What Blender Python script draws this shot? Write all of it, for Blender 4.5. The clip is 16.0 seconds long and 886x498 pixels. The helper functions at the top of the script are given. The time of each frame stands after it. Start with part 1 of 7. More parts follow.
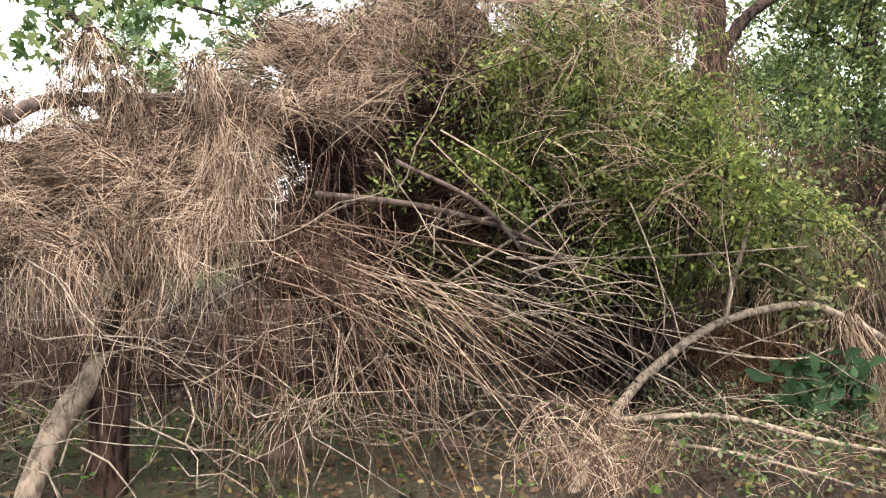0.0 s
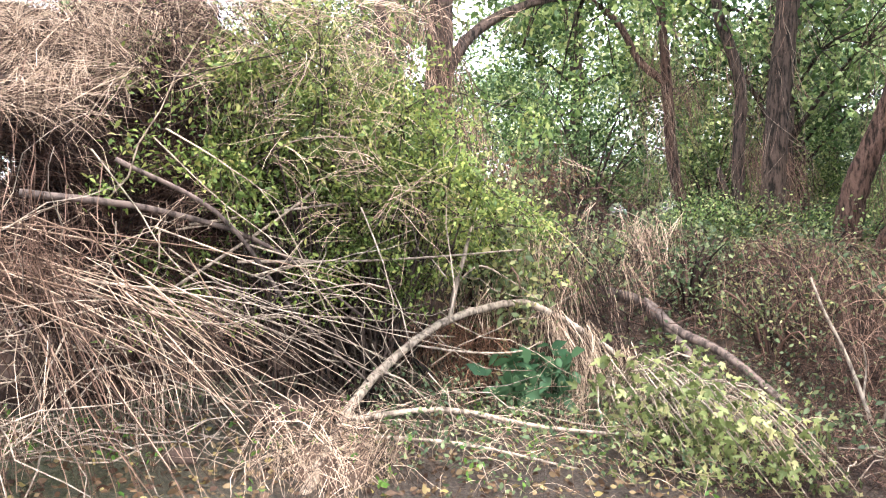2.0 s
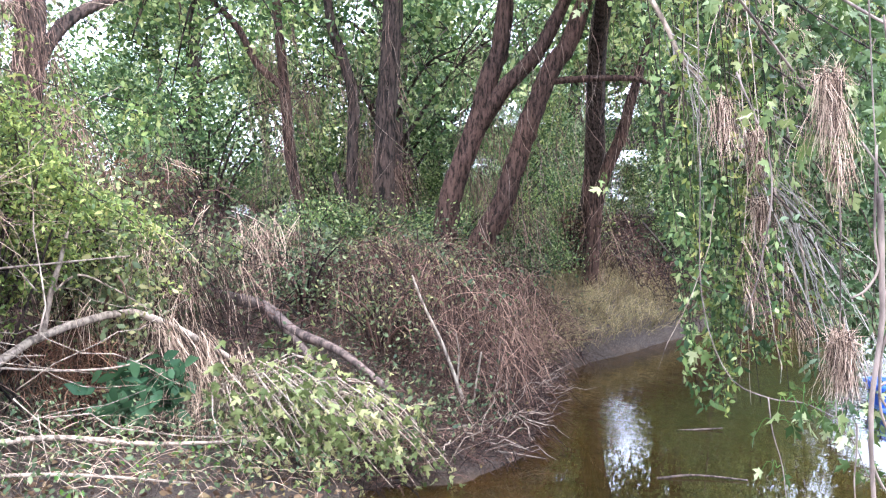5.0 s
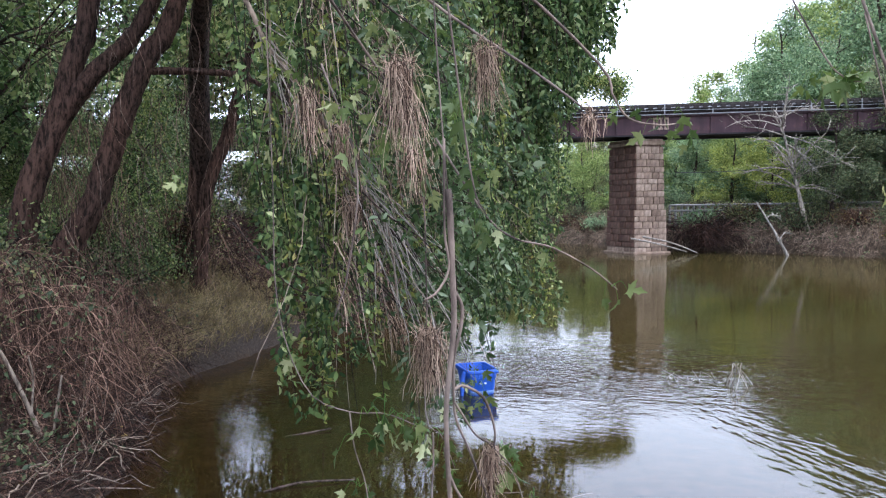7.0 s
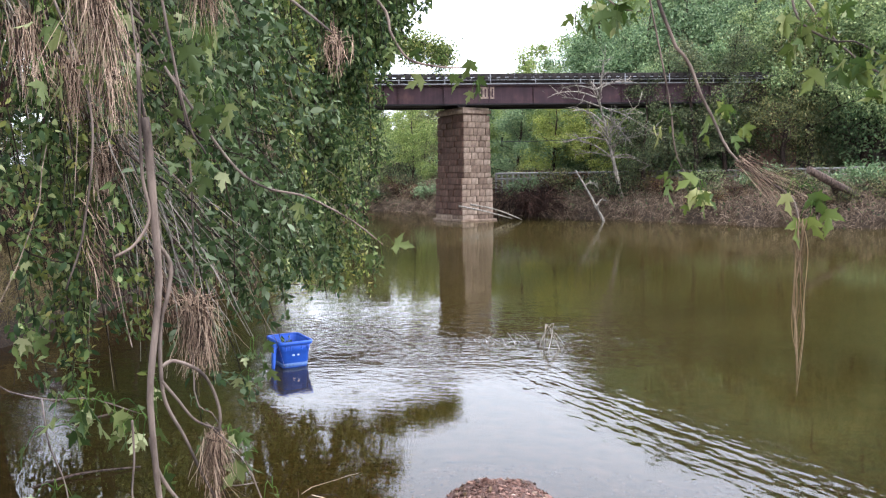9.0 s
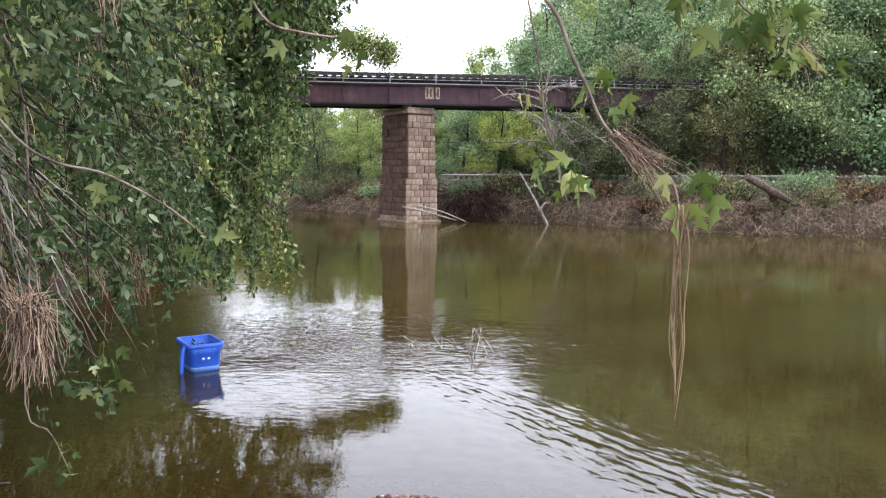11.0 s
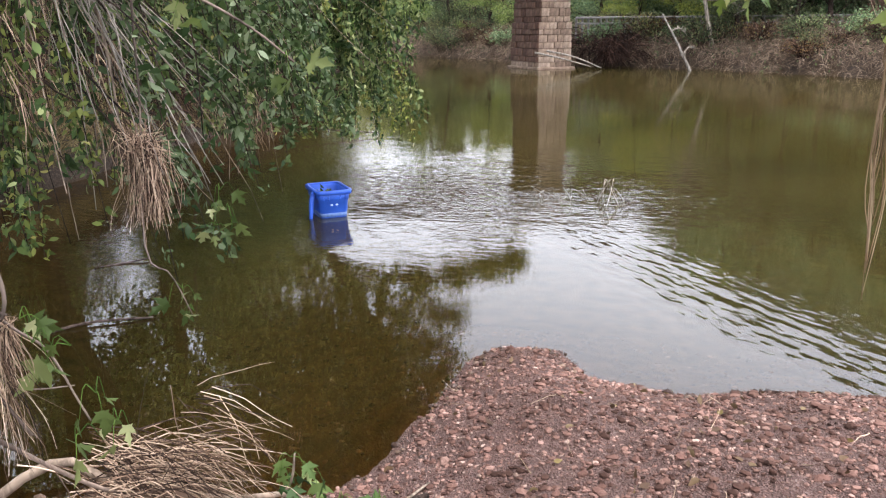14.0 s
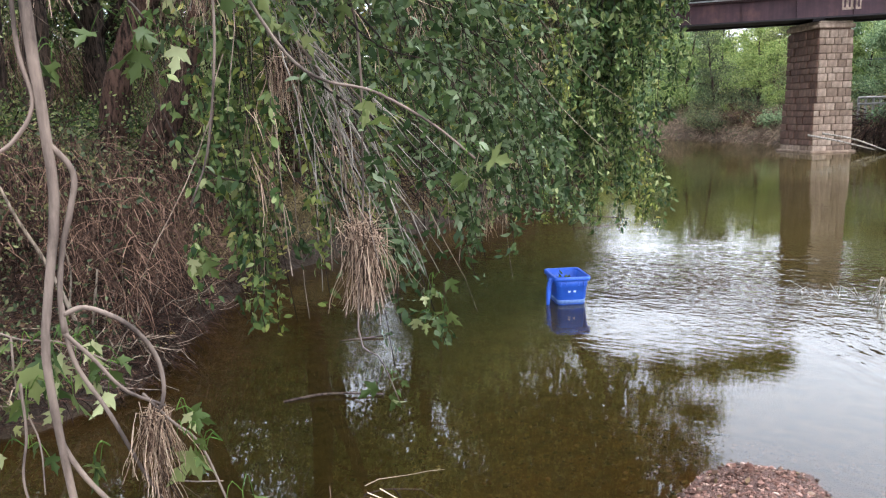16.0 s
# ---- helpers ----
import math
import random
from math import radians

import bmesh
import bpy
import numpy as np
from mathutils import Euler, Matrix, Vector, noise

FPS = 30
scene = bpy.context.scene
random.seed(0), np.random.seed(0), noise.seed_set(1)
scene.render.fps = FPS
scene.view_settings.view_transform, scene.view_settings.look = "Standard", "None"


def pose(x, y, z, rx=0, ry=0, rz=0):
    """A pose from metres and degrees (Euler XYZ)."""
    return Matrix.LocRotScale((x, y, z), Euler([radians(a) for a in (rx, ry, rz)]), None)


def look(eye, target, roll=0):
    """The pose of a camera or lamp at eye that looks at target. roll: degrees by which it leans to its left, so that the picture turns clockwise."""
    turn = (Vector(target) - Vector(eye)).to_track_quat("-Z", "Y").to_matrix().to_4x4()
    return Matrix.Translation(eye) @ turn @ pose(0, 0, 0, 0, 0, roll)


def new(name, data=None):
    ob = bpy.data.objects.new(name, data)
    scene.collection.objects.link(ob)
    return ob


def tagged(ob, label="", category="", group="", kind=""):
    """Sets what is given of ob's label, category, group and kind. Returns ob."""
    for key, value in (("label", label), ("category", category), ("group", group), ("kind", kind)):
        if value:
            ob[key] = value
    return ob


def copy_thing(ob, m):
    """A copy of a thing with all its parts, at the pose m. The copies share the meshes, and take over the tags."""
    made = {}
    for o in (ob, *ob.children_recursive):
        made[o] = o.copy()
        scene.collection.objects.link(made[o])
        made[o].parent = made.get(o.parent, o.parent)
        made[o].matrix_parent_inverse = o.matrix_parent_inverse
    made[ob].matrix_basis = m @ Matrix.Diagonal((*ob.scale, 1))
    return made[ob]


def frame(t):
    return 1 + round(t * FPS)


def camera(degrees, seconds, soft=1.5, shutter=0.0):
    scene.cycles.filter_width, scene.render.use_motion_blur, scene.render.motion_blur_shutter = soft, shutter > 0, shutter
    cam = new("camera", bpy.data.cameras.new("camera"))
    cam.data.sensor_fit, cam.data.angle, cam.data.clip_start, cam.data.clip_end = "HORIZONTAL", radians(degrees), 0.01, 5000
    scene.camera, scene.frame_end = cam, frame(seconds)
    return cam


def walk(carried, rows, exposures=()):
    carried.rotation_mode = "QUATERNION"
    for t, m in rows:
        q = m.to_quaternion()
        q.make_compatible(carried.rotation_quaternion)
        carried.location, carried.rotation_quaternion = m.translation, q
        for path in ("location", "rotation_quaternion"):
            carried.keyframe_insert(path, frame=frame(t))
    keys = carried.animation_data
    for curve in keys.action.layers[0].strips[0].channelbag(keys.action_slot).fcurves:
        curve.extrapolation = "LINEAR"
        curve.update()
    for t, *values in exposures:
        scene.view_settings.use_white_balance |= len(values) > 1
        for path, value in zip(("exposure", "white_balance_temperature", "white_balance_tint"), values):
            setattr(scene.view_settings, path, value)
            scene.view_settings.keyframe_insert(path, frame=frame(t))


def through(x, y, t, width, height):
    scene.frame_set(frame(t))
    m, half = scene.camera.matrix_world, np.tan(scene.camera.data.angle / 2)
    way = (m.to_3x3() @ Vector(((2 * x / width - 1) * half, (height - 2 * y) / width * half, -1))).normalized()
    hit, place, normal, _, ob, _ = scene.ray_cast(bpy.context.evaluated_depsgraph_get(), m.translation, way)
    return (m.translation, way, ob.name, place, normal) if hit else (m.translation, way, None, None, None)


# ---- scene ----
cam = camera(57.6, 16.0, soft=1.2)
PATH = [
    (0, (0.530, -0.099, 2.055), (0.379, 1.894, 1.980), -1.5),
    (0.5, (0.534, -0.106, 2.057), (0.585, 1.892, 1.985), -1.7),
    (1, (0.564, -0.129, 2.054), (0.791, 1.857, 1.982), -1.4),
    (1.5, (0.577, -0.140, 2.060), (0.927, 1.827, 1.969), -0.8),
    (2, (0.584, -0.151, 2.066), (1.065, 1.789, 1.983), -0.8),
    (2.5, (0.594, -0.176, 2.065), (1.193, 1.731, 2.012), -1.3),
    (3, (0.622, -0.165, 2.061), (1.368, 1.688, 1.969), -1.3),
    (3.5, (0.642, -0.165, 2.064), (1.526, 1.628, 2.006), -0.7),
    (3.7, (0.655, -0.170, 2.056), (1.599, 1.592, 2.008), -0.5),
    (5.8, (0.829, -0.168, 2.103), (2.330, 1.143, 1.941), -1.4),
    (6, (0.891, -0.154, 2.099), (2.457, 1.078, 1.924), -1.5),
    (6.5, (1.016, -0.104, 2.080), (2.760, 0.864, 1.936), -1.2),
    (7, (1.090, -0.074, 2.074), (2.920, 0.726, 1.971), -0.9),
    (7.5, (1.125, -0.069, 2.069), (3.002, 0.612, 1.951), -1.3),
    (8, (1.231, -0.060, 2.030), (3.154, 0.471, 1.886), -1.7),
    (8.5, (1.377, -0.136, 2.009), (3.311, 0.345, 1.841), -0.9),
    (9, (1.478, -0.195, 1.997), (3.427, 0.218, 1.813), -0.8),
    (9.2, (1.528, -0.204, 1.985), (3.494, 0.114, 1.796), -0.4),
    (11.3, (1.920, -0.405, 1.934), (3.891, -0.115, 1.755), 0.4),
    (11.5, (1.926, -0.411, 1.929), (3.893, -0.105, 1.735), 0.6),
    (12, (1.925, -0.417, 1.919), (3.858, -0.067, 1.545), 1.1),
    (12.1, (1.930, -0.416, 1.916), (3.854, -0.062, 1.499), 1.1),
    (12.5, (1.939, -0.431, 1.911), (3.832, -0.032, 1.403), 2.1),
    (13, (1.978, -0.418, 1.900), (3.851, 0.039, 1.369), 2.0),
    (13.5, (2.074, -0.377, 1.889), (3.935, 0.124, 1.355), 0.8),
    (14, (2.153, -0.361, 1.877), (3.986, 0.225, 1.335), -0.5),
    (14.5, (2.255, -0.391, 1.865), (3.944, 0.532, 1.325), -0.7),
    (15, (2.324, -0.422, 1.874), (3.921, 0.654, 1.334), -1.2),
    (15.5, (2.340, -0.435, 1.881), (3.927, 0.695, 1.430), -1.3),
    (16, (2.339, -0.442, 1.892), (3.936, 0.714, 1.559), -1.7),
]
walk(cam, [(t, look(eye, target, roll)) for t, eye, target, roll in PATH],
     [(0, 2.8, 6600, 10), (1, 3.4, 6300, 9), (2, 3.72, 6050, 11), (3.5, 3.92, 5450, 16), (6, 3.05, 5350, 14), (6.5, 2.36, 5350, 15), (7.5, 2.4, 5700, 13), (9, 2.5, 5950, 13), (12, 2.52, 6150, 14), (14.5, 2.5, 6300, 14), (16, 2.6, 6000, 11)])

# ---- world, sun ----
world = bpy.data.worlds.new("overcast_sky")
scene.world = world
world.use_nodes = True
wn, wl = world.node_tree.nodes, world.node_tree.links
sky = wn.new("ShaderNodeTexSky")
sky.sky_type = "NISHITA"
sky.sun_disc = False
sky.sun_elevation = radians(71)
sky.sun_rotation = radians(172)
sky.air_density, sky.dust_density, sky.ozone_density = 1.0, 2.0, 1.5
veil = wn.new("ShaderNodeHueSaturation")
veil.inputs["Saturation"].default_value = 0.18
wl.new(sky.outputs[0], veil.inputs["Color"])
wl.new(veil.outputs[0], wn["Background"].inputs["Color"])
wn["Background"].inputs["Strength"].default_value = 0.15
sun = new("sun", bpy.data.lights.new("sun", "SUN"))
sun.data.energy, sun.data.angle, sun.data.color = 0.5, radians(20), (1.0, 0.96, 0.9)
sun.matrix_world = look((3, -14, 42), (0, 0, 0))


# ---- materials ----
def shader(name, rough=0.8, spec=0.3):
    m = bpy.data.materials.new(name)
    m.use_nodes = True
    n, l = m.node_tree.nodes, m.node_tree.links
    b = n["Principled BSDF"]
    b.inputs["Roughness"].default_value = rough
    b.inputs["Specular IOR Level"].default_value = spec
    return m, n, l, b


def ramp(n, stops):
    r = n.new("ShaderNodeValToRGB")
    e = r.color_ramp.elements
    while len(e) < len(stops):
        e.new(0.5)
    for i, (p, c) in enumerate(stops):
        e[i].position, e[i].color = p, (*c, 1)
    return r


def noise_tex(n, l, scale, detail=5, rough=0.6, coord="Object", stretch=None):
    tc = n.new("ShaderNodeTexCoord")
    t = n.new("ShaderNodeTexNoise")
    t.inputs["Scale"].default_value, t.inputs["Detail"].default_value, t.inputs["Roughness"].default_value = scale, detail, rough
    if stretch:
        mp = n.new("ShaderNodeMapping")
        mp.inputs["Scale"].default_value = stretch
        l.new(tc.outputs[coord], mp.inputs[0])
        l.new(mp.outputs[0], t.inputs["Vector"])
    else:
        l.new(tc.outputs[coord], t.inputs["Vector"])
    return t


def mix_col(n, l, fac, a, b, mode="MIX"):
    m = n.new("ShaderNodeMix")
    m.data_type, m.blend_type = "RGBA", mode
    for sock, v in ((m.inputs[0], fac), (m.inputs[6], a), (m.inputs[7], b)):
        if isinstance(v, (float, int)):
            sock.default_value = v
        elif isinstance(v, tuple):
            sock.default_value = (*v, 1)
        else:
            l.new(v, sock)
    return m.outputs[2]


def bump(n, l, b, height, strength, distance):
    k = n.new("ShaderNodeBump")
    k.inputs["Strength"].default_value, k.inputs["Distance"].default_value = strength, distance
    l.new(height, k.inputs["Height"])
    l.new(k.outputs[0], b.inputs["Normal"])
    return k


def island(n):
    return n.new("ShaderNodeNewGeometry").outputs["Random Per Island"]


def leafy(name, stops, through=0.4, rough=0.5):
    """Leaves: a colour of its own for each leaf, some light through the blade."""
    m, n, l, b = shader(name, rough, 0.2)
    r = ramp(n, stops)
    l.new(island(n), r.inputs[0])
    patch = noise_tex(n, l, 0.9, 2)
    tone = ramp(n, [(0.3, (0.72, 0.75, 0.7)), (0.75, (1.15, 1.12, 1.0))])
    l.new(patch.outputs[0], tone.inputs[0])
    own = ramp(n, [(0.0, (0.8, 0.86, 0.76)), (0.5, (1.0, 1.0, 0.95)), (1.0, (1.35, 1.2, 0.9))])
    l.new(n.new("ShaderNodeObjectInfo").outputs["Random"], own.inputs[0])
    c = mix_col(n, l, 1.0, r.outputs[0], tone.outputs[0], "MULTIPLY")
    c = mix_col(n, l, 1.0, c, own.outputs[0], "MULTIPLY")
    l.new(c, b.inputs["Base Color"])
    tr = n.new("ShaderNodeBsdfTranslucent")
    l.new(c, tr.inputs[0])
    mx = n.new("ShaderNodeMixShader")
    mx.inputs[0].default_value = through
    l.new(b.outputs[0], mx.inputs[1])
    l.new(tr.outputs[0], mx.inputs[2])
    l.new(mx.outputs[0], n["Material Output"].inputs[0])
    return m


def strawy(name, stops, rough=0.75):
    m, n, l, b = shader(name, rough, 0.12)
    r = ramp(n, stops)
    l.new(island(n), r.inputs[0])
    t = noise_tex(n, l, 3.0, 3)
    tone = ramp(n, [(0.32, (0.42, 0.38, 0.34)), (0.62, (1.1, 1.05, 1.0))])
    l.new(t.outputs[0], tone.inputs[0])
    l.new(mix_col(n, l, 1.0, r.outputs[0], tone.outputs[0], "MULTIPLY"), b.inputs["Base Color"])
    return m


def barky(name, dark, light, scale=9.0, stretch=(1, 1, 0.18), depth=0.03, rough=0.9):
    m, n, l, b = shader(name, rough, 0.12)
    t = noise_tex(n, l, scale, 8, 0.65, stretch=stretch)
    big = noise_tex(n, l, 0.8, 3)
    r = ramp(n, [(0.4, dark), (0.58, light)])
    l.new(t.outputs[0], r.inputs[0])
    tone = ramp(n, [(0.3, (0.65, 0.66, 0.66)), (0.7, (1.2, 1.1, 1.0))])
    l.new(big.outputs[0], tone.inputs[0])
    l.new(mix_col(n, l, 1.0, r.outputs[0], tone.outputs[0], "MULTIPLY"), b.inputs["Base Color"])
    bump(n, l, b, t.outputs[0], 0.9, depth)
    return m


def ground_material():
    m, n, l, b = shader("river_gravel_and_soil", 0.85, 0.3)
    kind = n.new("ShaderNodeAttribute")
    kind.attribute_name = "cover"
    sep = n.new("ShaderNodeSeparateColor")
    l.new(kind.outputs["Color"], sep.inputs[0])
    peb = n.new("ShaderNodeTexVoronoi")
    peb.inputs["Scale"].default_value = 120
    tc = n.new("ShaderNodeTexCoord")
    l.new(tc.outputs["Object"], peb.inputs["Vector"])
    fine = noise_tex(n, l, 40, 8, 0.7)
    mid = noise_tex(n, l, 5.5, 6, 0.7)
    pale = ramp(n, [(0.0, (0.07, 0.036, 0.028)), (0.5, (0.18, 0.103, 0.084)), (0.85, (0.28, 0.18, 0.154)), (1.0, (0.42, 0.32, 0.275))])
    l.new(peb.outputs["Color"], pale.inputs[0])
    soil = ramp(n, [(0.25, (0.06, 0.032, 0.025)), (0.55, (0.16, 0.09, 0.073)), (0.8, (0.24, 0.15, 0.126))])
    l.new(fine.outputs[0], soil.inputs[0])
    f = ramp(n, [(0.42, (0, 0, 0)), (0.6, (1, 1, 1))])
    l.new(mid.outputs[0], f.inputs[0])
    beach = mix_col(n, l, f.outputs[0], soil.outputs[0], pale.outputs[0])
    litter = ramp(n, [(0.25, (0.016, 0.011, 0.008)), (0.5, (0.055, 0.037, 0.026)), (0.72, (0.13, 0.093, 0.063)), (0.9, (0.06, 0.062, 0.026))])
    l.new(fine.outputs[0], litter.inputs[0])
    c = mix_col(n, l, sep.outputs[0], beach, litter.outputs[0])
    mud = ramp(n, [(0.3, (0.03, 0.018, 0.008)), (0.7, (0.135, 0.077, 0.03))])
    l.new(mid.outputs[0], mud.inputs[0])
    c = mix_col(n, l, sep.outputs[1], c, mud.outputs[0])
    grass = ramp(n, [(0.3, (0.045, 0.07, 0.02)), (0.7, (0.13, 0.15, 0.05))])
    l.new(fine.outputs[0], grass.inputs[0])
    c = mix_col(n, l, sep.outputs[2], c, grass.outputs[0])
    l.new(c, b.inputs["Base Color"])
    add = n.new("ShaderNodeMath")
    add.operation = "MULTIPLY_ADD"
    l.new(fine.outputs[0], add.inputs[0])
    add.inputs[1].default_value = 1.2
    l.new(peb.outputs["Distance"], add.inputs[2])
    bump(n, l, b, add.outputs[0], 1.0, 0.04)
    return m


def water_material():
    """River water: silty, clear enough to see the bed in the shallows, mirror-like at low angles, with wind ripples."""
    m, n, l, b = shader("river_water")
    n.remove(b)
    depth = n.new("ShaderNodeAttribute")
    depth.attribute_name = "depth"
    silt = n.new("ShaderNodeBsdfDiffuse")
    clear = n.new("ShaderNodeBsdfTransparent")
    clear.inputs[0].default_value = (0.72, 0.55, 0.3, 1)
    t = noise_tex(n, l, 0.35, 3)
    r = ramp(n, [(0.3, (0.038, 0.03, 0.008)), (0.7, (0.06, 0.047, 0.013))])
    l.new(t.outputs[0], r.inputs[0])
    l.new(r.outputs[0], silt.inputs[0])
    body = n.new("ShaderNodeMixShader")
    l.new(depth.outputs["Fac"], body.inputs[0])
    l.new(clear.outputs[0], body.inputs[1])
    l.new(silt.outputs[0], body.inputs[2])
    gl = n.new("ShaderNodeBsdfGlossy")
    gl.inputs["Roughness"].default_value = 0.0
    fr = n.new("ShaderNodeFresnel")
    fr.inputs["IOR"].default_value = 1.6
    mx = n.new("ShaderNodeMixShader")
    l.new(fr.outputs[0], mx.inputs[0])
    l.new(body.outputs[0], mx.inputs[1])
    l.new(gl.outputs[0], mx.inputs[2])
    l.new(mx.outputs[0], n["Material Output"].inputs[0])
    small = noise_tex(n, l, 13.0, 2, 0.45, stretch=(1.0, 0.45, 1))
    broad = noise_tex(n, l, 3.2, 1, 0.4, stretch=(1.0, 0.5, 1))
    tc, turn = n.new("ShaderNodeTexCoord"), n.new("ShaderNodeMapping")
    turn.inputs["Rotation"].default_value = (0, 0, radians(-40))
    l.new(tc.outputs["Object"], turn.inputs[0])
    squash = n.new("ShaderNodeMapping")
    squash.inputs["Scale"].default_value = (0.42, 1.0, 1.0)
    l.new(turn.outputs[0], squash.inputs[0])
    slant = n.new("ShaderNodeTexNoise")
    slant.inputs["Scale"].default_value, slant.inputs["Detail"].default_value = 9.5, 1.5
    l.new(squash.outputs[0], slant.inputs["Vector"])
    crest = n.new("ShaderNodeAttribute")
    crest.attribute_name = "crest"
    gust = n.new("ShaderNodeAttribute")
    gust.attribute_name = "gust"
    patch = noise_tex(n, l, 0.5, 3)
    pr = ramp(n, [(0.35, (0.3, 0.3, 0.3)), (0.65, (1.3, 1.3, 1.3))])
    l.new(patch.outputs[0], pr.inputs[0])
    g = n.new("ShaderNodeMath")
    g.operation = "MULTIPLY"
    l.new(gust.outputs["Fac"], g.inputs[0])
    l.new(pr.outputs[0], g.inputs[1])
    h = n.new("ShaderNodeMath")
    h.operation = "MULTIPLY_ADD"
    l.new(broad.outputs[0], h.inputs[0])
    h.inputs[1].default_value = 1.0
    l.new(small.outputs[0], h.inputs[2])
    k = n.new("ShaderNodeBump")
    k.inputs["Distance"].default_value = 0.0048
    l.new(g.outputs[0], k.inputs["Strength"])
    l.new(h.outputs[0], k.inputs["Height"])
    k2 = n.new("ShaderNodeBump")
    k2.inputs["Distance"].default_value = 0.016
    l.new(crest.outputs["Fac"], k2.inputs["Strength"])
    l.new(slant.outputs[0], k2.inputs["Height"])
    l.new(k.outputs[0], k2.inputs["Normal"])
    for s in (gl, fr):
        l.new(k2.outputs[0], s.inputs["Normal"])
    return m


M_ground, M_water = ground_material(), water_material()
M_leaf = leafy("maple_leaf_green", [(0.0, (0.02, 0.042, 0.016)), (0.45, (0.066, 0.112, 0.038)), (0.8, (0.17, 0.225, 0.085)), (1.0, (0.35, 0.38, 0.2))], 0.34)
M_leaf_pale = leafy("silver_maple_leaf", [(0.0, (0.025, 0.048, 0.018)), (0.5, (0.068, 0.102, 0.04)), (0.8, (0.13, 0.165, 0.085)), (1.0, (0.27, 0.31, 0.23))])
# paler than near leaves: haze and backlight are put into this colour
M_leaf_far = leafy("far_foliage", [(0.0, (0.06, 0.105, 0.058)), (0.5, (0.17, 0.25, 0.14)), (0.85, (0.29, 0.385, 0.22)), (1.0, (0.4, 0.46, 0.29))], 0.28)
M_leaf_olive = leafy("shrub_leaf_yellow_green", [(0.0, (0.06, 0.088, 0.026)), (0.5, (0.145, 0.18, 0.05)), (0.85, (0.27, 0.29, 0.085)), (1.0, (0.4, 0.35, 0.14))])
M_leaf_dusty = leafy("dusty_grey_green_leaf", [(0.0, (0.044, 0.064, 0.037)), (0.5, (0.097, 0.119, 0.067)), (0.8, (0.163, 0.186, 0.104)), (1.0, (0.283, 0.268, 0.156))])
M_leaf_lime = leafy("lime_foliage", [(0.0, (0.1, 0.15, 0.05)), (0.5, (0.2, 0.27, 0.09)), (0.85, (0.31, 0.38, 0.14)), (1.0, (0.4, 0.44, 0.2))])
M_leaf_dry = leafy("dead_leaf", [(0.0, (0.045, 0.022, 0.016)), (0.5, (0.1, 0.058, 0.035)), (0.85, (0.175, 0.12, 0.074)), (1.0, (0.25, 0.19, 0.07))], 0.15, 0.7)
M_straw = strawy("flood_straw", [(0.0, (0.017, 0.011, 0.008)), (0.3, (0.065, 0.041, 0.03)), (0.5, (0.24, 0.165, 0.118)), (0.9, (0.56, 0.44, 0.335))])
M_straw_red = strawy("reddish_dead_stalks", [(0.0, (0.024, 0.014, 0.01)), (0.5, (0.115, 0.069, 0.05)), (1.0, (0.33, 0.225, 0.168))])
# dead brush brown, darkened to carry the thicket's inner shade as well
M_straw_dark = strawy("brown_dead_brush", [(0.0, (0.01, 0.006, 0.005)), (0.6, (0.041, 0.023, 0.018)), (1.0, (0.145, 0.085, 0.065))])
M_grass = strawy("dry_bank_grass", [(0.0, (0.1, 0.095, 0.04)), (0.5, (0.22, 0.18, 0.09)), (1.0, (0.36, 0.29, 0.17))])
M_bark = barky("red_brown_bark", (0.014, 0.009, 0.007), (0.088, 0.053, 0.041), 26, (1, 1, 0.22), 0.06)
M_bark_grey = barky("grey_bark", (0.06, 0.048, 0.042), (0.2, 0.16, 0.135), 14, (1, 1, 0.3), 0.008)
M_bark_dark = barky("dark_bark", (0.01, 0.008, 0.007), (0.07, 0.05, 0.041), 26, (1, 1, 0.22), 0.055)
M_twig = barky("pale_twig", (0.1, 0.08, 0.064), (0.3, 0.245, 0.195), 25, (1, 1, 0.4), 0.002)
M_dead = barky("bleached_dead_wood", (0.14, 0.13, 0.115), (0.35, 0.325, 0.295), 15, (1, 1, 0.3), 0.004)

# ---- builders ----
class Soup:
    """Vertices and faces gathered for one mesh."""

    def __init__(self):
        self.v, self.f, self.n = [], {}, 0

    def add(self, verts, faces):
        verts, faces = np.asarray(verts, float).reshape(-1, 3), np.asarray(faces, int)
        self.v.append(verts)
        self.f.setdefault(faces.shape[1], []).append(faces + self.n)
        self.n += len(verts)
        return self

    def mesh(self, name, material, smooth=True):
        me = bpy.data.meshes.new(name)
        verts = np.concatenate(self.v)
        groups = [np.concatenate(g) for g in self.f.values()]
        sizes = np.concatenate([np.full(len(g), g.shape[1]) for g in groups])
        index = np.concatenate([g.ravel() for g in groups])
        me.vertices.add(len(verts))
        me.vertices.foreach_set("co", verts.ravel())
        me.loops.add(len(index))
        me.loops.foreach_set("vertex_index", index)
        me.polygons.add(len(sizes))
        me.polygons.foreach_set("loop_start", np.r_[0, np.cumsum(sizes)[:-1]])
        me.polygons.foreach_set("loop_total", sizes)
        me.polygons.foreach_set("use_smooth", np.full(len(sizes), smooth))
        me.update(calc_edges=True)
        me.materials.append(material)
        return me


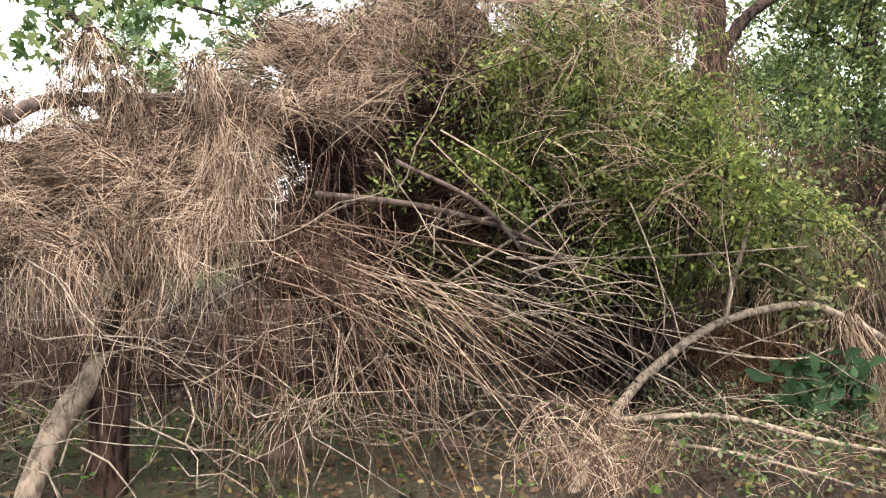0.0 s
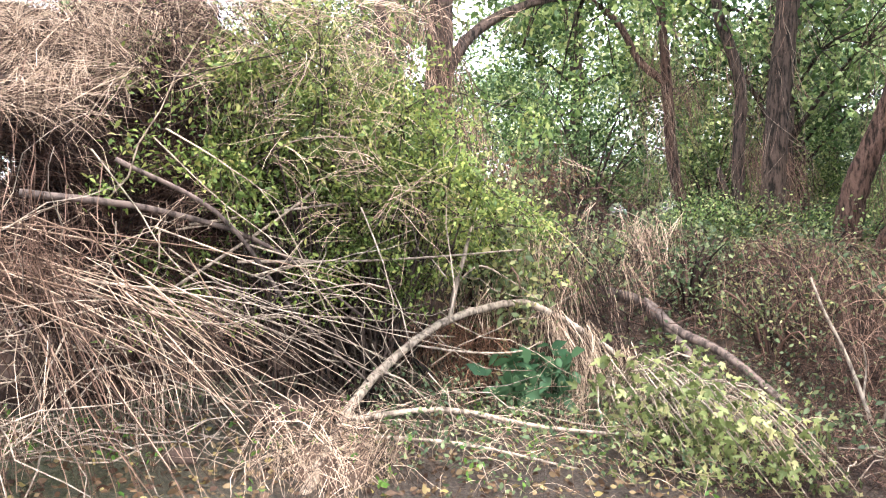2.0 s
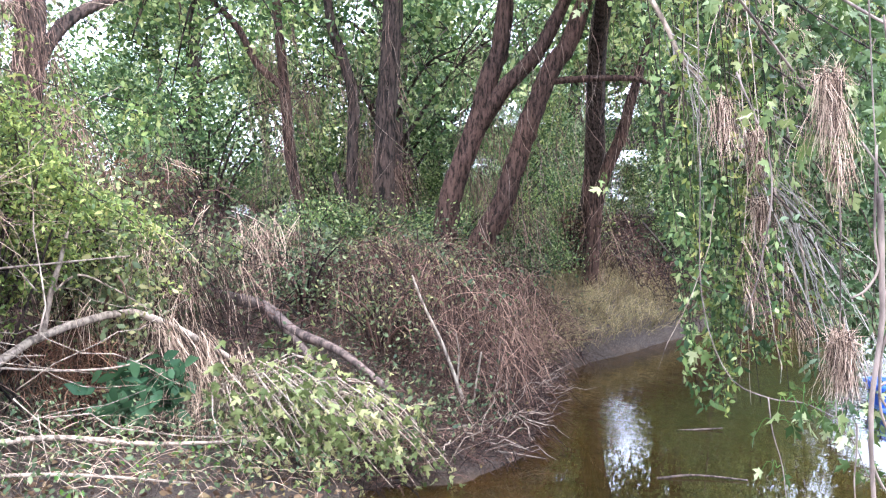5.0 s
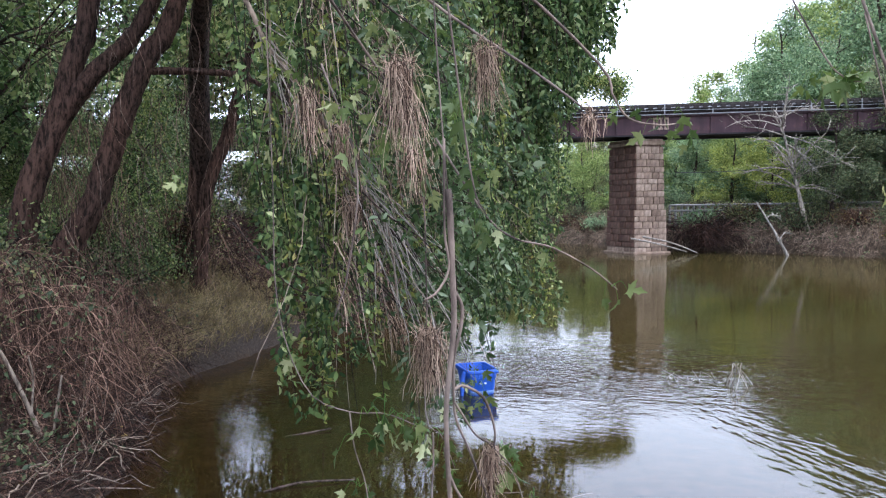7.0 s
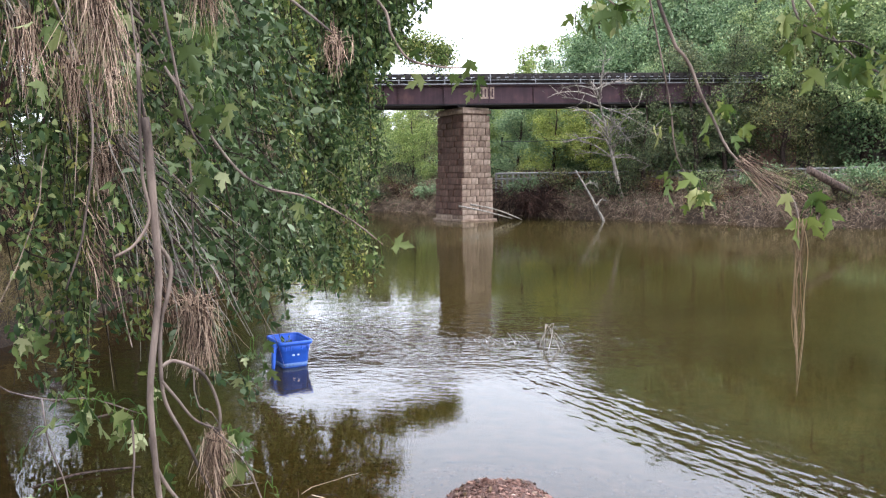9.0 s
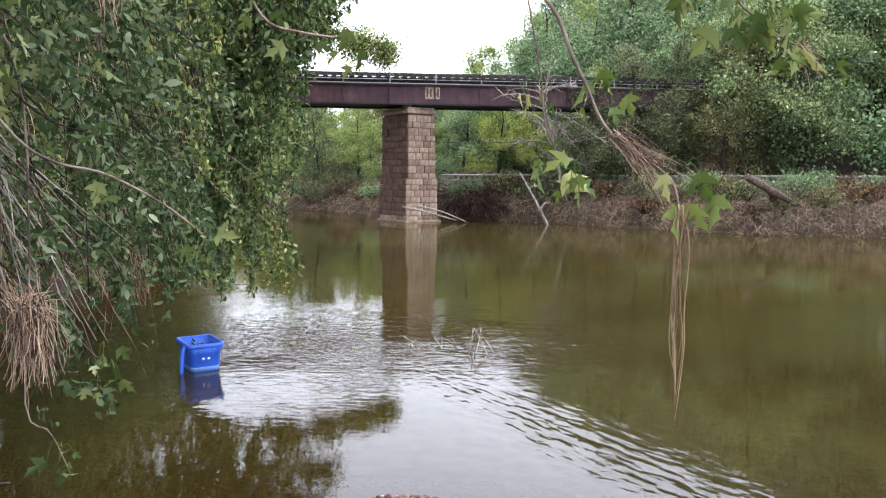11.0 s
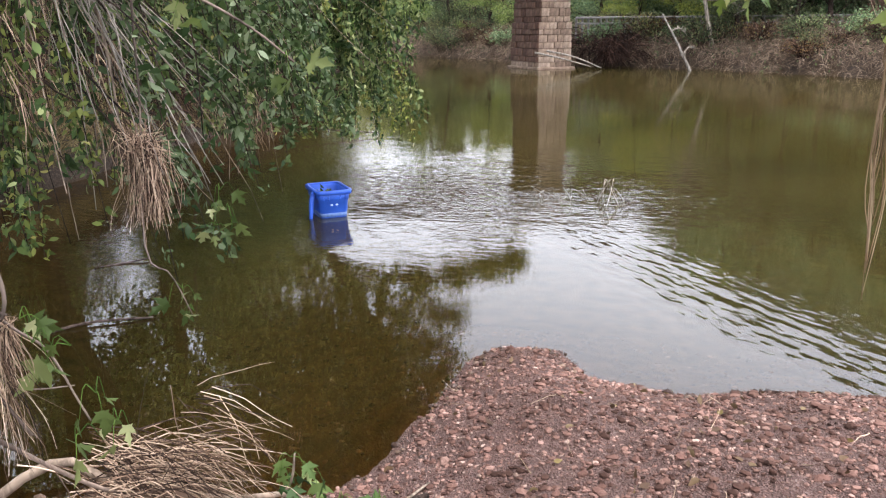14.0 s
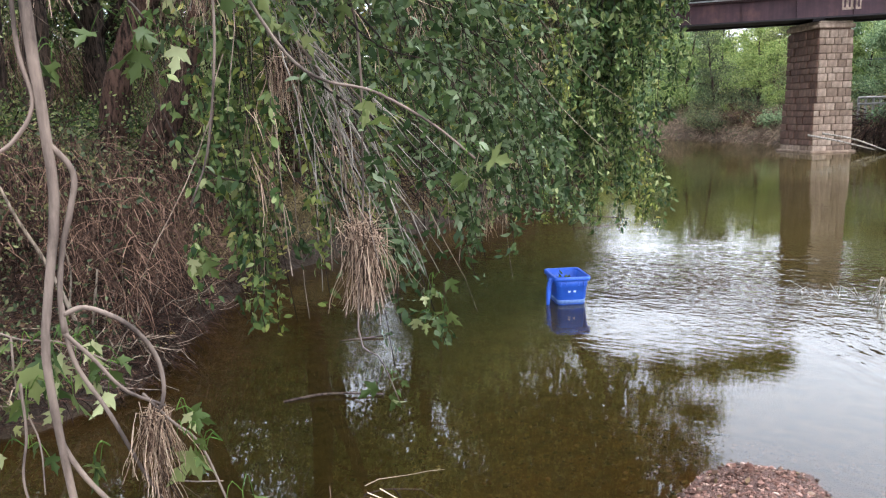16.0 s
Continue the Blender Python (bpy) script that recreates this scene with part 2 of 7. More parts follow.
def part(name, soup, material, parent=None, label="", smooth=True):
    """One mesh object, under a thing or a part where one is given. soup: a Soup, a bmesh or a mesh."""
    if isinstance(soup, Soup):
        me = soup.mesh(name, material, smooth)
    elif isinstance(soup, bmesh.types.BMesh):
        me = bpy.data.meshes.new(name)
        soup.to_mesh(me)
        soup.free()
        me.materials.append(material)
        for p in me.polygons:
            p.use_smooth = smooth
    else:
        me = soup
    ob = new(name, me)
    if parent:
        ob.parent = parent
    if label:
        ob["label"] = label
    return ob


def thing(name, label, category, at=(0, 0, 0), group="", kind=""):
    ob = new(name)
    ob.empty_display_size = 0.1
    ob.location = at
    return tagged(ob, label, category, group, kind)


def unit(a):
    return a / np.maximum(np.linalg.norm(a, axis=-1, keepdims=True), 1e-9)


def smooth_line(points, n):
    """A curve of n points through the given ones (Catmull-Rom)."""
    p = np.asarray(points, float)
    p = np.vstack([2 * p[0] - p[1], p, 2 * p[-1] - p[-2]])
    s = np.linspace(0, len(p) - 3 - 1e-6, n)
    i, u = s.astype(int), (s % 1)[:, None]
    a, b, c, d = p[i], p[i + 1], p[i + 2], p[i + 3]
    return 0.5 * (2 * b + (c - a) * u + (2 * a - 5 * b + 4 * c - d) * u**2 + (3 * b - a - 3 * c + d) * u**3)


def tube(soup, line, radii, sides=6, rough=0.0, rng=None):
    """A closed tapered tube along a line; rough: how far its skin swells and sinks, as a share of the radius."""
    line = np.asarray(line, float)
    n = len(line)
    radii = np.interp(np.linspace(0, 1, n), np.linspace(0, 1, len(np.atleast_1d(radii))), np.atleast_1d(radii))
    tan = unit(np.gradient(line, axis=0))
    ref = np.tile([0.31, 0.17, 0.93] if abs(tan[0][2]) < 0.8 else [0.9, 0.3, 0.1], (n, 1))
    a = unit(np.cross(tan, ref))
    b = np.cross(tan, a)
    ang = np.linspace(0, 2 * np.pi, sides, endpoint=False)
    r = radii[:, None] * np.ones(sides)
    if rough and rng is not None:
        flute = 1 + rough * (np.sin(ang * 3 + rng.uniform(0, 6)) * 0.5 + np.sin(ang * 5 + rng.uniform(0, 6)) * 0.5)
        r = r * flute * (1 + rough * rng.normal(0, 0.6, (n, sides)))
    ring = line[:, None] + r[..., None] * (np.cos(ang)[None, :, None] * a[:, None] + np.sin(ang)[None, :, None] * b[:, None])
    i, j = np.meshgrid(np.arange(n - 1), np.arange(sides), indexing="ij")
    k = (j + 1) % sides
    quads = np.stack([i * sides + j, i * sides + k, (i + 1) * sides + k, (i + 1) * sides + j], -1).reshape(-1, 4)
    verts = np.vstack([ring.reshape(-1, 3), line[:1], line[-1:]])
    soup.add(verts, quads)
    base = soup.n - len(verts)
    j = np.arange(sides)
    caps = np.vstack([np.stack([(j + 1) % sides, j, np.full(sides, n * sides)], -1), np.stack([(n - 1) * sides + j, (n - 1) * sides + (j + 1) % sides, np.full(sides, n * sides + 1)], -1)])
    soup.f.setdefault(3, []).append(caps + base)
    return soup


def strands(soup, rng, roots, ways, length, width, droop=0.5, wander=0.25, segs=4):
    """Many thin three-sided stalks, each from its root along its way, sagging and wandering."""
    roots, ways = np.asarray(roots, float), unit(np.asarray(ways, float))
    n = len(roots)
    length = np.broadcast_to(length, n) * rng.uniform(0.6, 1.2, n)
    step = (length / segs)[:, None]
    line, p, w = [roots], roots, ways
    for _ in range(segs):
        w = unit(w + [0, 0, -droop / segs] + rng.normal(0, wander, (n, 3)) / segs**0.5)
        p = p + w * step
        line.append(p)
    line = np.stack(line, 1)
    tan = unit(np.gradient(line, axis=1))
    a = unit(np.cross(tan, unit(rng.normal(0, 1, (n, 1, 3)))))
    b = np.cross(tan, a)
    wid = (np.broadcast_to(width, n) * rng.uniform(0.6, 1.4, n))[:, None] * np.linspace(1, 0.45, segs + 1)
    ring = [line + wid[..., None] * 0.5 * (math.cos(t) * a + math.sin(t) * b) for t in (0.0, 2.094, 4.189)]
    verts = np.stack(ring, 2)
    m = (segs + 1) * 3
    faces = [[s * 3 + c, s * 3 + (c + 1) % 3, s * 3 + 3 + (c + 1) % 3, s * 3 + 3 + c] for s in range(segs) for c in range(3)]
    faces = (np.asarray(faces)[None] + (np.arange(n) * m)[:, None, None]).reshape(-1, 4)
    soup.add(verts, faces)
    return line


LEAF_SIMPLE = (np.array([(0, 0, 0), (0.28, 0.45, 0.06), (0, 1, 0), (-0.28, 0.45, 0.06)]), [(0, 1, 2), (0, 2, 3)])
LEAF_OVAL = (np.array([(0, 0, 0), (0.2, 0.22, 0.05), (0.27, 0.5, 0.07), (0, 1, -0.06), (-0.27, 0.5, 0.07), (-0.2, 0.22, 0.05), (0, 0.55, 0)]),
             [(0, 1, 6), (1, 2, 6), (2, 3, 6), (3, 4, 6), (4, 5, 6), (5, 0, 6)])
LEAF_SMALL = (np.array([(0, 0, 0), (0.2, 0.3, 0.05), (0.19, 0.6, 0.04), (0, 1.0, -0.12), (-0.19, 0.6, 0.04), (-0.2, 0.3, 0.05)]), [(0, 1, 5), (1, 2, 5), (2, 4, 5), (2, 3, 4)])
LOBES = [(0, 0), (0.13, 0.03), (0.3, -0.02), (0.24, 0.12), (0.36, 0.24), (0.52, 0.5), (0.34, 0.42), (0.24, 0.46), (0.12, 0.36), (0.14, 0.55), (0.22, 0.72), (0.1, 0.78), (0.0, 1.05)]
LOBES = LOBES + [(-x, y) for x, y in LOBES[-2:0:-1]]
LEAF_MAPLE = (np.array([(x, y, 0.35 * abs(x) - 0.22 * y * y) for x, y in LOBES] + [(0, 0.3, 0.0)]),
              [(i, (i + 1) % len(LOBES), len(LOBES)) for i in range(len(LOBES))])


def leaves(soup, rng, places, size, shape=LEAF_SIMPLE, hang=0.0, aim=None, flat=0.0):
    """A leaf at each place, turned by chance; hang: how far the tips point down; aim: the way the tips point; flat: how far the blades face up."""
    n = len(places)
    if not n:
        return soup
    tip = rng.normal(0, 1, (n, 3)) if aim is None else np.asarray(aim) + rng.normal(0, 0.45, (n, 3))
    tip = unit(unit(tip) + [0, 0, -hang])
    side = unit(np.cross(tip, rng.normal(0, 1, (n, 3)) + [0, 0, flat]))
    up = np.cross(side, tip)
    s = (np.broadcast_to(size, n) * rng.uniform(0.6, 1.3, n))[:, None, None]
    v, f = shape
    verts = np.asarray(places)[:, None] + s * (v[None, :, :1] * side[:, None] + v[None, :, 1:2] * tip[:, None] + v[None, :, 2:] * up[:, None])
    faces = (np.asarray(f)[None] + (np.arange(n) * len(v))[:, None, None]).reshape(-1, 3)
    return soup.add(verts, faces)


def lump(soup, rng, centre, radii, detail=3, amount=0.25, scale=2.0):
    """A rough rounded mass."""
    bm = bmesh.new()
    bmesh.ops.create_icosphere(bm, subdivisions=detail, radius=1)
    off = Vector(rng.uniform(-50, 50, 3))
    v = []
    for q in bm.verts:
        k = 1 + amount * noise.fractal(q.co * scale + off, 0.9, 2.0, 4)
        v.append([c + r * x * k for c, r, x in zip(centre, radii, q.co)])
    f = [[q.index for q in p.verts] for p in bm.faces]
    bm.free()
    return soup.add(v, f)


# ---- lie of the land ----
NEAR_SHORE = [(9.5, -40), (7.6, -14), (6.8, -5), (6.36, -1.95), (6.43, -1.29), (6.31, -0.84), (6.16, -0.41), (6.27, 0.1), (6.57, 0.34), (6.52, 0.7), (6.24, 0.84),
              (5.42, 0.87), (5.12, 0.83), (4.88, 0.95), (4.7, 1.2), (4.58, 1.5), (4.4, 2.1), (4.0, 2.55), (3.55, 3.2), (3.5, 4.1), (4.05, 4.75), (4.7, 4.5), (5.5, 4.5), (6.4, 5.3),
              (7.8, 6.3), (8.45, 6.8), (10.6, 7.1), (13.7, 7.6), (16.3, 8.0), (21, 9.8), (33, 13.4), (39, 18.5), (46, 27), (62, 45), (90, 70)]
FAR_SHORE = [(98, 58), (75, 38), (56, 22.6), (48, 16.5), (44.4, 12), (40.5, 8), (38, 4.6), (35.9, -0.3), (32.9, -4.1), (31.3, -6.2), (30.4, -10.9), (31.5, -20), (36, -40)]
RIVER = np.array(NEAR_SHORE + FAR_SHORE, float)


def shore_distance(x, y):
    """Metres from the water's edge, positive on land, and the side: 1 on the far bank."""
    p = np.stack([np.ravel(x), np.ravel(y)], -1)
    best, far, inside = np.full(len(p), 1e9), np.zeros(len(p)), np.zeros(len(p), bool)
    for k in range(len(RIVER)):
        a, b = RIVER[k], RIVER[(k + 1) % len(RIVER)]
        ab = b - a
        t = np.clip(((p - a) @ ab) / (ab @ ab), 0, 1)
        d = np.linalg.norm(p - a - t[:, None] * ab, axis=1)
        nearer = d < best
        best, far = np.where(nearer, d, best), np.where(nearer, float(len(NEAR_SHORE) <= k < len(RIVER) - 1), far)
        cross = (a[1] > p[:, 1]) != (b[1] > p[:, 1])
        inside ^= cross & (p[:, 0] < a[0] + ab[0] * (p[:, 1] - a[1]) / (ab[1] if ab[1] else 1e-9))
    return np.where(inside, -best, best).reshape(np.shape(x)), far.reshape(np.shape(x))


def step01(v, a, b):
    t = np.clip((v - a) / (b - a), 0, 1)
    return t * t * (3 - 2 * t)


def waves(x, y, k, seed):
    """Cheap smooth unevenness between about -1 and 1."""
    r = np.random.default_rng(seed)
    out = 0
    for i in range(9):
        a, f, ph = r.uniform(0, 6.28), k * r.uniform(0.5, 2.0), r.uniform(0, 6.28)
        out = out + np.sin((x * math.cos(a) + y * math.sin(a)) * f + ph) / 4
    return out


def ground_height(x, y):
    x, y = np.asarray(x, float), np.asarray(y, float)
    d, far = shore_distance(x, y)
    d = d + 0.05 * waves(x, y, 5.0, 3) * step01(-np.hypot(x - 4, y), -14, -6)
    land, wet = np.maximum(d, 0), np.maximum(-d, 0)
    beach = 0.36 * (1 - np.exp(-land / 0.9)) + 0.05 * np.minimum(land, 12)
    rise = 0.42 + 0.8 * step01(x + (y - 6.4), 4.4, 6.6)
    bank = (0.06 + 0.16 * step01(x, 5.2, 6.6)) * (1 - np.exp(-land / 0.15)) + rise * (1 - np.exp(-land / 2.2)) + 0.02 * np.minimum(land, 30)
    left = step01(y + 0.25 * x, 3.4, 5.2)
    near = beach * (1 - left) + bank * left
    hill = 0.3 * np.clip(land - 9, 0, 40) * step01(-y, -14, 6)
    over = 0.25 * (1 - np.exp(-land / 0.2)) + 1.25 * (1 - np.exp(-land / 1.6)) + hill
    z = np.where(far > 0.5, over, near)
    z = z - 0.9 * (1 - np.exp(-wet / 0.6)) * step01(x, 22, 28) - 0.33 * (1 - np.exp(-wet / 1.4)) - 0.09 * np.clip(wet - 4, 0, 12)
    rough = 0.02 * waves(x, y, 14, 5) + 0.022 * waves(x, y, 5, 6)
    z = np.where(d < 0.0, np.minimum(z, -0.02), z)
    return z + rough * step01(d, 0.05, 0.6) + 0.07 * waves(x, y, 1.6, 7) * step01(land, 1.0, 4.0)


def spaced(lo, a, b, hi, fine, grow=1.18):
    mid = list(np.arange(a, b, fine))
    out, s, v = [], fine, b
    while v < hi:
        out.append(v)
        s *= grow
        v += s
    out2, s, v = [], fine, a
    while v > lo:
        s *= grow
        v -= s
        out2.append(v)
    return np.array(out2[::-1] + mid + out + [hi])


def build_ground():
    xs, ys = spaced(-700, -4.0, 12.0, 900, 0.075, 1.06), spaced(-700, -5.0, 12.0, 700, 0.075, 1.06)
    X, Y = np.meshgrid(xs, ys, indexing="ij")
    Z = ground_height(X, Y)
    d, far = shore_distance(X, Y)
    i, j = np.meshgrid(np.arange(len(xs) - 1), np.arange(len(ys) - 1), indexing="ij")
    w = len(ys)
    s = Soup().add(np.stack([X, Y, Z], -1), np.stack([i * w + j, (i + 1) * w + j, (i + 1) * w + j + 1, i * w + j + 1], -1).reshape(-1, 4))
    ob = part("ground", s, M_ground)
    litter = np.maximum(step01(Y + 0.25 * X, 2.6, 4.4), far)
    litter = np.maximum(litter, step01(-X, -1.6, 0.5) * 0.7)
    wet = step01(-d, -0.04, 0.12)
    grass = step01(waves(X, Y, 0.5, 9), 0.25, 0.8) * step01(d, 2.0, 7.0) * litter * 0.9
    col = np.stack([litter, wet, grass, np.ones_like(grass)], -1)
    a = ob.data.color_attributes.new("cover", "FLOAT_COLOR", "POINT")
    a.data.foreach_set("color", col.ravel())
    return tagged(ob, "reddish gravel beach and leaf-littered river banks", "ground", kind="structure")


def build_water():
    xs, ys = spaced(0, 3.0, 12.0, 140, 0.12, 1.12), spaced(-60, -4.0, 9.0, 110, 0.12, 1.12)
    X, Y = np.meshgrid(xs, ys, indexing="ij")
    i, j = np.meshgrid(np.arange(len(xs) - 1), np.arange(len(ys) - 1), indexing="ij")
    w = len(ys)
    s = Soup().add(np.stack([X, Y, 0 * X], -1), np.stack([i * w + j, (i + 1) * w + j, (i + 1) * w + j + 1, i * w + j + 1], -1).reshape(-1, 4))
    ob = part("water", s, M_water)
    deep = np.clip(-ground_height(X, Y), 0, 5)
    a = ob.data.attributes.new("depth", "FLOAT", "POINT")
    a.data.foreach_set("value", (0.06 + 0.91 * (1 - np.exp(-deep / 0.6))).ravel())
    # wind ripples: a belt across the river beyond the beach, calm in the cove and close in
    belt = step01(X + 0.55 * (Y - 3.2), 6.4, 8.8) * (1 - 0.65 * step01(X + 0.25 * Y, 12.5, 16))
    # crests run where the camera sees the reflected treeline end
    across = 0.631 * (X - 8.65) - 0.773 * (Y - 0.05)
    crest = np.exp(-((across + 0.08) / 0.42) ** 2) * (1 - step01(Y, 0.3, 1.6)) * (0.75 + 0.25 * waves(X, Y, 2.2, 17))
    edge = 0.22 * step01(-Y + 0.12 * X, 0.4, 2.2) * step01(X, 5.5, 8)
    calm = 0.05 + 0.12 * step01(X, 5.5, 8)
    a = ob.data.attributes.new("gust", "FLOAT", "POINT")
    a.data.foreach_set("value", np.clip(np.maximum.reduce([calm, belt, edge]), 0, 1.4).ravel())
    a = ob.data.attributes.new("crest", "FLOAT", "POINT")
    a.data.foreach_set("value", np.clip(crest, 0, 1).ravel())
    return tagged(ob, "calm brown-green river water with wind ripples", "water", kind="structure")


ground, water = build_ground(), build_water()
GZ = lambda x, y: float(ground_height(np.array([x]), np.array([y]))[0])  # noqa: E731

# ---- railway bridge ----
def stone_material(name, a, b, c):
    m, n, l, bs = shader(name, 0.85, 0.25)
    oi = n.new("ShaderNodeObjectInfo")
    r = ramp(n, [(0.0, a), (0.5, b), (1.0, c)])
    l.new(oi.outputs["Random"], r.inputs[0])
    t = noise_tex(n, l, 3.5, 8, 0.7)
    tone = ramp(n, [(0.3, (0.5, 0.48, 0.46)), (0.7, (1.2, 1.15, 1.1))])
    l.new(t.outputs[0], tone.inputs[0])
    streak = noise_tex(n, l, 2.0, 4, 0.6, stretch=(2.5, 2.5, 0.2))
    tone2 = ramp(n, [(0.35, (0.7, 0.68, 0.66)), (0.65, (1.1, 1.1, 1.1))])
    l.new(streak.outputs[0], tone2.inputs[0])
    col = mix_col(n, l, 1.0, r.outputs[0], tone.outputs[0], "MULTIPLY")
    l.new(mix_col(n, l, 1.0, col, tone2.outputs[0], "MULTIPLY"), bs.inputs["Base Color"])
    bump(n, l, bs, t.outputs[0], 0.8, 0.05)
    return m


def steel_material():
    m, n, l, b = shader("rusty_purple_brown_steel", 0.7, 0.4)
    t = noise_tex(n, l, 1.2, 8, 0.7)
    s = noise_tex(n, l, 1.6, 4, 0.6, stretch=(3, 3, 0.25))
    r = ramp(n, [(0.3, (0.032, 0.015, 0.02)), (0.55, (0.06, 0.027, 0.032)), (0.75, (0.11, 0.052, 0.043))])
    l.new(t.outputs[0], r.inputs[0])
    tone = ramp(n, [(0.3, (0.7, 0.68, 0.7)), (0.7, (1.2, 1.2, 1.25))])
    l.new(s.outputs[0], tone.inputs[0])
    l.new(mix_col(n, l, 1.0, r.outputs[0], tone.outputs[0], "MULTIPLY"), b.inputs["Base Color"])
    bump(n, l, b, t.outputs[0], 0.3, 0.01)
    return m


def plain(name, colour, rough=0.7, spec=0.3, metal=0.0, vary=0.25, scale=8.0):
    m, n, l, b = shader(name, rough, spec)
    b.inputs["Metallic"].default_value = metal
    t = noise_tex(n, l, scale, 5, 0.65)
    r = ramp(n, [(0.3, tuple(c * (1 - vary) for c in colour)), (0.7, tuple(min(1, c * (1 + vary)) for c in colour))])
    l.new(t.outputs[0], r.inputs[0])
    l.new(r.outputs[0], b.inputs["Base Color"])
    return m


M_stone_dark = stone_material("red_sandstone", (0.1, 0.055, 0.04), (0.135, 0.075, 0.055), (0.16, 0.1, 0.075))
M_stone_light = stone_material("buff_and_lit_face_sandstone", (0.2, 0.145, 0.11), (0.3, 0.225, 0.175), (0.38, 0.3, 0.24))
M_mortar = plain("lime_mortar", (0.12, 0.075, 0.056), 0.9)
M_steel = steel_material()
# near-black: shade under the deck is put into this steel's colour
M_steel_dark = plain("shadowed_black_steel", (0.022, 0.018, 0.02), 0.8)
M_tie = plain("tarred_timber", (0.03, 0.024, 0.022), 0.85)
M_pale_line = plain("galvanised_pipe", (0.26, 0.26, 0.27), 0.55, 0.4, 0.2)
M_graffiti = plain("painted_patch", (0.3, 0.22, 0.17), 0.7, 0.3, 0, 0.6, 6.0)
M_fence = plain("weathered_fence_timber", (0.2, 0.19, 0.18), 0.85)
M_cable = plain("black_cable", (0.05, 0.05, 0.055), 0.6)

_boxes = {}


def box_soup(soup, m, sx, sy, sz, bevel=0.0):
    """A box of full sizes sx, sy, sz about m's origin, its edges cut by bevel."""
    key = (round(sx, 4), round(sy, 4), round(sz, 4), bevel)
    if key not in _boxes:
        bm = bmesh.new()
        bmesh.ops.create_cube(bm, size=1, matrix=Matrix.Diagonal((sx, sy, sz, 1)))
        if bevel:
            bmesh.ops.bevel(bm, geom=bm.edges[:], offset=bevel, segments=1, affect="EDGES")
        bmesh.ops.triangulate(bm, faces=bm.faces[:])
        _boxes[key] = (np.array([v.co for v in bm.verts]), np.array([[v.index for v in f.verts] for f in bm.faces]))
        bm.free()
    v, f = _boxes[key]
    r = np.array(m.to_3x3())
    return soup.add(v @ r.T + np.array(m.translation), f)


PIER_M, PIER_U, PIER_V = np.array([35.1, 6.0]), np.array([1.62, 1.5]), np.array([0.95, -1.05])
BRIDGE_A, BRIDGE_WAY = np.array([36.35, 6.2]), np.array([0.27, -0.963])


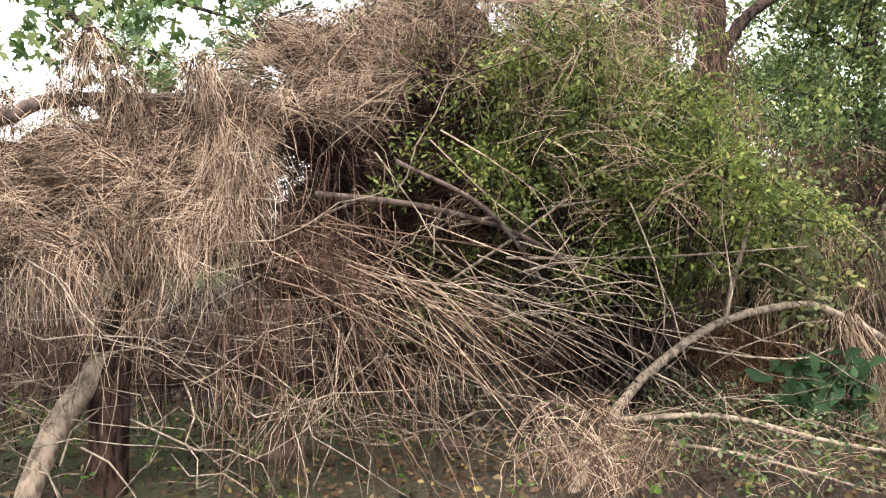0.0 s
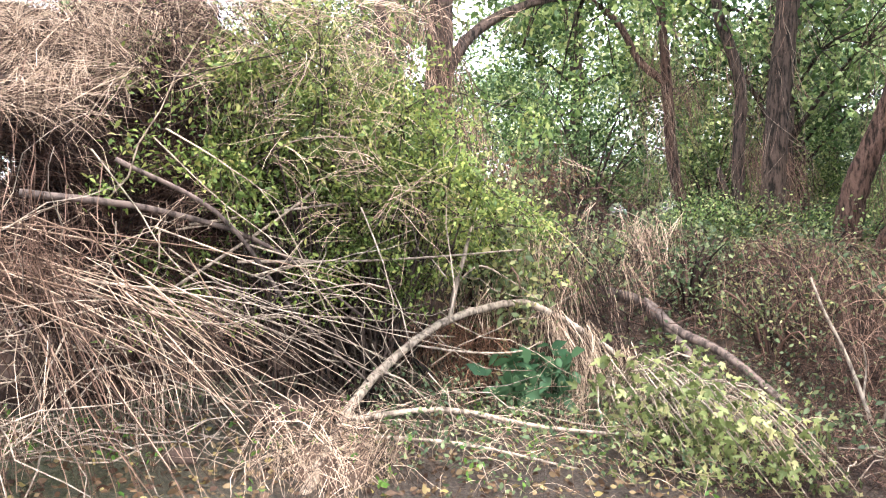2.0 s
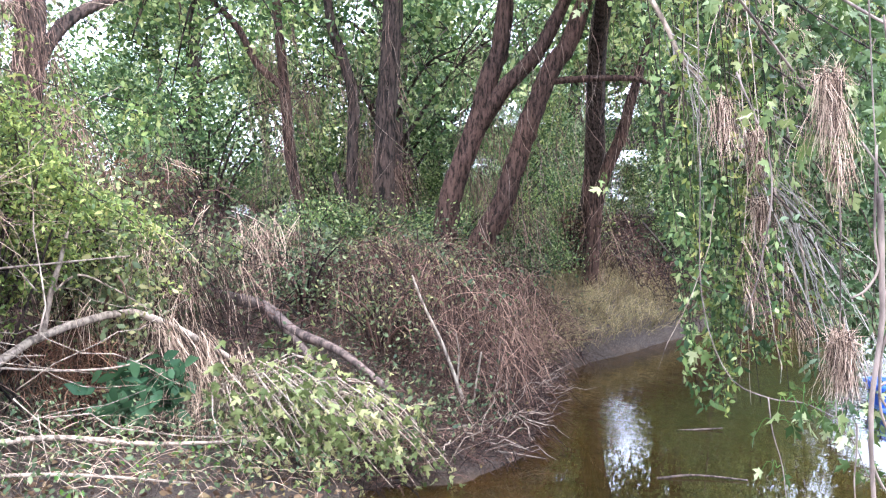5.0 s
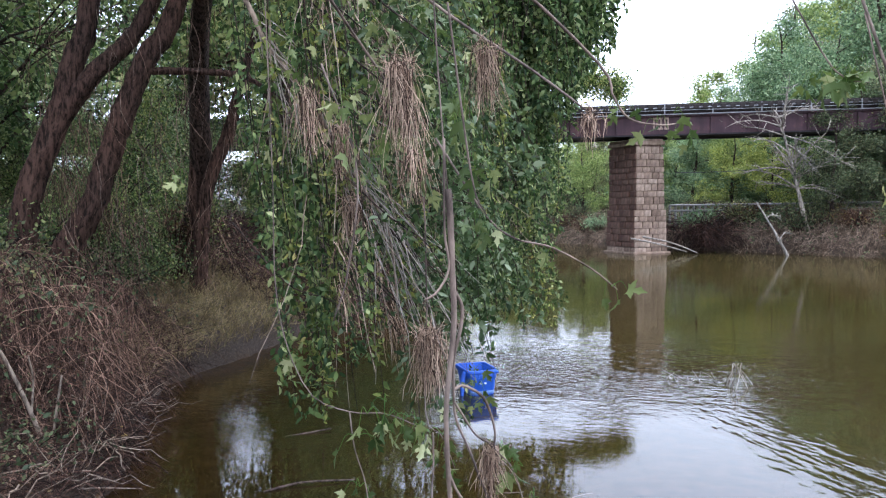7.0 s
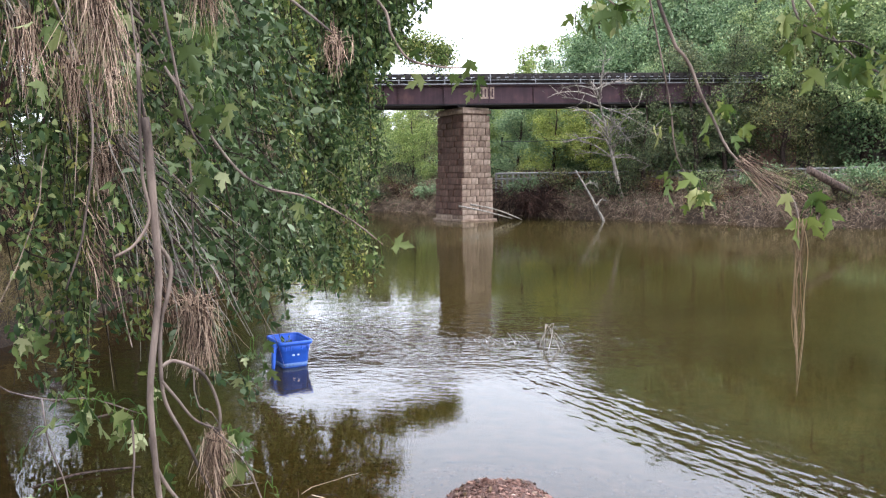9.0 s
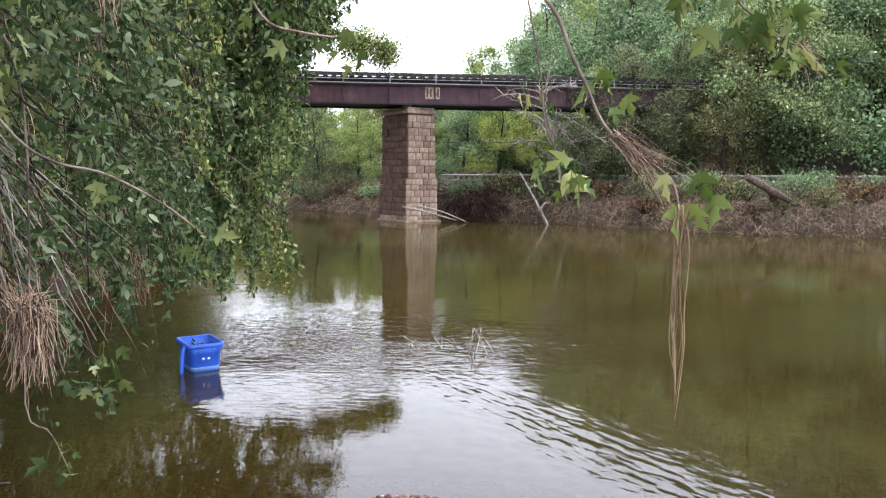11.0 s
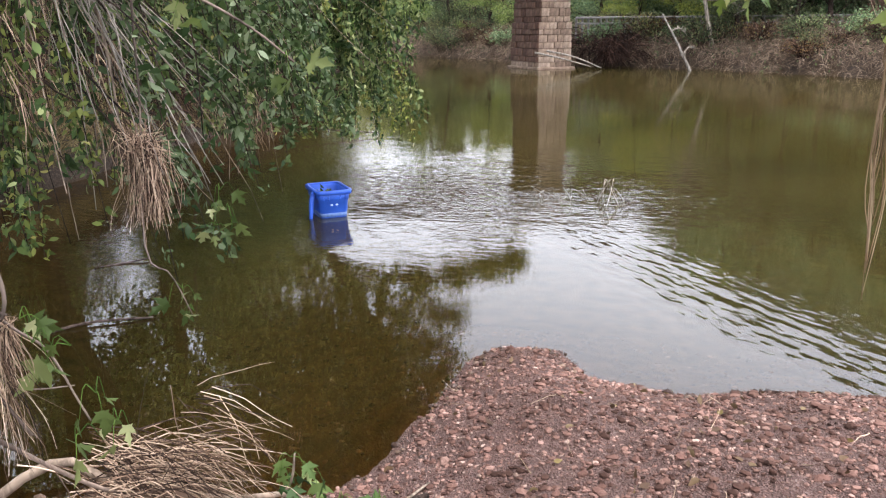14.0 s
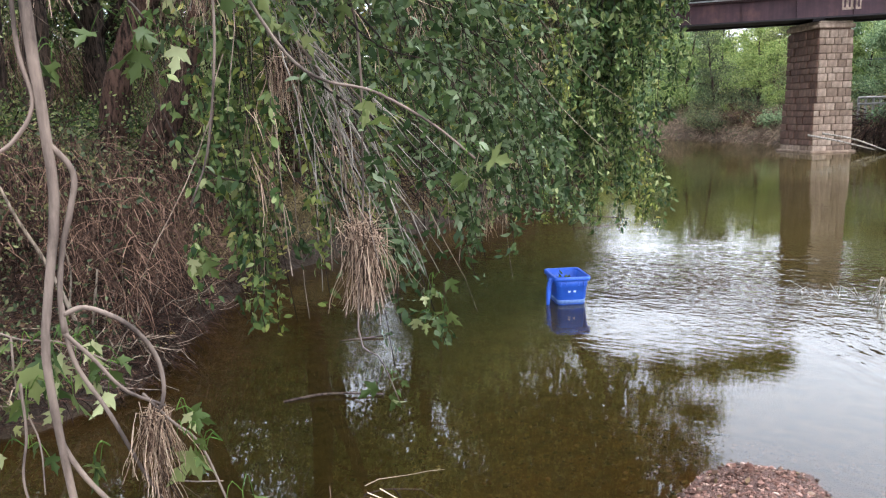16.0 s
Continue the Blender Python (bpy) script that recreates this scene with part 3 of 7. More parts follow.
def build_pier():
    rng = np.random.default_rng(11)
    pier = thing("bridge_pier", "tall tapered sandstone block pier standing in the river, its lit face coloured buff", "bridge pier")
    lu, lv = np.linalg.norm(PIER_U), np.linalg.norm(PIER_V)
    u, v = PIER_U / lu, PIER_V / lv
    mid = PIER_M + (PIER_U + PIER_V) / 2
    turn = math.atan2(u[1], u[0])

    def half(z):
        k = 1 - 0.045 * z / 4.7
        step = 0.17 if z < 1.9 else 0.0
        return lu / 2 * k, (lv / 2 + step * 0.5) * (1 - 0.075 * z / 4.7)

    core = Soup()
    ring = []
    for z in (-1.2, 1.9, 1.91, 4.6):
        a, b = half(max(z, 0))
        ring.append([np.r_[mid + u * sx * (a - 0.06) + v * sy * (b - 0.06), z] for sx, sy in ((-1, -1), (1, -1), (1, 1), (-1, 1))])
    faces = [[k * 4 + j, k * 4 + (j + 1) % 4, k * 4 + 4 + (j + 1) % 4, k * 4 + 4 + j] for k in range(3) for j in range(4)] + [[12, 13, 14, 15]]
    core.add(np.reshape(ring, (-1, 3)), faces)
    part("core", core, M_mortar, pier, "mortar joints", smooth=False)
    shapes = {}

    def block(along, deep, high, light):
        """A rough-faced stone: a bevelled box whose outer face swells."""
        key = (round(along, 2), round(high, 2), light)
        if key not in shapes:
            bm = bmesh.new()
            bmesh.ops.create_cube(bm, size=1, matrix=Matrix.Diagonal((along - 0.018, deep, high - 0.018, 1)))
            bmesh.ops.bevel(bm, geom=bm.edges[:], offset=0.014, segments=1, affect="EDGES")
            for q in bm.verts:
                if q.co.y < 0:
                    q.co.y += rng.uniform(-0.02, 0.012)
            me = bpy.data.meshes.new("stone_block")
            bm.to_mesh(me)
            bm.free()
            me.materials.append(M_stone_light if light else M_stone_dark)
            shapes[key] = me
        return shapes[key]

    z, course = 0.0, 0
    while z < 4.4:
        high = [0.27, 0.23, 0.31, 0.25, 0.29, 0.22][course % 6]
        high = min(high, 4.56 - z)
        a, b = half(z + high / 2)
        for side in range(4):
            out = (-v, u, v, -u)[side]
            run = (u, v, -u, -v)[side]
            span, away = (2 * a, b) if side % 2 == 0 else (2 * b, a)
            count = 5 if side % 2 == 0 else 4
            cuts = np.linspace(0, 1, count + 1)
            cuts[1:-1] += (0.11 if course % 2 else -0.11) / count * 2 + rng.uniform(-0.25, 0.25, count - 1) / count
            for c0, c1 in zip(cuts[:-1], cuts[1:]):
                w = (c1 - c0) * span
                pos = mid + run * ((c0 + c1) / 2 - 0.5) * span + out * (away - 0.1 + rng.uniform(-0.025, 0.02))
                # one face gets the paler stone: its stronger light is put into the colour
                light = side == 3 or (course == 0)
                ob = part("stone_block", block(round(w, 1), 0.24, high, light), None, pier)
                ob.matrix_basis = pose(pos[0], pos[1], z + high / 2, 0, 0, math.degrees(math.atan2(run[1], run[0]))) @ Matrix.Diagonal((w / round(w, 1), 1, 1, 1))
        z += high
        course += 1
    a, b = half(4.6)
    for high, grow, at in ((0.16, 0.06, 4.63), (0.1, 0.0, 4.76)):
        cap = box_soup(Soup(), pose(mid[0], mid[1], at, 0, 0, math.degrees(turn)), 2 * (a + grow), 2 * (b + grow), high, 0.02)
        part("capstone", cap, M_stone_light, pier, "weathered flat capstone", smooth=False)
    a, b = half(0)
    foot = box_soup(Soup(), pose(mid[0], mid[1], -0.5, 0, 0, math.degrees(turn)), 2 * (a + 0.12), 2 * (b + 0.12), 1.16, 0.03)
    part("footing", foot, M_stone_light, pier, "pale footing course at the waterline", smooth=False)
    return pier


def build_bridge():
    way, out = BRIDGE_WAY / np.linalg.norm(BRIDGE_WAY), None
    out = np.array([way[1], -way[0]])
    if out[0] > 0:
        out = -out
    turn = math.degrees(math.atan2(way[1], way[0]))
    bridge = thing("railway_bridge", "rusty purple-brown steel plate girder railway bridge over the river", "bridge")

    def at(s, o, z):
        p = BRIDGE_A + way * s + out * o
        return pose(p[0], p[1], z, 0, 0, turn)

    lo, hi = -30.0, 13.0
    mid, span = (lo + hi) / 2, hi - lo
    for o in (1.05, -1.05):
        g = part("girder", box_soup(Soup(), at(mid, o, 5.31), span, 0.06, 0.74), M_steel, bridge, smooth=False)
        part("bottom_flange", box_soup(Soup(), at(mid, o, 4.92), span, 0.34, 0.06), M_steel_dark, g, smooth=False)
        part("top_flange", box_soup(Soup(), at(mid, o, 5.7), span, 0.36, 0.05), M_steel, g, smooth=False)
        if o > 0:
            for k in range(23):
                part("stiffener", box_soup(Soup(), at(lo + 0.6 + k * 1.9, o + 0.075, 5.31), 0.05, 0.09, 0.72), M_steel, g, smooth=False)
    part("soffit", box_soup(Soup(), at(mid, 0, 4.99), span, 2.0, 0.06), M_steel_dark, bridge, "underside of the deck, coloured near-black for its shade", smooth=False)
    part("pipe", tube(Soup(), [at(lo, 1.28, 5.75).translation, at(hi, 1.28, 5.75).translation], 0.028, 6), M_pale_line, bridge, "thin pale pipe along the flange")
    tie_mesh = box_soup(Soup(), Matrix(), 0.2, 3.1, 0.16, 0.01).mesh("sleeper", M_tie, False)
    for k in range(int(span / 0.36)):
        part("sleeper", tie_mesh, None, bridge).matrix_basis = at(lo + 0.2 + k * 0.36, 0, 6.02)
    for o in (0.72, -0.72):
        part("rail", box_soup(Soup(), at(mid, o, 6.15), span, 0.07, 0.15), M_steel_dark, bridge, smooth=False)
    part("stringer", box_soup(Soup(), at(mid, 0.9, 5.83), span, 0.2, 0.22), M_tie, bridge, smooth=False)
    part("guard_timber", box_soup(Soup(), at(mid, 1.3, 6.13), span, 0.12, 0.08), M_tie, bridge, smooth=False)
    for k in range(23):
        part("rail_post", box_soup(Soup(), at(lo + 0.6 + k * 1.9, 1.5, 5.92), 0.04, 0.04, 0.4), M_pale_line, bridge, smooth=False)
    for z in (5.88, 5.99):
        part("hand_wire", tube(Soup(), [at(lo, 1.53, z).translation, at(hi, 1.53, z).translation], 0.012, 5), M_pale_line, bridge)
    g = part("painted_patch", box_soup(Soup(), at(0.9, 1.085, 5.4), 0.62, 0.012, 0.5), M_graffiti, bridge, "pale spray-painted patch", smooth=False)
    for k in range(4):
        part("paint_bar", box_soup(Soup(), at(0.68 + k * 0.15, 1.095, 5.4), 0.06, 0.012, 0.34), M_steel, g, smooth=False)
    part("bearing", box_soup(Soup(), at(-0.15, 0.95, 4.85), 0.4, 0.4, 0.09, 0.01), M_steel_dark, bridge, smooth=False)
    part("bearing", box_soup(Soup(), at(-0.15, -0.8, 4.85), 0.4, 0.4, 0.09, 0.01), M_steel_dark, bridge, smooth=False)
    s = box_soup(Soup(), at(13.6, -0.2, 3.1), 1.8, 2.4, 3.6, 0.05)
    ab = tagged(part("bridge_abutment", s, M_stone_dark, None, smooth=False), "brown stone abutment half hidden by trees", "abutment")
    return bridge


build_pier()
build_bridge()


# ---- trees ----
def tree_parts(seed, height, spread, girth, count, leaf, low=0.3, shape=LEAF_SIMPLE, hang=0.3, limbs=16, clumps=105):
    """Wood and foliage of a broadleaf tree that stands at the origin."""
    rng = np.random.default_rng(seed)
    wood, crown = Soup(), Soup()
    lean = rng.normal(0, 0.05, 2) * height
    trunk = smooth_line([(0, 0, -0.3), (lean[0] * 0.1, lean[1] * 0.1, height * 0.25), (lean[0] * 0.5, lean[1] * 0.5, height * 0.55), (lean[0], lean[1], height * 0.95)], 14)
    trunk[1:-1, :2] += rng.normal(0, girth * 0.3, (12, 2))
    tube(wood, trunk, [girth * 1.25, girth, girth * 0.7, girth * 0.15], 8, 0.06, rng)
    spots = []
    for k in range(limbs):
        f = low + (0.97 - low) * (k + rng.uniform(0, 0.8)) / limbs
        base = trunk[min(13, int(f * 13))]
        az, el = k * 2.4 + rng.uniform(-0.5, 0.5), math.radians(rng.uniform(5, 55))
        reach = spread * (1.1 - 0.75 * f**1.5) * rng.uniform(0.7, 1.15)
        w = np.array([math.cos(az) * math.cos(el), math.sin(az) * math.cos(el), math.sin(el)])
        line = smooth_line([base, base + w * reach * 0.5 + [0, 0, 0.05 * reach], base + w * reach + [0, 0, -0.12 * reach]], 7)
        tube(wood, line, [girth * 0.32 * (1.1 - f * 0.6), girth * 0.05], 5)
        for t in (0.35, 0.5, 0.65, 0.8, 1.0):
            q = line[int(t * 6)]
            for _ in range(2):
                w2 = unit(w + rng.normal(0, 0.8, 3))
                end = q + w2 * reach * 0.42
                tube(wood, [q, (q + end) / 2 + [0, 0, 0.04], end], [girth * 0.08, girth * 0.02], 4)
                spots += [q * (1 - a) + end * a for a in (0.35, 0.7, 1.0)]
    # foliage in separate layered clumps round a share of the twig ends, with gaps between them
    spots = np.array(spots)
    heart = spots[rng.choice(len(spots), min(len(spots), clumps), replace=False)]
    share = rng.uniform(0.4, 1.6, len(heart))
    i = rng.choice(len(heart), count, p=share / share.sum())
    wide = (spread * 0.1 * share[i])[:, None] * np.array([1.0, 1.0, 0.75])
    leaves(crown, rng, heart[i] + rng.normal(0, 1, (count, 3)) * wide, leaf, shape, hang, None, 0.6)
    return wood, crown


def make_tree(seed, label, mat_bark, mat_leaf, group, *args, **kw):
    wood, crown = tree_parts(seed, *args, **kw)
    t = thing("tree", label, "tree", group=group)
    part("trunk", wood, mat_bark, t)
    part("crown", crown, mat_leaf, t)
    return t


def plant(ob, x, y, turn, size, sink=0.05):
    return pose(x, y, GZ(x, y) - sink, 0, 0, turn) @ Matrix.Scale(size, 4)


def set_first(ob, m):
    ob.matrix_basis = m


def again(ob, m):
    """A copy of a planted thing at the pose m, whatever size the first one has."""
    return copy_thing(ob, m @ Matrix.Diagonal((*(1 / v for v in ob.scale), 1)))


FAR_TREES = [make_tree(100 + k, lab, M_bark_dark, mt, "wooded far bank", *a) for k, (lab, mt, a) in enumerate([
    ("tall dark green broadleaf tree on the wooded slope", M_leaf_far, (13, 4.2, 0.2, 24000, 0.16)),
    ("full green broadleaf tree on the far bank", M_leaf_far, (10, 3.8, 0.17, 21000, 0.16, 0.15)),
    ("light yellow-green tree at the wood's edge", M_leaf_lime, (8, 3.0, 0.13, 15000, 0.14, 0.12)),
    ("dusty grey-green tree on the far bank", M_leaf_dusty, (9, 2.8, 0.13, 10000, 0.14, 0.2)),
])]


def scatter_far():
    rng = np.random.default_rng(21)
    spots = []
    # the slope beyond the path, behind the bridge's end
    for _ in range(900):
        x, y = rng.uniform(34, 78), rng.uniform(-48, 9)
        d, far = (v.item() for v in shore_distance(np.array([x]), np.array([y])))
        if far < 0.5 or d < 7.5:
            continue
        if math.degrees(math.atan2(y + 0.5, x - 1.8)) > 6.6 and d < 60:
            continue
        if all((x - a) ** 2 + (y - b) ** 2 > 3.4**2 for a, b, *_ in spots):
            kind = rng.choice([0, 0, 1, 2, 2, 3])
            # sized to fit the skyline and its reflection in the camera's view
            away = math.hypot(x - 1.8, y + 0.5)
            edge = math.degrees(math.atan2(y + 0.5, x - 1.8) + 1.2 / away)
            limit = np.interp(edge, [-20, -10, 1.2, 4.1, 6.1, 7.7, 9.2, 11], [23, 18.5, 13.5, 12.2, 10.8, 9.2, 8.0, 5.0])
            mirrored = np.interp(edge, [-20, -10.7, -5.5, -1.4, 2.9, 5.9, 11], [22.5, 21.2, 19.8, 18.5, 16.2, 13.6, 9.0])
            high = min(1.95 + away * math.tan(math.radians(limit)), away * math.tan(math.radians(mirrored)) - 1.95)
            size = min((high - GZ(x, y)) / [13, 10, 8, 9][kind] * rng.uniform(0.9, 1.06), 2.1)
            if size > 0.3:
                spots.append((x, y, kind, size))
    spots = sorted(spots, key=lambda s: s[0] + 0.2 * abs(s[1]))[:64]
    # low wood beyond the bridge, and the bank that bends away
    low = []
    for _ in range(500):
        x, y = rng.uniform(43, 74), rng.uniform(8, 44)
        d, far = (v.item() for v in shore_distance(np.array([x]), np.array([y])))
        if d < 1.5 or far < 0.5 or d > 16:
            continue
        if all((x - a) ** 2 + (y - b) ** 2 > 2.8**2 for a, b, *_ in low):
            kind = rng.choice([1, 2, 3, 2])
            # sized to fill the space below the bridge in the camera's view
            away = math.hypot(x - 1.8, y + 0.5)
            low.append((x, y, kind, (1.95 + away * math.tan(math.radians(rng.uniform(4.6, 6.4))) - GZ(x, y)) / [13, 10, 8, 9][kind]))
    # willowy trees in front of the bridge's end
    front = [(36.9, -1.4, 3, 0.6), (37.2, -3.6, 3, 0.72), (40.4, -5.2, 1, 0.66), (38.3, -4.9, 3, 0.72), (38.0, -7.2, 3, 0.78), (40.6, -8.0, 3, 0.85), (40.2, -11.0, 0, 0.75), (44.5, 4.8, 1, 0.5), (47.5, 6.2, 2, 0.66), (51, 7.4, 1, 0.6), (56, 9.0, 1, 0.62), (40.4, -2.6, 1, 0.66), (40.8, -6.0, 0, 0.62), (42.5, 2.8, 2, 0.56), (43.5, 1.2, 1, 0.52), (40.6, 0.9, 2, 0.5), (43, -0.5, 2, 0.6), (45.5, 3.6, 2, 0.7), (42.8, -2.0, 1, 0.5), (49, 2.5, 1, 0.7), (48, 0.2, 1, 0.75)]
    used = set()
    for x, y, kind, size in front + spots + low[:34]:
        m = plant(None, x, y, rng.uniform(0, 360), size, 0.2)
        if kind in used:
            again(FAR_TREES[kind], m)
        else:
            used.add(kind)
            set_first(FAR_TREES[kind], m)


scatter_far()


def make_shrub(seed, label, mat_leaf, mat_stem, radius, high, count, leaf, stems=26, shape=LEAF_SIMPLE, group="", name="shrub"):
    rng = np.random.default_rng(seed)
    t = thing(name, label, "shrub", group=group)
    wood, crown = Soup(), Soup()
    az = rng.uniform(0, 6.28, stems)
    ends = np.stack([np.cos(az) * radius * rng.uniform(0.2, 1, stems), np.sin(az) * radius * rng.uniform(0.2, 1, stems), high * rng.uniform(0.45, 1, stems)], -1)
    spots = []
    for e in ends:
        line = smooth_line([(e[0] * 0.1, e[1] * 0.1, -0.15), (e[0] * 0.4, e[1] * 0.4, e[2] * 0.6), e, e + [e[0] * 0.3, e[1] * 0.3, -0.1 * high]], 7)
        tube(wood, line, [0.02 * high**0.5, 0.004], 4)
        spots += list(line[2:])
    spots = np.array(spots)
    p = spots[rng.integers(0, len(spots), count)] + rng.normal(0, 1, (count, 3)) * [radius * 0.2, radius * 0.2, high * 0.11]
    p[:, 2] = np.maximum(p[:, 2], 0.02)
    leaves(crown, rng, p, leaf, shape, 0.2)
    part("stem", wood, mat_stem, t)
    part("foliage", crown, mat_leaf, t)
    return t


def scatter_shrubs():
    rng = np.random.default_rng(31)
    kinds = [make_shrub(41, "brown half-dead shrub on the far bank", M_leaf_dry, M_straw_dark, 1.1, 1.2, 900, 0.1, 130, group="far bank shrubs"),
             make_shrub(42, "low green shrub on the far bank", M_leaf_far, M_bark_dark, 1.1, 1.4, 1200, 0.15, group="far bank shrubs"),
             make_shrub(43, "dusty grey-green shrub on the far bank", M_leaf_dusty, M_straw_dark, 1.1, 1.5, 1300, 0.12, 50, group="far bank shrubs")]
    used, n = set(), 0
    shore = np.array(FAR_SHORE)
    for a, b in zip(shore[1:-1], shore[2:]):
        length = np.linalg.norm(b - a)
        nrm = np.array([-(b - a)[1], (b - a)[0]]) / length
        for s in np.arange(0, length, 1.15 if max(a[0], b[0]) < 50 else 3.0):
            for off in (0.7, 2.2, 5.5):
                p = a + (b - a) * s / length + rng.normal(0, 0.4, 2)
                for sign in (1, -1):
                    q = p + sign * nrm * (off + rng.normal(0, 0.4))
                    d = shore_distance(np.array([q[0]]), np.array([q[1]]))[0].item()
                    if d > 0.3:
                        break
                if d <= 0.3 or np.hypot(*(q - [36.4, 6.1])) < 2.4 or (off > 3 and -24 < q[1] < 5):
                    continue
                k = rng.choice([0, 2, 0, 1, 2] if off < 3 else [0, 1, 1, 2])
                m = plant(None, q[0], q[1], rng.uniform(0, 360), rng.uniform(0.45, 0.85) * (1.4 if off > 3 else 1.0), 0.1)
                if k in used:
                    again(kinds[k], m)
                else:
                    used.add(k)
                    set_first(kinds[k], m)
                n += 1


scatter_shrubs()

# ---- wood on the left bank ----
NEAR_WOOD = [make_tree(200 + k, lab, mb, mt, "left bank wood", *a) for k, (lab, mb, mt, a) in enumerate([
    ("green maple with a fluted trunk in the bank wood", M_bark_dark, M_leaf, (10, 3.6, 0.17, 17000, 0.13, 0.22)),
    ("slim green sapling in the bank wood", M_bark_grey, M_leaf, (7, 2.4, 0.08, 6000, 0.115, 0.22)),
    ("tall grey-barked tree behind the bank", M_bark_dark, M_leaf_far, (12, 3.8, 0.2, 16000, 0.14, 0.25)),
    ("tall green tree with a high crown over a bare trunk", M_bark_dark, M_leaf, (13, 3.8, 0.18, 15000, 0.15, 0.5)),
])]


def in_gap(x, y, reach=2.2):
    """Whether something as wide as reach would close one of the strips kept open in the wood to fit the sky that the
    camera sees there.
    """
    c, n = math.cos(math.radians(38.5)), math.sin(math.radians(38.5))
    if abs(c * (y + 0.1) - n * (x - 1.4)) < reach and x > 9:
        return True
    c, n = math.cos(math.radians(49.5)), math.sin(math.radians(49.5))
    return abs(c * (y - 3.4) - n * (x - 5.5)) < 0.75 * reach and x > 9.5


def scatter_wood():
    rng = np.random.default_rng(51)
    spots = []
    for _ in range(700):
        x, y = rng.uniform(-22, 34), rng.uniform(10, 46)
        d = shore_distance(np.array([x]), np.array([y]))[0].item()
        if d < 3.2 or (3 < x < 12.5 and y < 14.5) or (x < 2.5 and y < 26) or in_gap(x, y):
            continue
        if all((x - a) ** 2 + (y - b) ** 2 > 4.2**2 for a, b, *_ in spots):
            spots.append((x, y, rng.choice([0, 1, 2, 0]), rng.uniform(0.8, 1.2)))
    spots = sorted(spots, key=lambda s: np.hypot(s[0] - 2, s[1]))[:24]
    spots += [(13, 10.8, 2, 0.85), (16, 11.8, 0, 1.0), (19, 12.8, 2, 0.9), (22.5, 14.0, 0, 1.1), (26, 15.4, 2, 1.0), (17.5, 14.5, 2, 1.1), (30, 18, 0, 1.1), (13.5, 16.5, 0, 0.9), (16.5, 19, 2, 0.9), (11, 17.5, 1, 1.2)]
    # young trees in the open strip, set to leave narrow chinks in the camera's view
    c, n = math.cos(math.radians(38.3)), math.sin(math.radians(38.3))
    young = []
    for away, side, kind, size in [(14.6, 1.5, 1, 0.5), (15.2, -1.5, 1, 0.45), (17.0, -1.9, 1, 0.6), (17.6, 1.7, 1, 0.55), (20.0, -1.8, 1, 0.6), (20.6, 2.0, 2, 0.4), (23.5, 2.2, 2, 0.45), (24.0, -2.1, 1, 0.75), (28.0, 2.4, 1, 0.85), (29.0, -2.5, 2, 0.5), (26.0, 0.7, 1, 0.72), (22.5, -0.9, 1, 0.42), (19.0, 1.0, 1, 0.36), (31.0, -0.8, 1, 0.8)]:
        young.append((1.4 + away * c - side * n, -0.1 + away * n + side * c, kind, size))
    young += [(20.6, 15.2, 1, 0.34), (21.6, 15.5, 1, 0.34), (21.3, 16.6, 1, 0.36), (22.6, 16.4, 1, 0.36), (14.6, 15.6, 1, 0.46), (15.6, 15.2, 1, 0.44), (14.2, 17.0, 1, 0.5), (16.4, 16.4, 1, 0.48), (15.4, 17.8, 1, 0.52)]
    # high-crowned trees added to narrow the sky's reflection in the cove
    young += [(18.2, 14.9, 3, 1.0), (21.0, 14.0, 3, 1.1), (16.9, 10.9, 3, 0.9)]
    spots = [q for q in spots if not in_gap(*q[:2])] + young
    used = set()
    for x, y, kind, size in spots:
        m = plant(None, x, y, rng.uniform(0, 360), size, 0.1)
        if kind in used:
            again(NEAR_WOOD[kind], m)
        else:
            used.add(kind)
            set_first(NEAR_WOOD[kind], m)


scatter_wood()


def crooked_tree(label, stems, mat_bark, tops, count, leaf, seed, group="leaning bank trees", wood_extra=(), leaf_mat=None):
    """A tree of given stems (points, radii) with a crown round its tops."""
    rng = np.random.default_rng(seed)
    t = thing("tree", label, "tree", group=group)
    for pts, radii in stems:
        s = Soup()
        tube(s, smooth_line(pts, 46), radii, 22, 0.11, rng)
        part("trunk" if radii[0] > 0.12 else "limb", s, mat_bark, t)
    twigs, crown, spots = Soup(), Soup(), []
    for c, r in tops:
        c = np.array(c)
        for _ in range(16):
            w = unit(rng.normal(0, 1, 3) * [1, 1, 0.7])
            e = c + w * r * rng.uniform(0.6, 1.1)
            line = smooth_line([c, c + w * r * 0.5 + [0, 0, 0.1 * r], e + [0, 0, -0.15 * r]], 6)
            tube(twigs, line, [0.03, 0.006], 4)
            spots += list(line[1:])
    if spots:
        spots = np.array(spots)
        p = spots[rng.integers(0, len(spots), count)] + rng.normal(0, 0.22, (count, 3))
        leaves(crown, rng, p, leaf, LEAF_OVAL, 0.5)
        part("branchwork", twigs, mat_bark, t)
        part("crown", crown, leaf_mat or M_leaf, t)
    return t


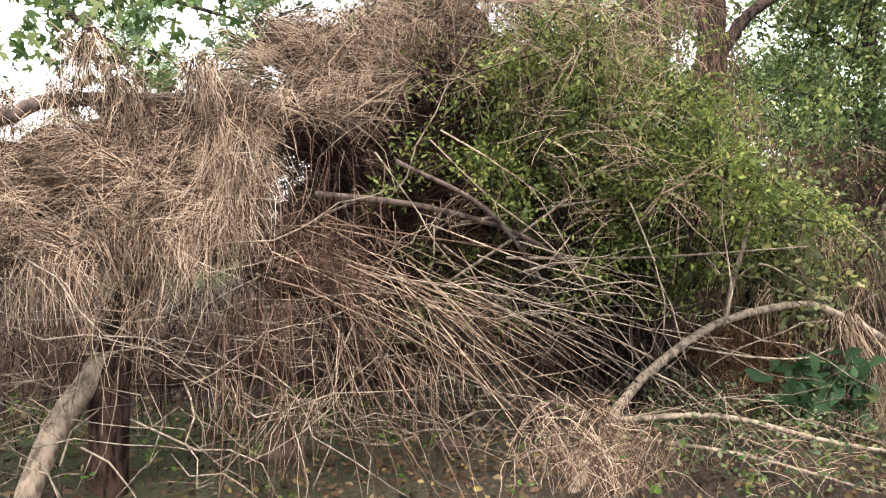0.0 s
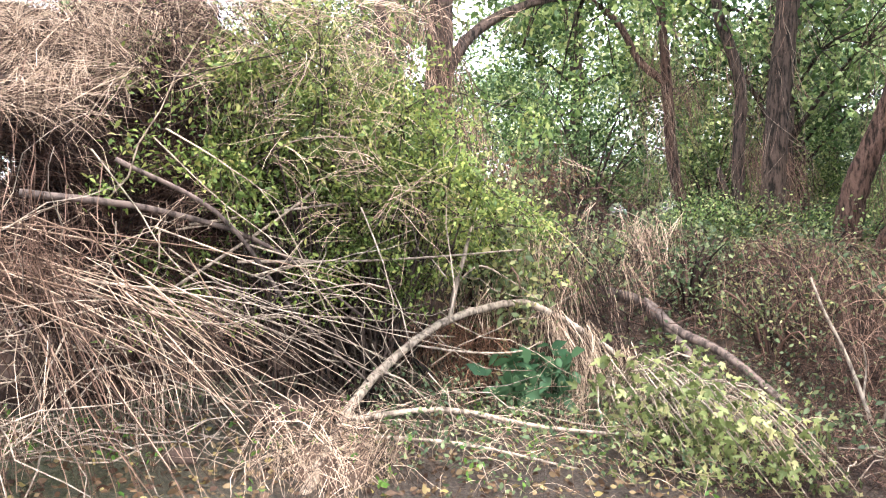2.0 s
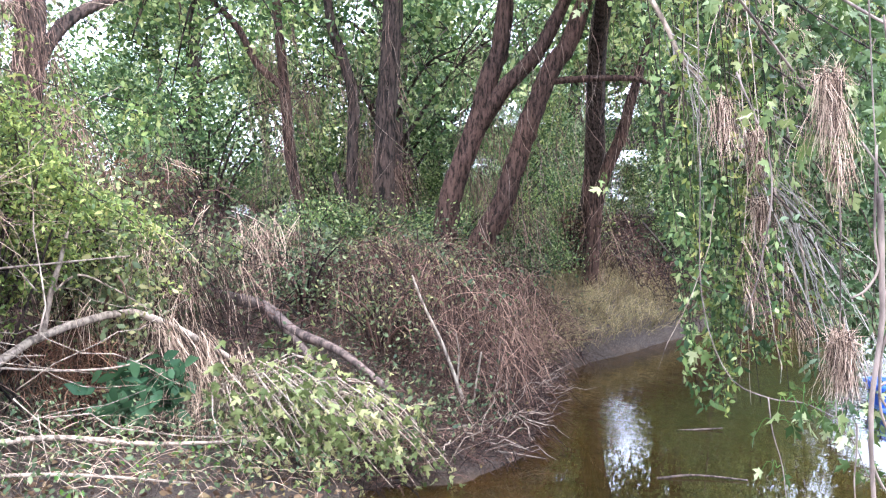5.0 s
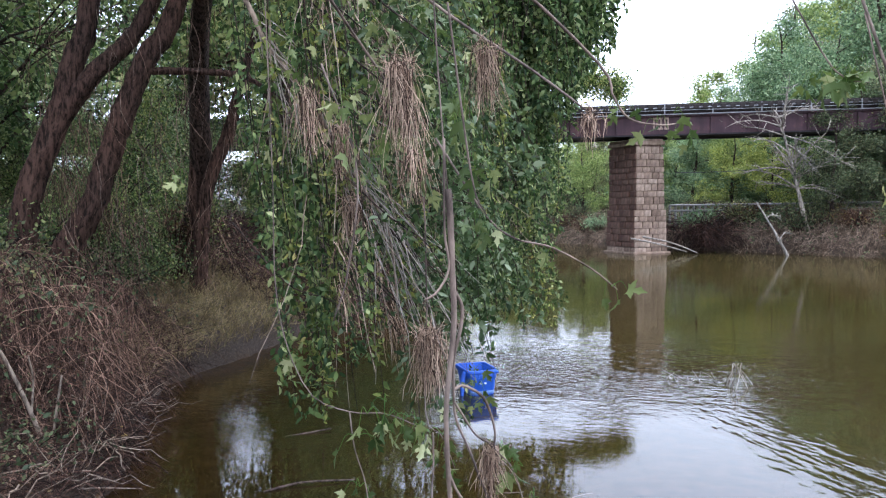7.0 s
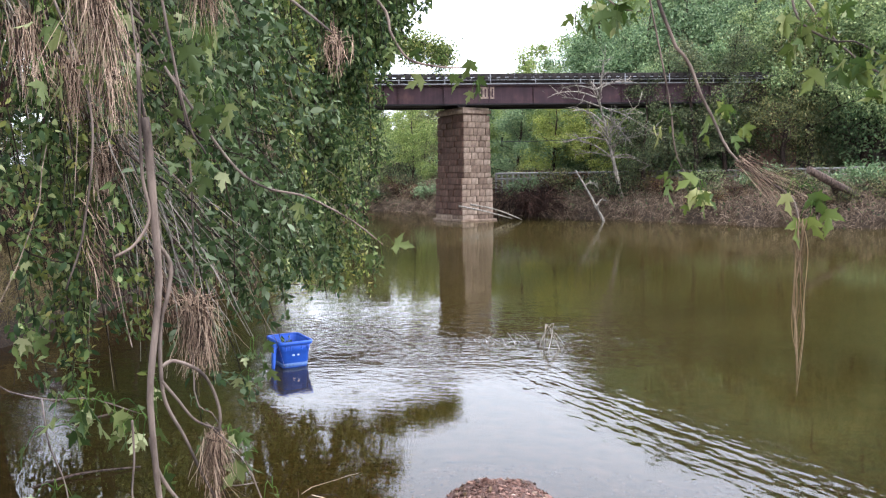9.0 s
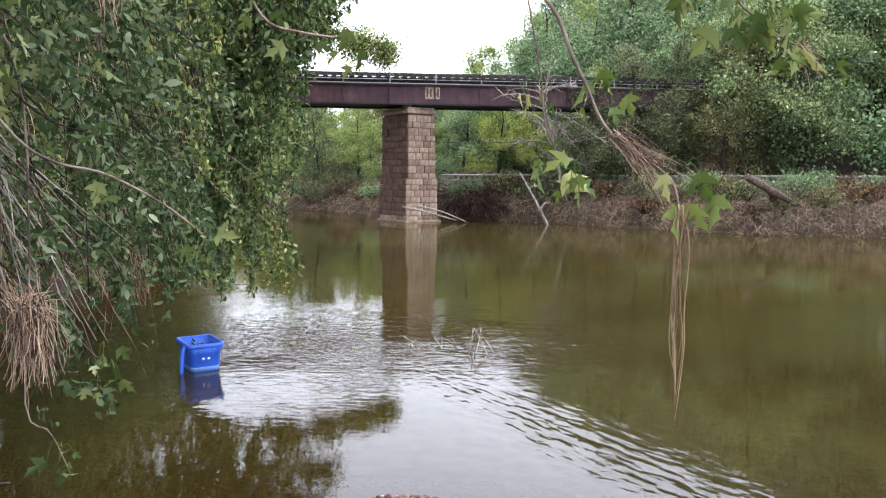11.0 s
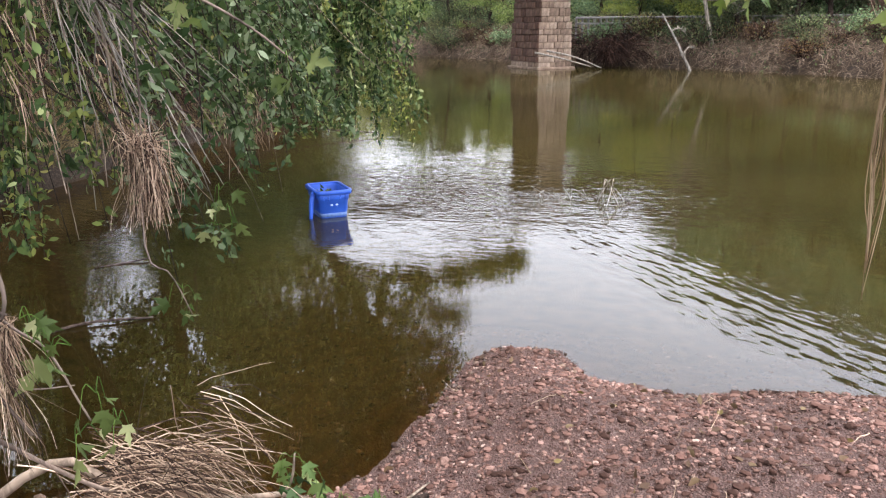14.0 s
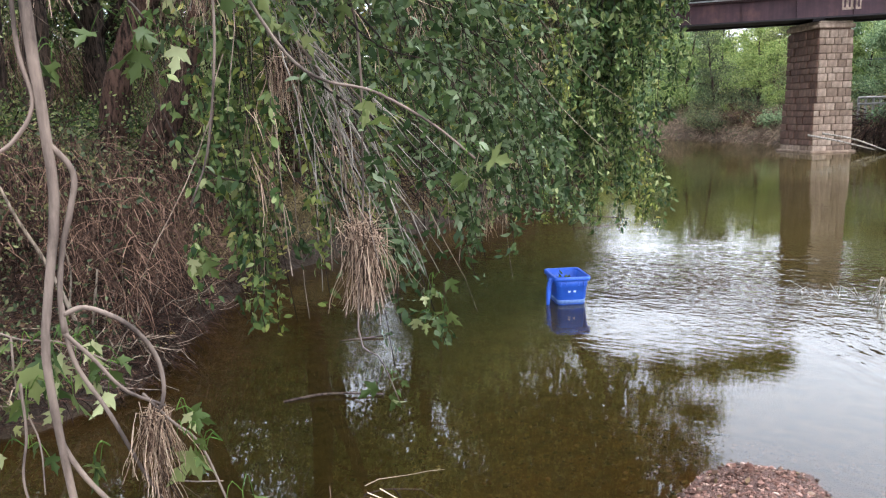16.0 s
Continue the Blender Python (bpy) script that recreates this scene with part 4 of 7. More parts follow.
crooked_tree("slender red-barked tree on the bank with straw caught in it", [([(7.18, 10.7, 0.7), (7.15, 10.73, 1.33), (7.07, 10.78, 2.0), (6.91, 10.87, 2.82), (6.85, 10.9, 3.8), (6.78, 10.94, 4.83), (6.6, 11.1, 7.5)], [0.13, 0.11, 0.09, 0.085, 0.08, 0.07, 0.04]),
    ([(6.84, 10.9, 4.0), (6.5, 11.1, 4.35), (6.2, 11.3, 5.0), (5.6, 11.6, 5.6)], [0.06, 0.055, 0.05, 0.03])], M_bark, [((6.7, 11.0, 7.2), 1.8), ((5.4, 11.7, 5.9), 1.3)], 3200, 0.11, 61)
crooked_tree("dark slim forked tree on the bank", [([(7.55, 10.0, 0.7), (7.52, 10.03, 1.57), (7.48, 10.06, 2.23), (7.49, 10.05, 3.04), (7.51, 10.04, 3.84), (7.37, 10.13, 4.47), (7.2, 10.2, 5.2), (7.0, 10.4, 8)], [0.14, 0.11, 0.09, 0.085, 0.08, 0.08, 0.07, 0.04]), ([(7.5, 10.03, 1.5), (7.38, 10.1, 2.1), (7.25, 10.2, 2.7)], [0.09, 0.07, 0.04])],
    M_bark_dark, [((7.1, 10.5, 7.6), 1.9), ((7.9, 10.2, 6.0), 1.2)], 2600, 0.11, 62)
crooked_tree("thick dark fluted trunk on the bank hung with twigs", [([(7.62, 9.6, 0.6), (7.65, 9.58, 1.65), (7.69, 9.56, 2.37), (7.72, 9.53, 3.33), (7.82, 9.46, 4.75), (8.0, 9.4, 8.5)], [0.23, 0.18, 0.16, 0.15, 0.15, 0.07])], M_bark_dark, [((8.0, 9.5, 8), 2.2), ((8.6, 9.2, 6.6), 1.3)], 5000, 0.11, 63)
crooked_tree("forked red-brown tree leaning out over the cove", [([(7.9, 8.65, 0.8), (8.0, 8.57, 1.56), (8.12, 8.46, 2.42), (8.37, 8.25, 3.26), (8.53, 8.1, 4.02), (8.66, 7.98, 4.63), (8.9, 7.8, 7.5)], [0.2, 0.17, 0.15, 0.14, 0.13, 0.12, 0.05]),
    ([(8.36, 8.25, 3.2), (8.59, 7.9, 3.78), (8.88, 7.62, 4.19), (9.1, 7.4, 4.7), (9.6, 6.9, 6.2)], [0.12, 0.11, 0.1, 0.09, 0.04])], M_bark, [((8.9, 7.9, 7.4), 1.9), ((9.7, 6.9, 6.4), 1.6)], 6500, 0.11, 64)
crooked_tree("leaning red-brown trunk at the cove with a bare limb", [([(8.1, 8.35, 0.7), (8.32, 8.16, 1.59), (8.56, 7.94, 2.17), (8.71, 7.79, 2.78), (8.86, 7.64, 3.39), (9.06, 7.43, 4.07), (9.27, 7.19, 4.59), (9.9, 6.6, 7.2)], [0.2, 0.17, 0.15, 0.14, 0.14, 0.13, 0.12, 0.04]),
    ([(8.98, 7.5, 3.85), (9.39, 7.06, 3.87), (9.73, 6.64, 3.85), (9.89, 6.42, 3.75), (10.1, 6.1, 3.5)], [0.05, 0.045, 0.04, 0.03, 0.015])], M_bark, [((9.9, 6.6, 7.0), 2.0), ((9.0, 7.0, 6.2), 1.2)], 6500, 0.11, 65)
crooked_tree("small red-barked tree leaning from the grassy bank", [([(10.95, 8.45, 0.4), (10.99, 8.41, 0.89), (11.05, 8.34, 1.96), (11.15, 8.23, 2.6), (11.33, 8.0, 3.33), (11.42, 7.88, 3.87), (11.7, 7.6, 5.2)], [0.16, 0.13, 0.1, 0.1, 0.09, 0.08, 0.04]),
    ([(11.0, 8.45, 0.8), (11.07, 8.48, 1.58), (11.04, 8.51, 2.52), (11.1, 8.44, 3.26)], [0.1, 0.08, 0.06, 0.03])], M_bark, [((11.8, 7.8, 5.8), 1.3), ((12.6, 9.2, 4.6), 0.9)], 3000, 0.12, 66)
crooked_tree("tall feathery green tree leaning far out over the river", [([(23.5, 12.4, 0.4), (23.9, 11.6, 2.8), (24.6, 10.4, 5.6), (25.4, 9.2, 8.6), (26.0, 8.6, 12.0)], [0.32, 0.26, 0.2, 0.14, 0.06]),
    ([(24.4, 10.6, 5.2), (26.0, 8.8, 6.3), (27.4, 6.9, 6.5), (27.9, 5.3, 6.1)], [0.13, 0.09, 0.05, 0.015])], M_bark_dark,
    [((26.2, 8.9, 7.6), 1.5), ((27.0, 8.2, 10.2), 1.7), ((25.6, 9.6, 12.2), 2.2), ((24.0, 10.6, 8.4), 2.0), ((23.0, 11.2, 11.0), 2.2), ((27.4, 7.2, 6.4), 0.75), ((27.7, 6.2, 6.2), 0.6), ((27.9, 5.4, 5.9), 0.42), ((25.2, 10.0, 6.4), 1.1), ((26.6, 8.6, 13.2), 1.4), ((26.8, 7.5, 7.7), 0.9), ((26.8, 8.0, 8.8), 1.1), ((26.6, 7.6, 9.8), 1.1), ((27.0, 8.6, 6.6), 0.9)], 42000, 0.085, 68, leaf_mat=M_leaf)
crooked_tree("dark tree draped with flood straw behind the thicket", [([(2.8, 9.45, 0.5), (2.83, 9.43, 2.4), (2.87, 9.42, 3.32), (2.94, 9.4, 4.06), (3.1, 9.4, 7)], [0.22, 0.17, 0.16, 0.15, 0.08]),
    ([(2.9, 9.4, 3.6), (3.4, 9.5, 4.3), (4.3, 9.8, 4.8), (5.4, 10, 5.0)], [0.08, 0.07, 0.05, 0.02]), ([(2.85, 9.42, 2.9), (2.4, 9.6, 3.8), (2.2, 9.7, 5.2)], [0.09, 0.08, 0.05])], M_bark_dark,
    [((3.2, 9.5, 6.6), 2.2), ((5.2, 10, 5.2), 1.6), ((2.0, 9.8, 5.8), 1.6)], 5500, 0.1, 67)

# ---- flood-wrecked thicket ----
M_thatch = barky("shade_dark_debris", (0.012, 0.008, 0.006), (0.06, 0.04, 0.028), 16, (0.25, 1, 2.5), 0.05)
M_rust = strawy("rust_coloured_roots", [(0.0, (0.07, 0.034, 0.02)), (0.6, (0.17, 0.088, 0.052)), (1.0, (0.33, 0.2, 0.125))])
M_log = barky("weathered_grey_brown_log", (0.035, 0.027, 0.024), (0.12, 0.092, 0.08), 16, (1, 1, 0.3), 0.012)
M_soil = plain("dark_bank_soil", (0.07, 0.045, 0.034), 0.95, 0.2, 0, 0.5, 5)
M_fresh = leafy("fresh_sprout_leaf", [(0.0, (0.06, 0.12, 0.025)), (1.0, (0.15, 0.23, 0.05))])
M_yellowing = leafy("pale_yellowing_leaf", [(0.0, (0.07, 0.085, 0.03)), (0.5, (0.16, 0.175, 0.07)), (0.8, (0.29, 0.28, 0.13)), (1.0, (0.45, 0.38, 0.22))])
M_maple_fresh = leafy("yellow_green_maple_leaf", [(0.0, (0.04, 0.075, 0.02)), (0.5, (0.085, 0.125, 0.036)), (0.85, (0.15, 0.19, 0.068)), (1.0, (0.27, 0.3, 0.165))], 0.36)
M_bluegreen = leafy("blue_green_leaf", [(0.0, (0.025, 0.062, 0.032)), (1.0, (0.06, 0.115, 0.062))])


def stuff(name, soup, mat, label, category, smooth=True):
    return tagged(part(name, soup, mat, smooth=smooth), label, category, kind="stuff")


def bundle(rng, soup, root, way, count, length, width, spread=0.05, fan=0.25, droop=0.5, wander=0.2, segs=4):
    """Stalks that start close together and fan out."""
    roots = np.asarray(root) + rng.normal(0, 1, (count, 3)) * spread
    ways = unit(np.asarray(way, float)) + rng.normal(0, fan, (count, 3))
    return strands(soup, rng, roots, ways, length, width, droop, wander, segs)


def straw_clump(label, root, way, count, length, width=0.006, spread=0.04, fan=0.3, droop=0.8, mat=None, seed=1, knot=0.0, group="hanging straw clumps", wander=0.42):
    rng = np.random.default_rng(seed)
    s = Soup()
    bundle(rng, s, root, way, count, length, width, spread, fan, droop, wander, 6)
    if knot:
        c = np.array(root, float)
        w = unit(rng.normal(0, 1, (count // 2, 3)))
        strands(s, rng, c + w * knot * [1, 1, 0.8], np.cross(w, rng.normal(0, 1, (count // 2, 3))), knot * 2.2, width, 0.3, 0.5, 4)
    return tagged(part("straw_clump", s, mat or M_straw), label, "straw clump", group, "stuff")


# the thicket is laid out on axes of its own, moved and turned a little to fit the camera's view
THICKET = pose(0.219, -0.632, 0.028, 0, 0, 2.62)


def to_bank(x, y):
    c, s = THICKET[0][0], THICKET[1][0]
    x, y = np.asarray(x, float), np.asarray(y, float)
    return c * x - s * y + THICKET[0][3], s * x + c * y + THICKET[1][3]


def bank_height(x, y):
    return ground_height(*to_bank(x, y)) - THICKET[2][3]


def bank_shore(x, y):
    return shore_distance(*to_bank(x, y))


def bank_z(x, y):
    return float(bank_height(np.array([x]), np.array([y]))[0])


def thicket():
    rng = np.random.default_rng(71)
    ux = [-3.6, -2.0, -1.2, -0.45, 0.4, 1.4]
    front, bot, top = [3.9, 4.25, 4.8, 5.15, 5.45, 5.9], [1.65, 1.8, 1.9, 2.05, 2.2, 2.3], [2.34, 2.5, 3.02, 3.62, 4.1, 4.35]

    def on(u, v, back=0.0):
        zb, zt = np.interp(u, ux, bot), np.interp(u, ux, top)
        return np.stack([u, np.interp(u, ux, front) + 0.75 * v * (zt - zb) + back, zb + (zt - zb) * v], -1)

    # core lumps coloured near-black, so the shade inside the mat is in their colour
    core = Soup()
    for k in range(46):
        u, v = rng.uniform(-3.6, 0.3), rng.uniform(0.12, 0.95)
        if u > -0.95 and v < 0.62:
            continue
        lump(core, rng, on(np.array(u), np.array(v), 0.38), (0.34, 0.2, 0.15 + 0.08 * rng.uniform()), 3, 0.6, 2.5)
    # backing lumps added so that the hollow's gaps read as shade
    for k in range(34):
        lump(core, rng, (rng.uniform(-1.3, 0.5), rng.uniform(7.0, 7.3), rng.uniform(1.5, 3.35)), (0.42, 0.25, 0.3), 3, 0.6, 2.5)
    mat = Soup()
    # long combed streams of straw lying along the fallen tree, with dark slots between them
    for k in range(180):
        u, v = rng.uniform(-3.7, 1.2), rng.uniform(0.05, 1.0)
        v = (np.floor(v * 9) + rng.normal(0.5, 0.16)) / 9
        if -0.8 < u < 0.35 and v < 0.46 - 0.2 * abs(u + 0.2):
            continue
        if u > 0.1 and (v < 0.55 or rng.uniform() < 0.55):
            continue
        c = on(np.array(u), np.array(v), rng.uniform(-0.1, 0.12))
        way = np.array([rng.choice([-1, 1]), rng.normal(-0.1, 0.25), rng.normal(0.05, 0.42)])
        bundle(rng, mat, c - unit(way) * 0.25, way, rng.integers(26, 56), rng.uniform(0.35, 0.85), rng.choice([0.0026, 0.0036, 0.005]), rng.uniform(0.015, 0.045), rng.uniform(0.12, 0.34), rng.uniform(0.1, 0.9), 0.5, 6)
    # rough tufts on top of them, turned every way
    for k in range(230):
        u, v = rng.uniform(-3.6, 0.6), rng.uniform(0, 1)
        if u > -0.8 and v < 0.5:
            continue
        c = on(np.array(u), np.array(v), rng.uniform(-0.14, 0.05))
        way = np.array([rng.normal(0, 1.0), rng.normal(-0.4, 0.4), rng.normal(-0.1, 0.6)])
        bundle(rng, mat, c, way, rng.integers(16, 34), rng.uniform(0.16, 0.4), rng.choice([0.0026, 0.004]), rng.uniform(0.02, 0.06), rng.uniform(0.3, 0.6), rng.uniform(0.3, 1.4), 0.5, 5)
    # drooping fringes under each stream
    for k in range(170):
        u = rng.uniform(-3.5, 0.2)
        v = rng.choice([rng.uniform(0, 0.12), np.floor(rng.uniform(0, 1) * 9) / 9])
        if u > -0.8 and v < 0.5:
            continue
        c = on(np.array(u), np.array(v), -0.08)
        bundle(rng, mat, c, (rng.normal(0, 0.3), -0.4, -0.6), rng.integers(14, 32), rng.uniform(0.18, 0.42), 0.0036, 0.04, 0.25, 1.4, 0.35)
    # dark strands added to stand for the shade in the hollow
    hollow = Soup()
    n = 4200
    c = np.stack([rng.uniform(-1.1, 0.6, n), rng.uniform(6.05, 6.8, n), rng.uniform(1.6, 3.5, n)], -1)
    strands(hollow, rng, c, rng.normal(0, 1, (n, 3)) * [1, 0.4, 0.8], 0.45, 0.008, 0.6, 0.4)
    stuff("dead_brush", hollow, M_straw_dark, "dark brush added as the shade in the hollow under the straw", "dead brush")
    m = stuff("flood_straw_mat", mat, M_straw, "thick mat of tan flood straw draped over a fallen tree", "flood debris")
    stuff("debris_core", core, M_thatch, "matted flood debris under the straw, coloured near-black as shade", "flood debris")

    tree = thing("fallen_tree", "grey fallen tree buried under flood straw", "fallen tree", group="")
    for pts, r in [([(-3.2, 4.5, 2.5), (-2.21, 4.8, 2.61), (-1.96, 4.93, 2.73), (-1.35, 5.4, 2.8), (-0.63, 5.95, 2.9), (-0.1, 6.4, 3.1), (0.9, 7.0, 3.4)], [0.045, 0.042, 0.036, 0.03, 0.02]),
                   ([(-3.3, 4.7, 1.9), (-2.6, 4.7, 2.0), (-1.9, 4.9, 2.06), (-0.9, 5.4, 2.2)], [0.06, 0.05, 0.04]),
                   ([(-3.3, 4.5, 1.75), (-2.3, 4.45, 1.95), (-1.6, 4.7, 2.1)], [0.045, 0.04, 0.02]),
                   ([(-0.6, 5.5, 2.2), (0.1, 5.75, 2.1), (0.8, 6.0, 1.85), (1.5, 6.3, 1.3)], [0.024, 0.02, 0.015, 0.009]),
                   ([(-0.1, 5.6, 2.4), (0.5, 5.75, 2.05), (1.0, 6.0, 1.35), (1.5, 6.15, 0.85)], [0.016, 0.013, 0.008])]:
        part("limb" if r[0] < 0.042 else "trunk", tube(Soup(), smooth_line(pts, 20), r, 8, 0.07, rng), M_log, tree)
    limb = thing("overhanging_limb", "leafy maple limb with caught straw above the thicket", "branch", group="")
    spots = []
    for pts in [[(-4.2, 7.6, 4.4), (-3.0, 6.9, 4.0), (-2.0, 6.5, 3.75), (-1.3, 6.3, 3.5)], [(-3.0, 6.9, 4.0), (-2.4, 6.3, 3.5), (-1.9, 6.0, 3.2)], [(-4.0, 7.2, 4.9), (-2.6, 7.0, 4.6), (-0.6, 7.2, 4.3)]]:
        line = smooth_line(pts, 14)
        part("stem", tube(Soup(), line, [0.04, 0.012], 6, 0.05, rng), M_bark_dark, limb)
        spots += list(line[4:])
    spots = np.array(spots)
    fo = Soup()
    leaves(fo, rng, spots[rng.integers(0, len(spots), 900)] + rng.normal(0, 0.3, (900, 3)), 0.11, LEAF_MAPLE, 0.6)
    part("foliage", fo, M_leaf, limb)
    for k, (root, n) in enumerate([((-1.75, 4.95, 3.05), 150), ((-1.55, 4.95, 2.85), 160), ((-1.9, 5.0, 2.8), 130), ((-1.2, 5.2, 2.95), 140), ((-2.2, 4.9, 2.72), 120)]):
        straw_clump("straw tuft caught above the fallen trunk", root, (0.1, -0.2, -0.4), n, 0.32, 0.005, 0.06, 0.5, 1.2, M_straw, 340 + k, 0.09)
    lean = thing("broken_trunk", "short broken trunk leaning under the straw", "tree trunk", group="")
    part("trunk", tube(Soup(), smooth_line([(-1.5, 5.1, 1.75), (-1.54, 5.02, 1.56), (-1.72, 4.94, 1.27), (-1.9, 4.74, 0.94), (-2.0, 4.55, 0.55)], 16), [0.05, 0.075, 0.07, 0.06], 9, 0.1, rng), M_twig, lean)
    part("trunk", tube(Soup(), smooth_line([(-1.55, 5.1, 1.75), (-1.63, 4.98, 1.39), (-1.69, 4.95, 1.04), (-1.72, 4.93, 0.35)], 14), [0.09, 0.1, 0.11, 0.12], 10, 0.1, rng), M_bark, lean)

    s = Soup()
    pale = Soup()
    bundle(rng, pale, (-0.98, 5.05, 2.5), (0.2, -0.4, -0.35), 120, 0.7, 0.0034, 0.08, 0.34, 2.4, 0.8, 8)
    bundle(rng, pale, (-1.02, 5.05, 2.5), (-0.1, -0.3, -0.6), 80, 0.95, 0.0034, 0.07, 0.2, 1.8, 0.6, 8)
    tagged(part("hanging_stalk_curtain", pale, M_straw), "pale bunch of dead stalks hanging from the straw mat", "dead stalks", kind="stuff")
    bundle(rng, s, (-0.55, 5.05, 2.25), (0.15, -0.5, -0.5), 60, 0.5, 0.0045, 0.2, 0.5, 2.2, 0.35, 5)
    n = 700
    c = np.array([-0.62, 5.25, 1.82]) + rng.normal(0, 1, (n, 3)) * [0.22, 0.1, 0.15]
    strands(s, rng, c, rng.normal(0, 1, (n, 3)) + [0.3, -0.3, -0.5], 0.2, 0.0042, 0.5, 0.5)
    tagged(part("hanging_stalk_curtain", s, M_straw_red), "curtain of reddish dead stalks hanging from the straw mat", "dead stalks", kind="stuff")
    for label, root, way, n, ln, fan, droop, w in [
            ("long pale stalks swept out from the straw mat", (-0.6, 5.15, 1.82), (1.5, 0.2, -0.55), 34, 1.9, 0.2, 0.35, 0.0075),
            ("long reddish stalks swept down from the straw mat", (-0.5, 5.1, 1.75), (0.55, -0.05, -1.0), 34, 1.5, 0.22, 0.3, 0.0075),
            ("upright hanging stalks under the straw mat", (-0.85, 4.95, 1.7), (0.12, -0.1, -1.0), 40, 1.3, 0.18, 0.3, 0.0065),
            ("drooping stalks at the edge of the thicket", (0.1, 5.3, 1.6), (0.9, 0.1, -0.9), 26, 1.1, 0.25, 0.4, 0.007)]:
        s = Soup()
        bundle(rng, s, root, way, n, ln, w, 0.13, fan, droop, 0.12, 6)
        tagged(part("stalk_bundle", s, M_straw_red if "reddish" in label or "upright" in label else M_straw), label, "dead stalks", "swept stalk bundles", "stuff")

    s = Soup()
    for k in range(15):
        a = np.array([rng.uniform(-0.6, 0.7), rng.uniform(5.3, 5.9), rng.uniform(1.5, 2.6)])
        e = np.array([rng.uniform(1.0, 2.3), rng.uniform(5.6, 6.3), rng.uniform(0.5, 1.1)])
        m = (a + e) / 2 + [rng.normal(0, 0.15), rng.normal(0, 0.1), rng.uniform(-0.1, 0.25)]
        line = smooth_line([a, (a + m) / 2 + rng.normal(0, 0.04, 3), m, e], 12)
        tube(s, line, [rng.uniform(0.004, 0.009), 0.002], 5)
        for j in (4, 6, 8):
            w = unit(e - a + rng.normal(0, 0.9, 3))
            tube(s, [line[j], line[j] + w * 0.12, line[j] + w * 0.26 + rng.normal(0, 0.03, 3)], [0.003, 0.0012], 4)
    stuff("bare_stems", s, M_twig, "long bleached stems sweeping down across the hollow", "stems")
    # tangle of bare twigs
    s = Soup()
    for k in range(240):
        a = np.array([rng.uniform(-3.4, -0.2), 0, rng.uniform(0.7, 1.95)])
        a[1] = np.interp(a[0], ux, front) + rng.uniform(-0.1, 0.7)
        w = np.array([rng.normal(0.4, 0.9), rng.normal(-0.1, 0.4), rng.normal(-0.15, 0.45)])
        n = 6
        pts = a + np.cumsum(np.vstack([[0, 0, 0], unit(w) * 0.17 + rng.normal(0, 0.05, (n, 3))]), 0)
        tube(s, pts, [rng.uniform(0.002, 0.007), 0.0015], 5)
    stuff("bare_twig_tangle", s, M_twig, "tangle of pale bare twigs under the straw mat", "twigs")
    s = Soup()
    for k in range(90):
        a = np.array([rng.uniform(-0.3, 2.2), rng.uniform(5.7, 7.0), rng.uniform(0.5, 2.2)])
        w = np.array([rng.normal(0.5, 0.8), rng.normal(-0.1, 0.35), rng.normal(-0.2, 0.5)])
        pts = a + np.cumsum(np.vstack([[0, 0, 0], unit(w) * 0.2 + rng.normal(0, 0.045, (6, 3))]), 0)
        tube(s, pts, [rng.uniform(0.003, 0.007), 0.002], 5)
    stuff("bare_twig_tangle", s, M_twig, "pale bare twigs criss-crossing the dark hollow", "twigs")
    s = Soup()
    for k in range(70):
        a = np.array([rng.choice([rng.uniform(-3.4, -1.0), rng.uniform(-3.4, 0.3)]), 0, rng.uniform(0.9, 1.9)])
        a[1] = np.interp(a[0], ux, front) + rng.uniform(-0.15, 0.5)
        if -2.25 < a[0] < -1.25 and a[2] < 1.5:
            continue
        bundle(rng, s, a, (rng.normal(0.2, 0.5), -0.2, -0.7), rng.integers(6, 22), rng.uniform(0.2, 0.6), 0.005, 0.05, 0.4, 1.3, 0.4)
    stuff("draped_straw", s, M_straw, "loose straw draped over the twigs", "flood debris")

    # brush and soil face at the back of the hollow, the brush darkened as its shade
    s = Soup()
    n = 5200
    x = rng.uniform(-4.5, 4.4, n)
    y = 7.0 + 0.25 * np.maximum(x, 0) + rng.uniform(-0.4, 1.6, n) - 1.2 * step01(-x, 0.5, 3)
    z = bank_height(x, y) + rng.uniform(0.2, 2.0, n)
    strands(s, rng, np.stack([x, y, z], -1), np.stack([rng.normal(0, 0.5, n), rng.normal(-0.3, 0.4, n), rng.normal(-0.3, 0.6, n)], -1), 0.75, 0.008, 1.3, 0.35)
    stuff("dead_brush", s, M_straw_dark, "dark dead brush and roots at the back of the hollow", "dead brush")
    s = Soup()
    for k in range(26):
        x = rng.uniform(-4.5, 4.5)
        y = 8.6 + rng.uniform(0, 0.6) + 0.2 * max(x, 0) - 1.0 * float(step01(np.array(-x), 0.5, 3.0))
        lump(s, rng, (x, y, bank_z(x, y) + 0.0), (0.8, 0.4, 0.6), 3, 0.5, 2.0)
    stuff("bank_face", s, M_soil, "dark crumbling soil bank behind the brush", "soil bank")

    # yellow-green shrub
    shrub = thing("shrub", "dense yellow-green shrub tangled with straw", "shrub", group="")
    wood, fol, spots = Soup(), Soup(), []
    for k in range(150):
        c = np.array([1.45, 7.0, 0.6])
        e = np.array([rng.normal(1.35, 0.8), rng.normal(6.55, 0.35), rng.uniform(1.4, 4.3)])
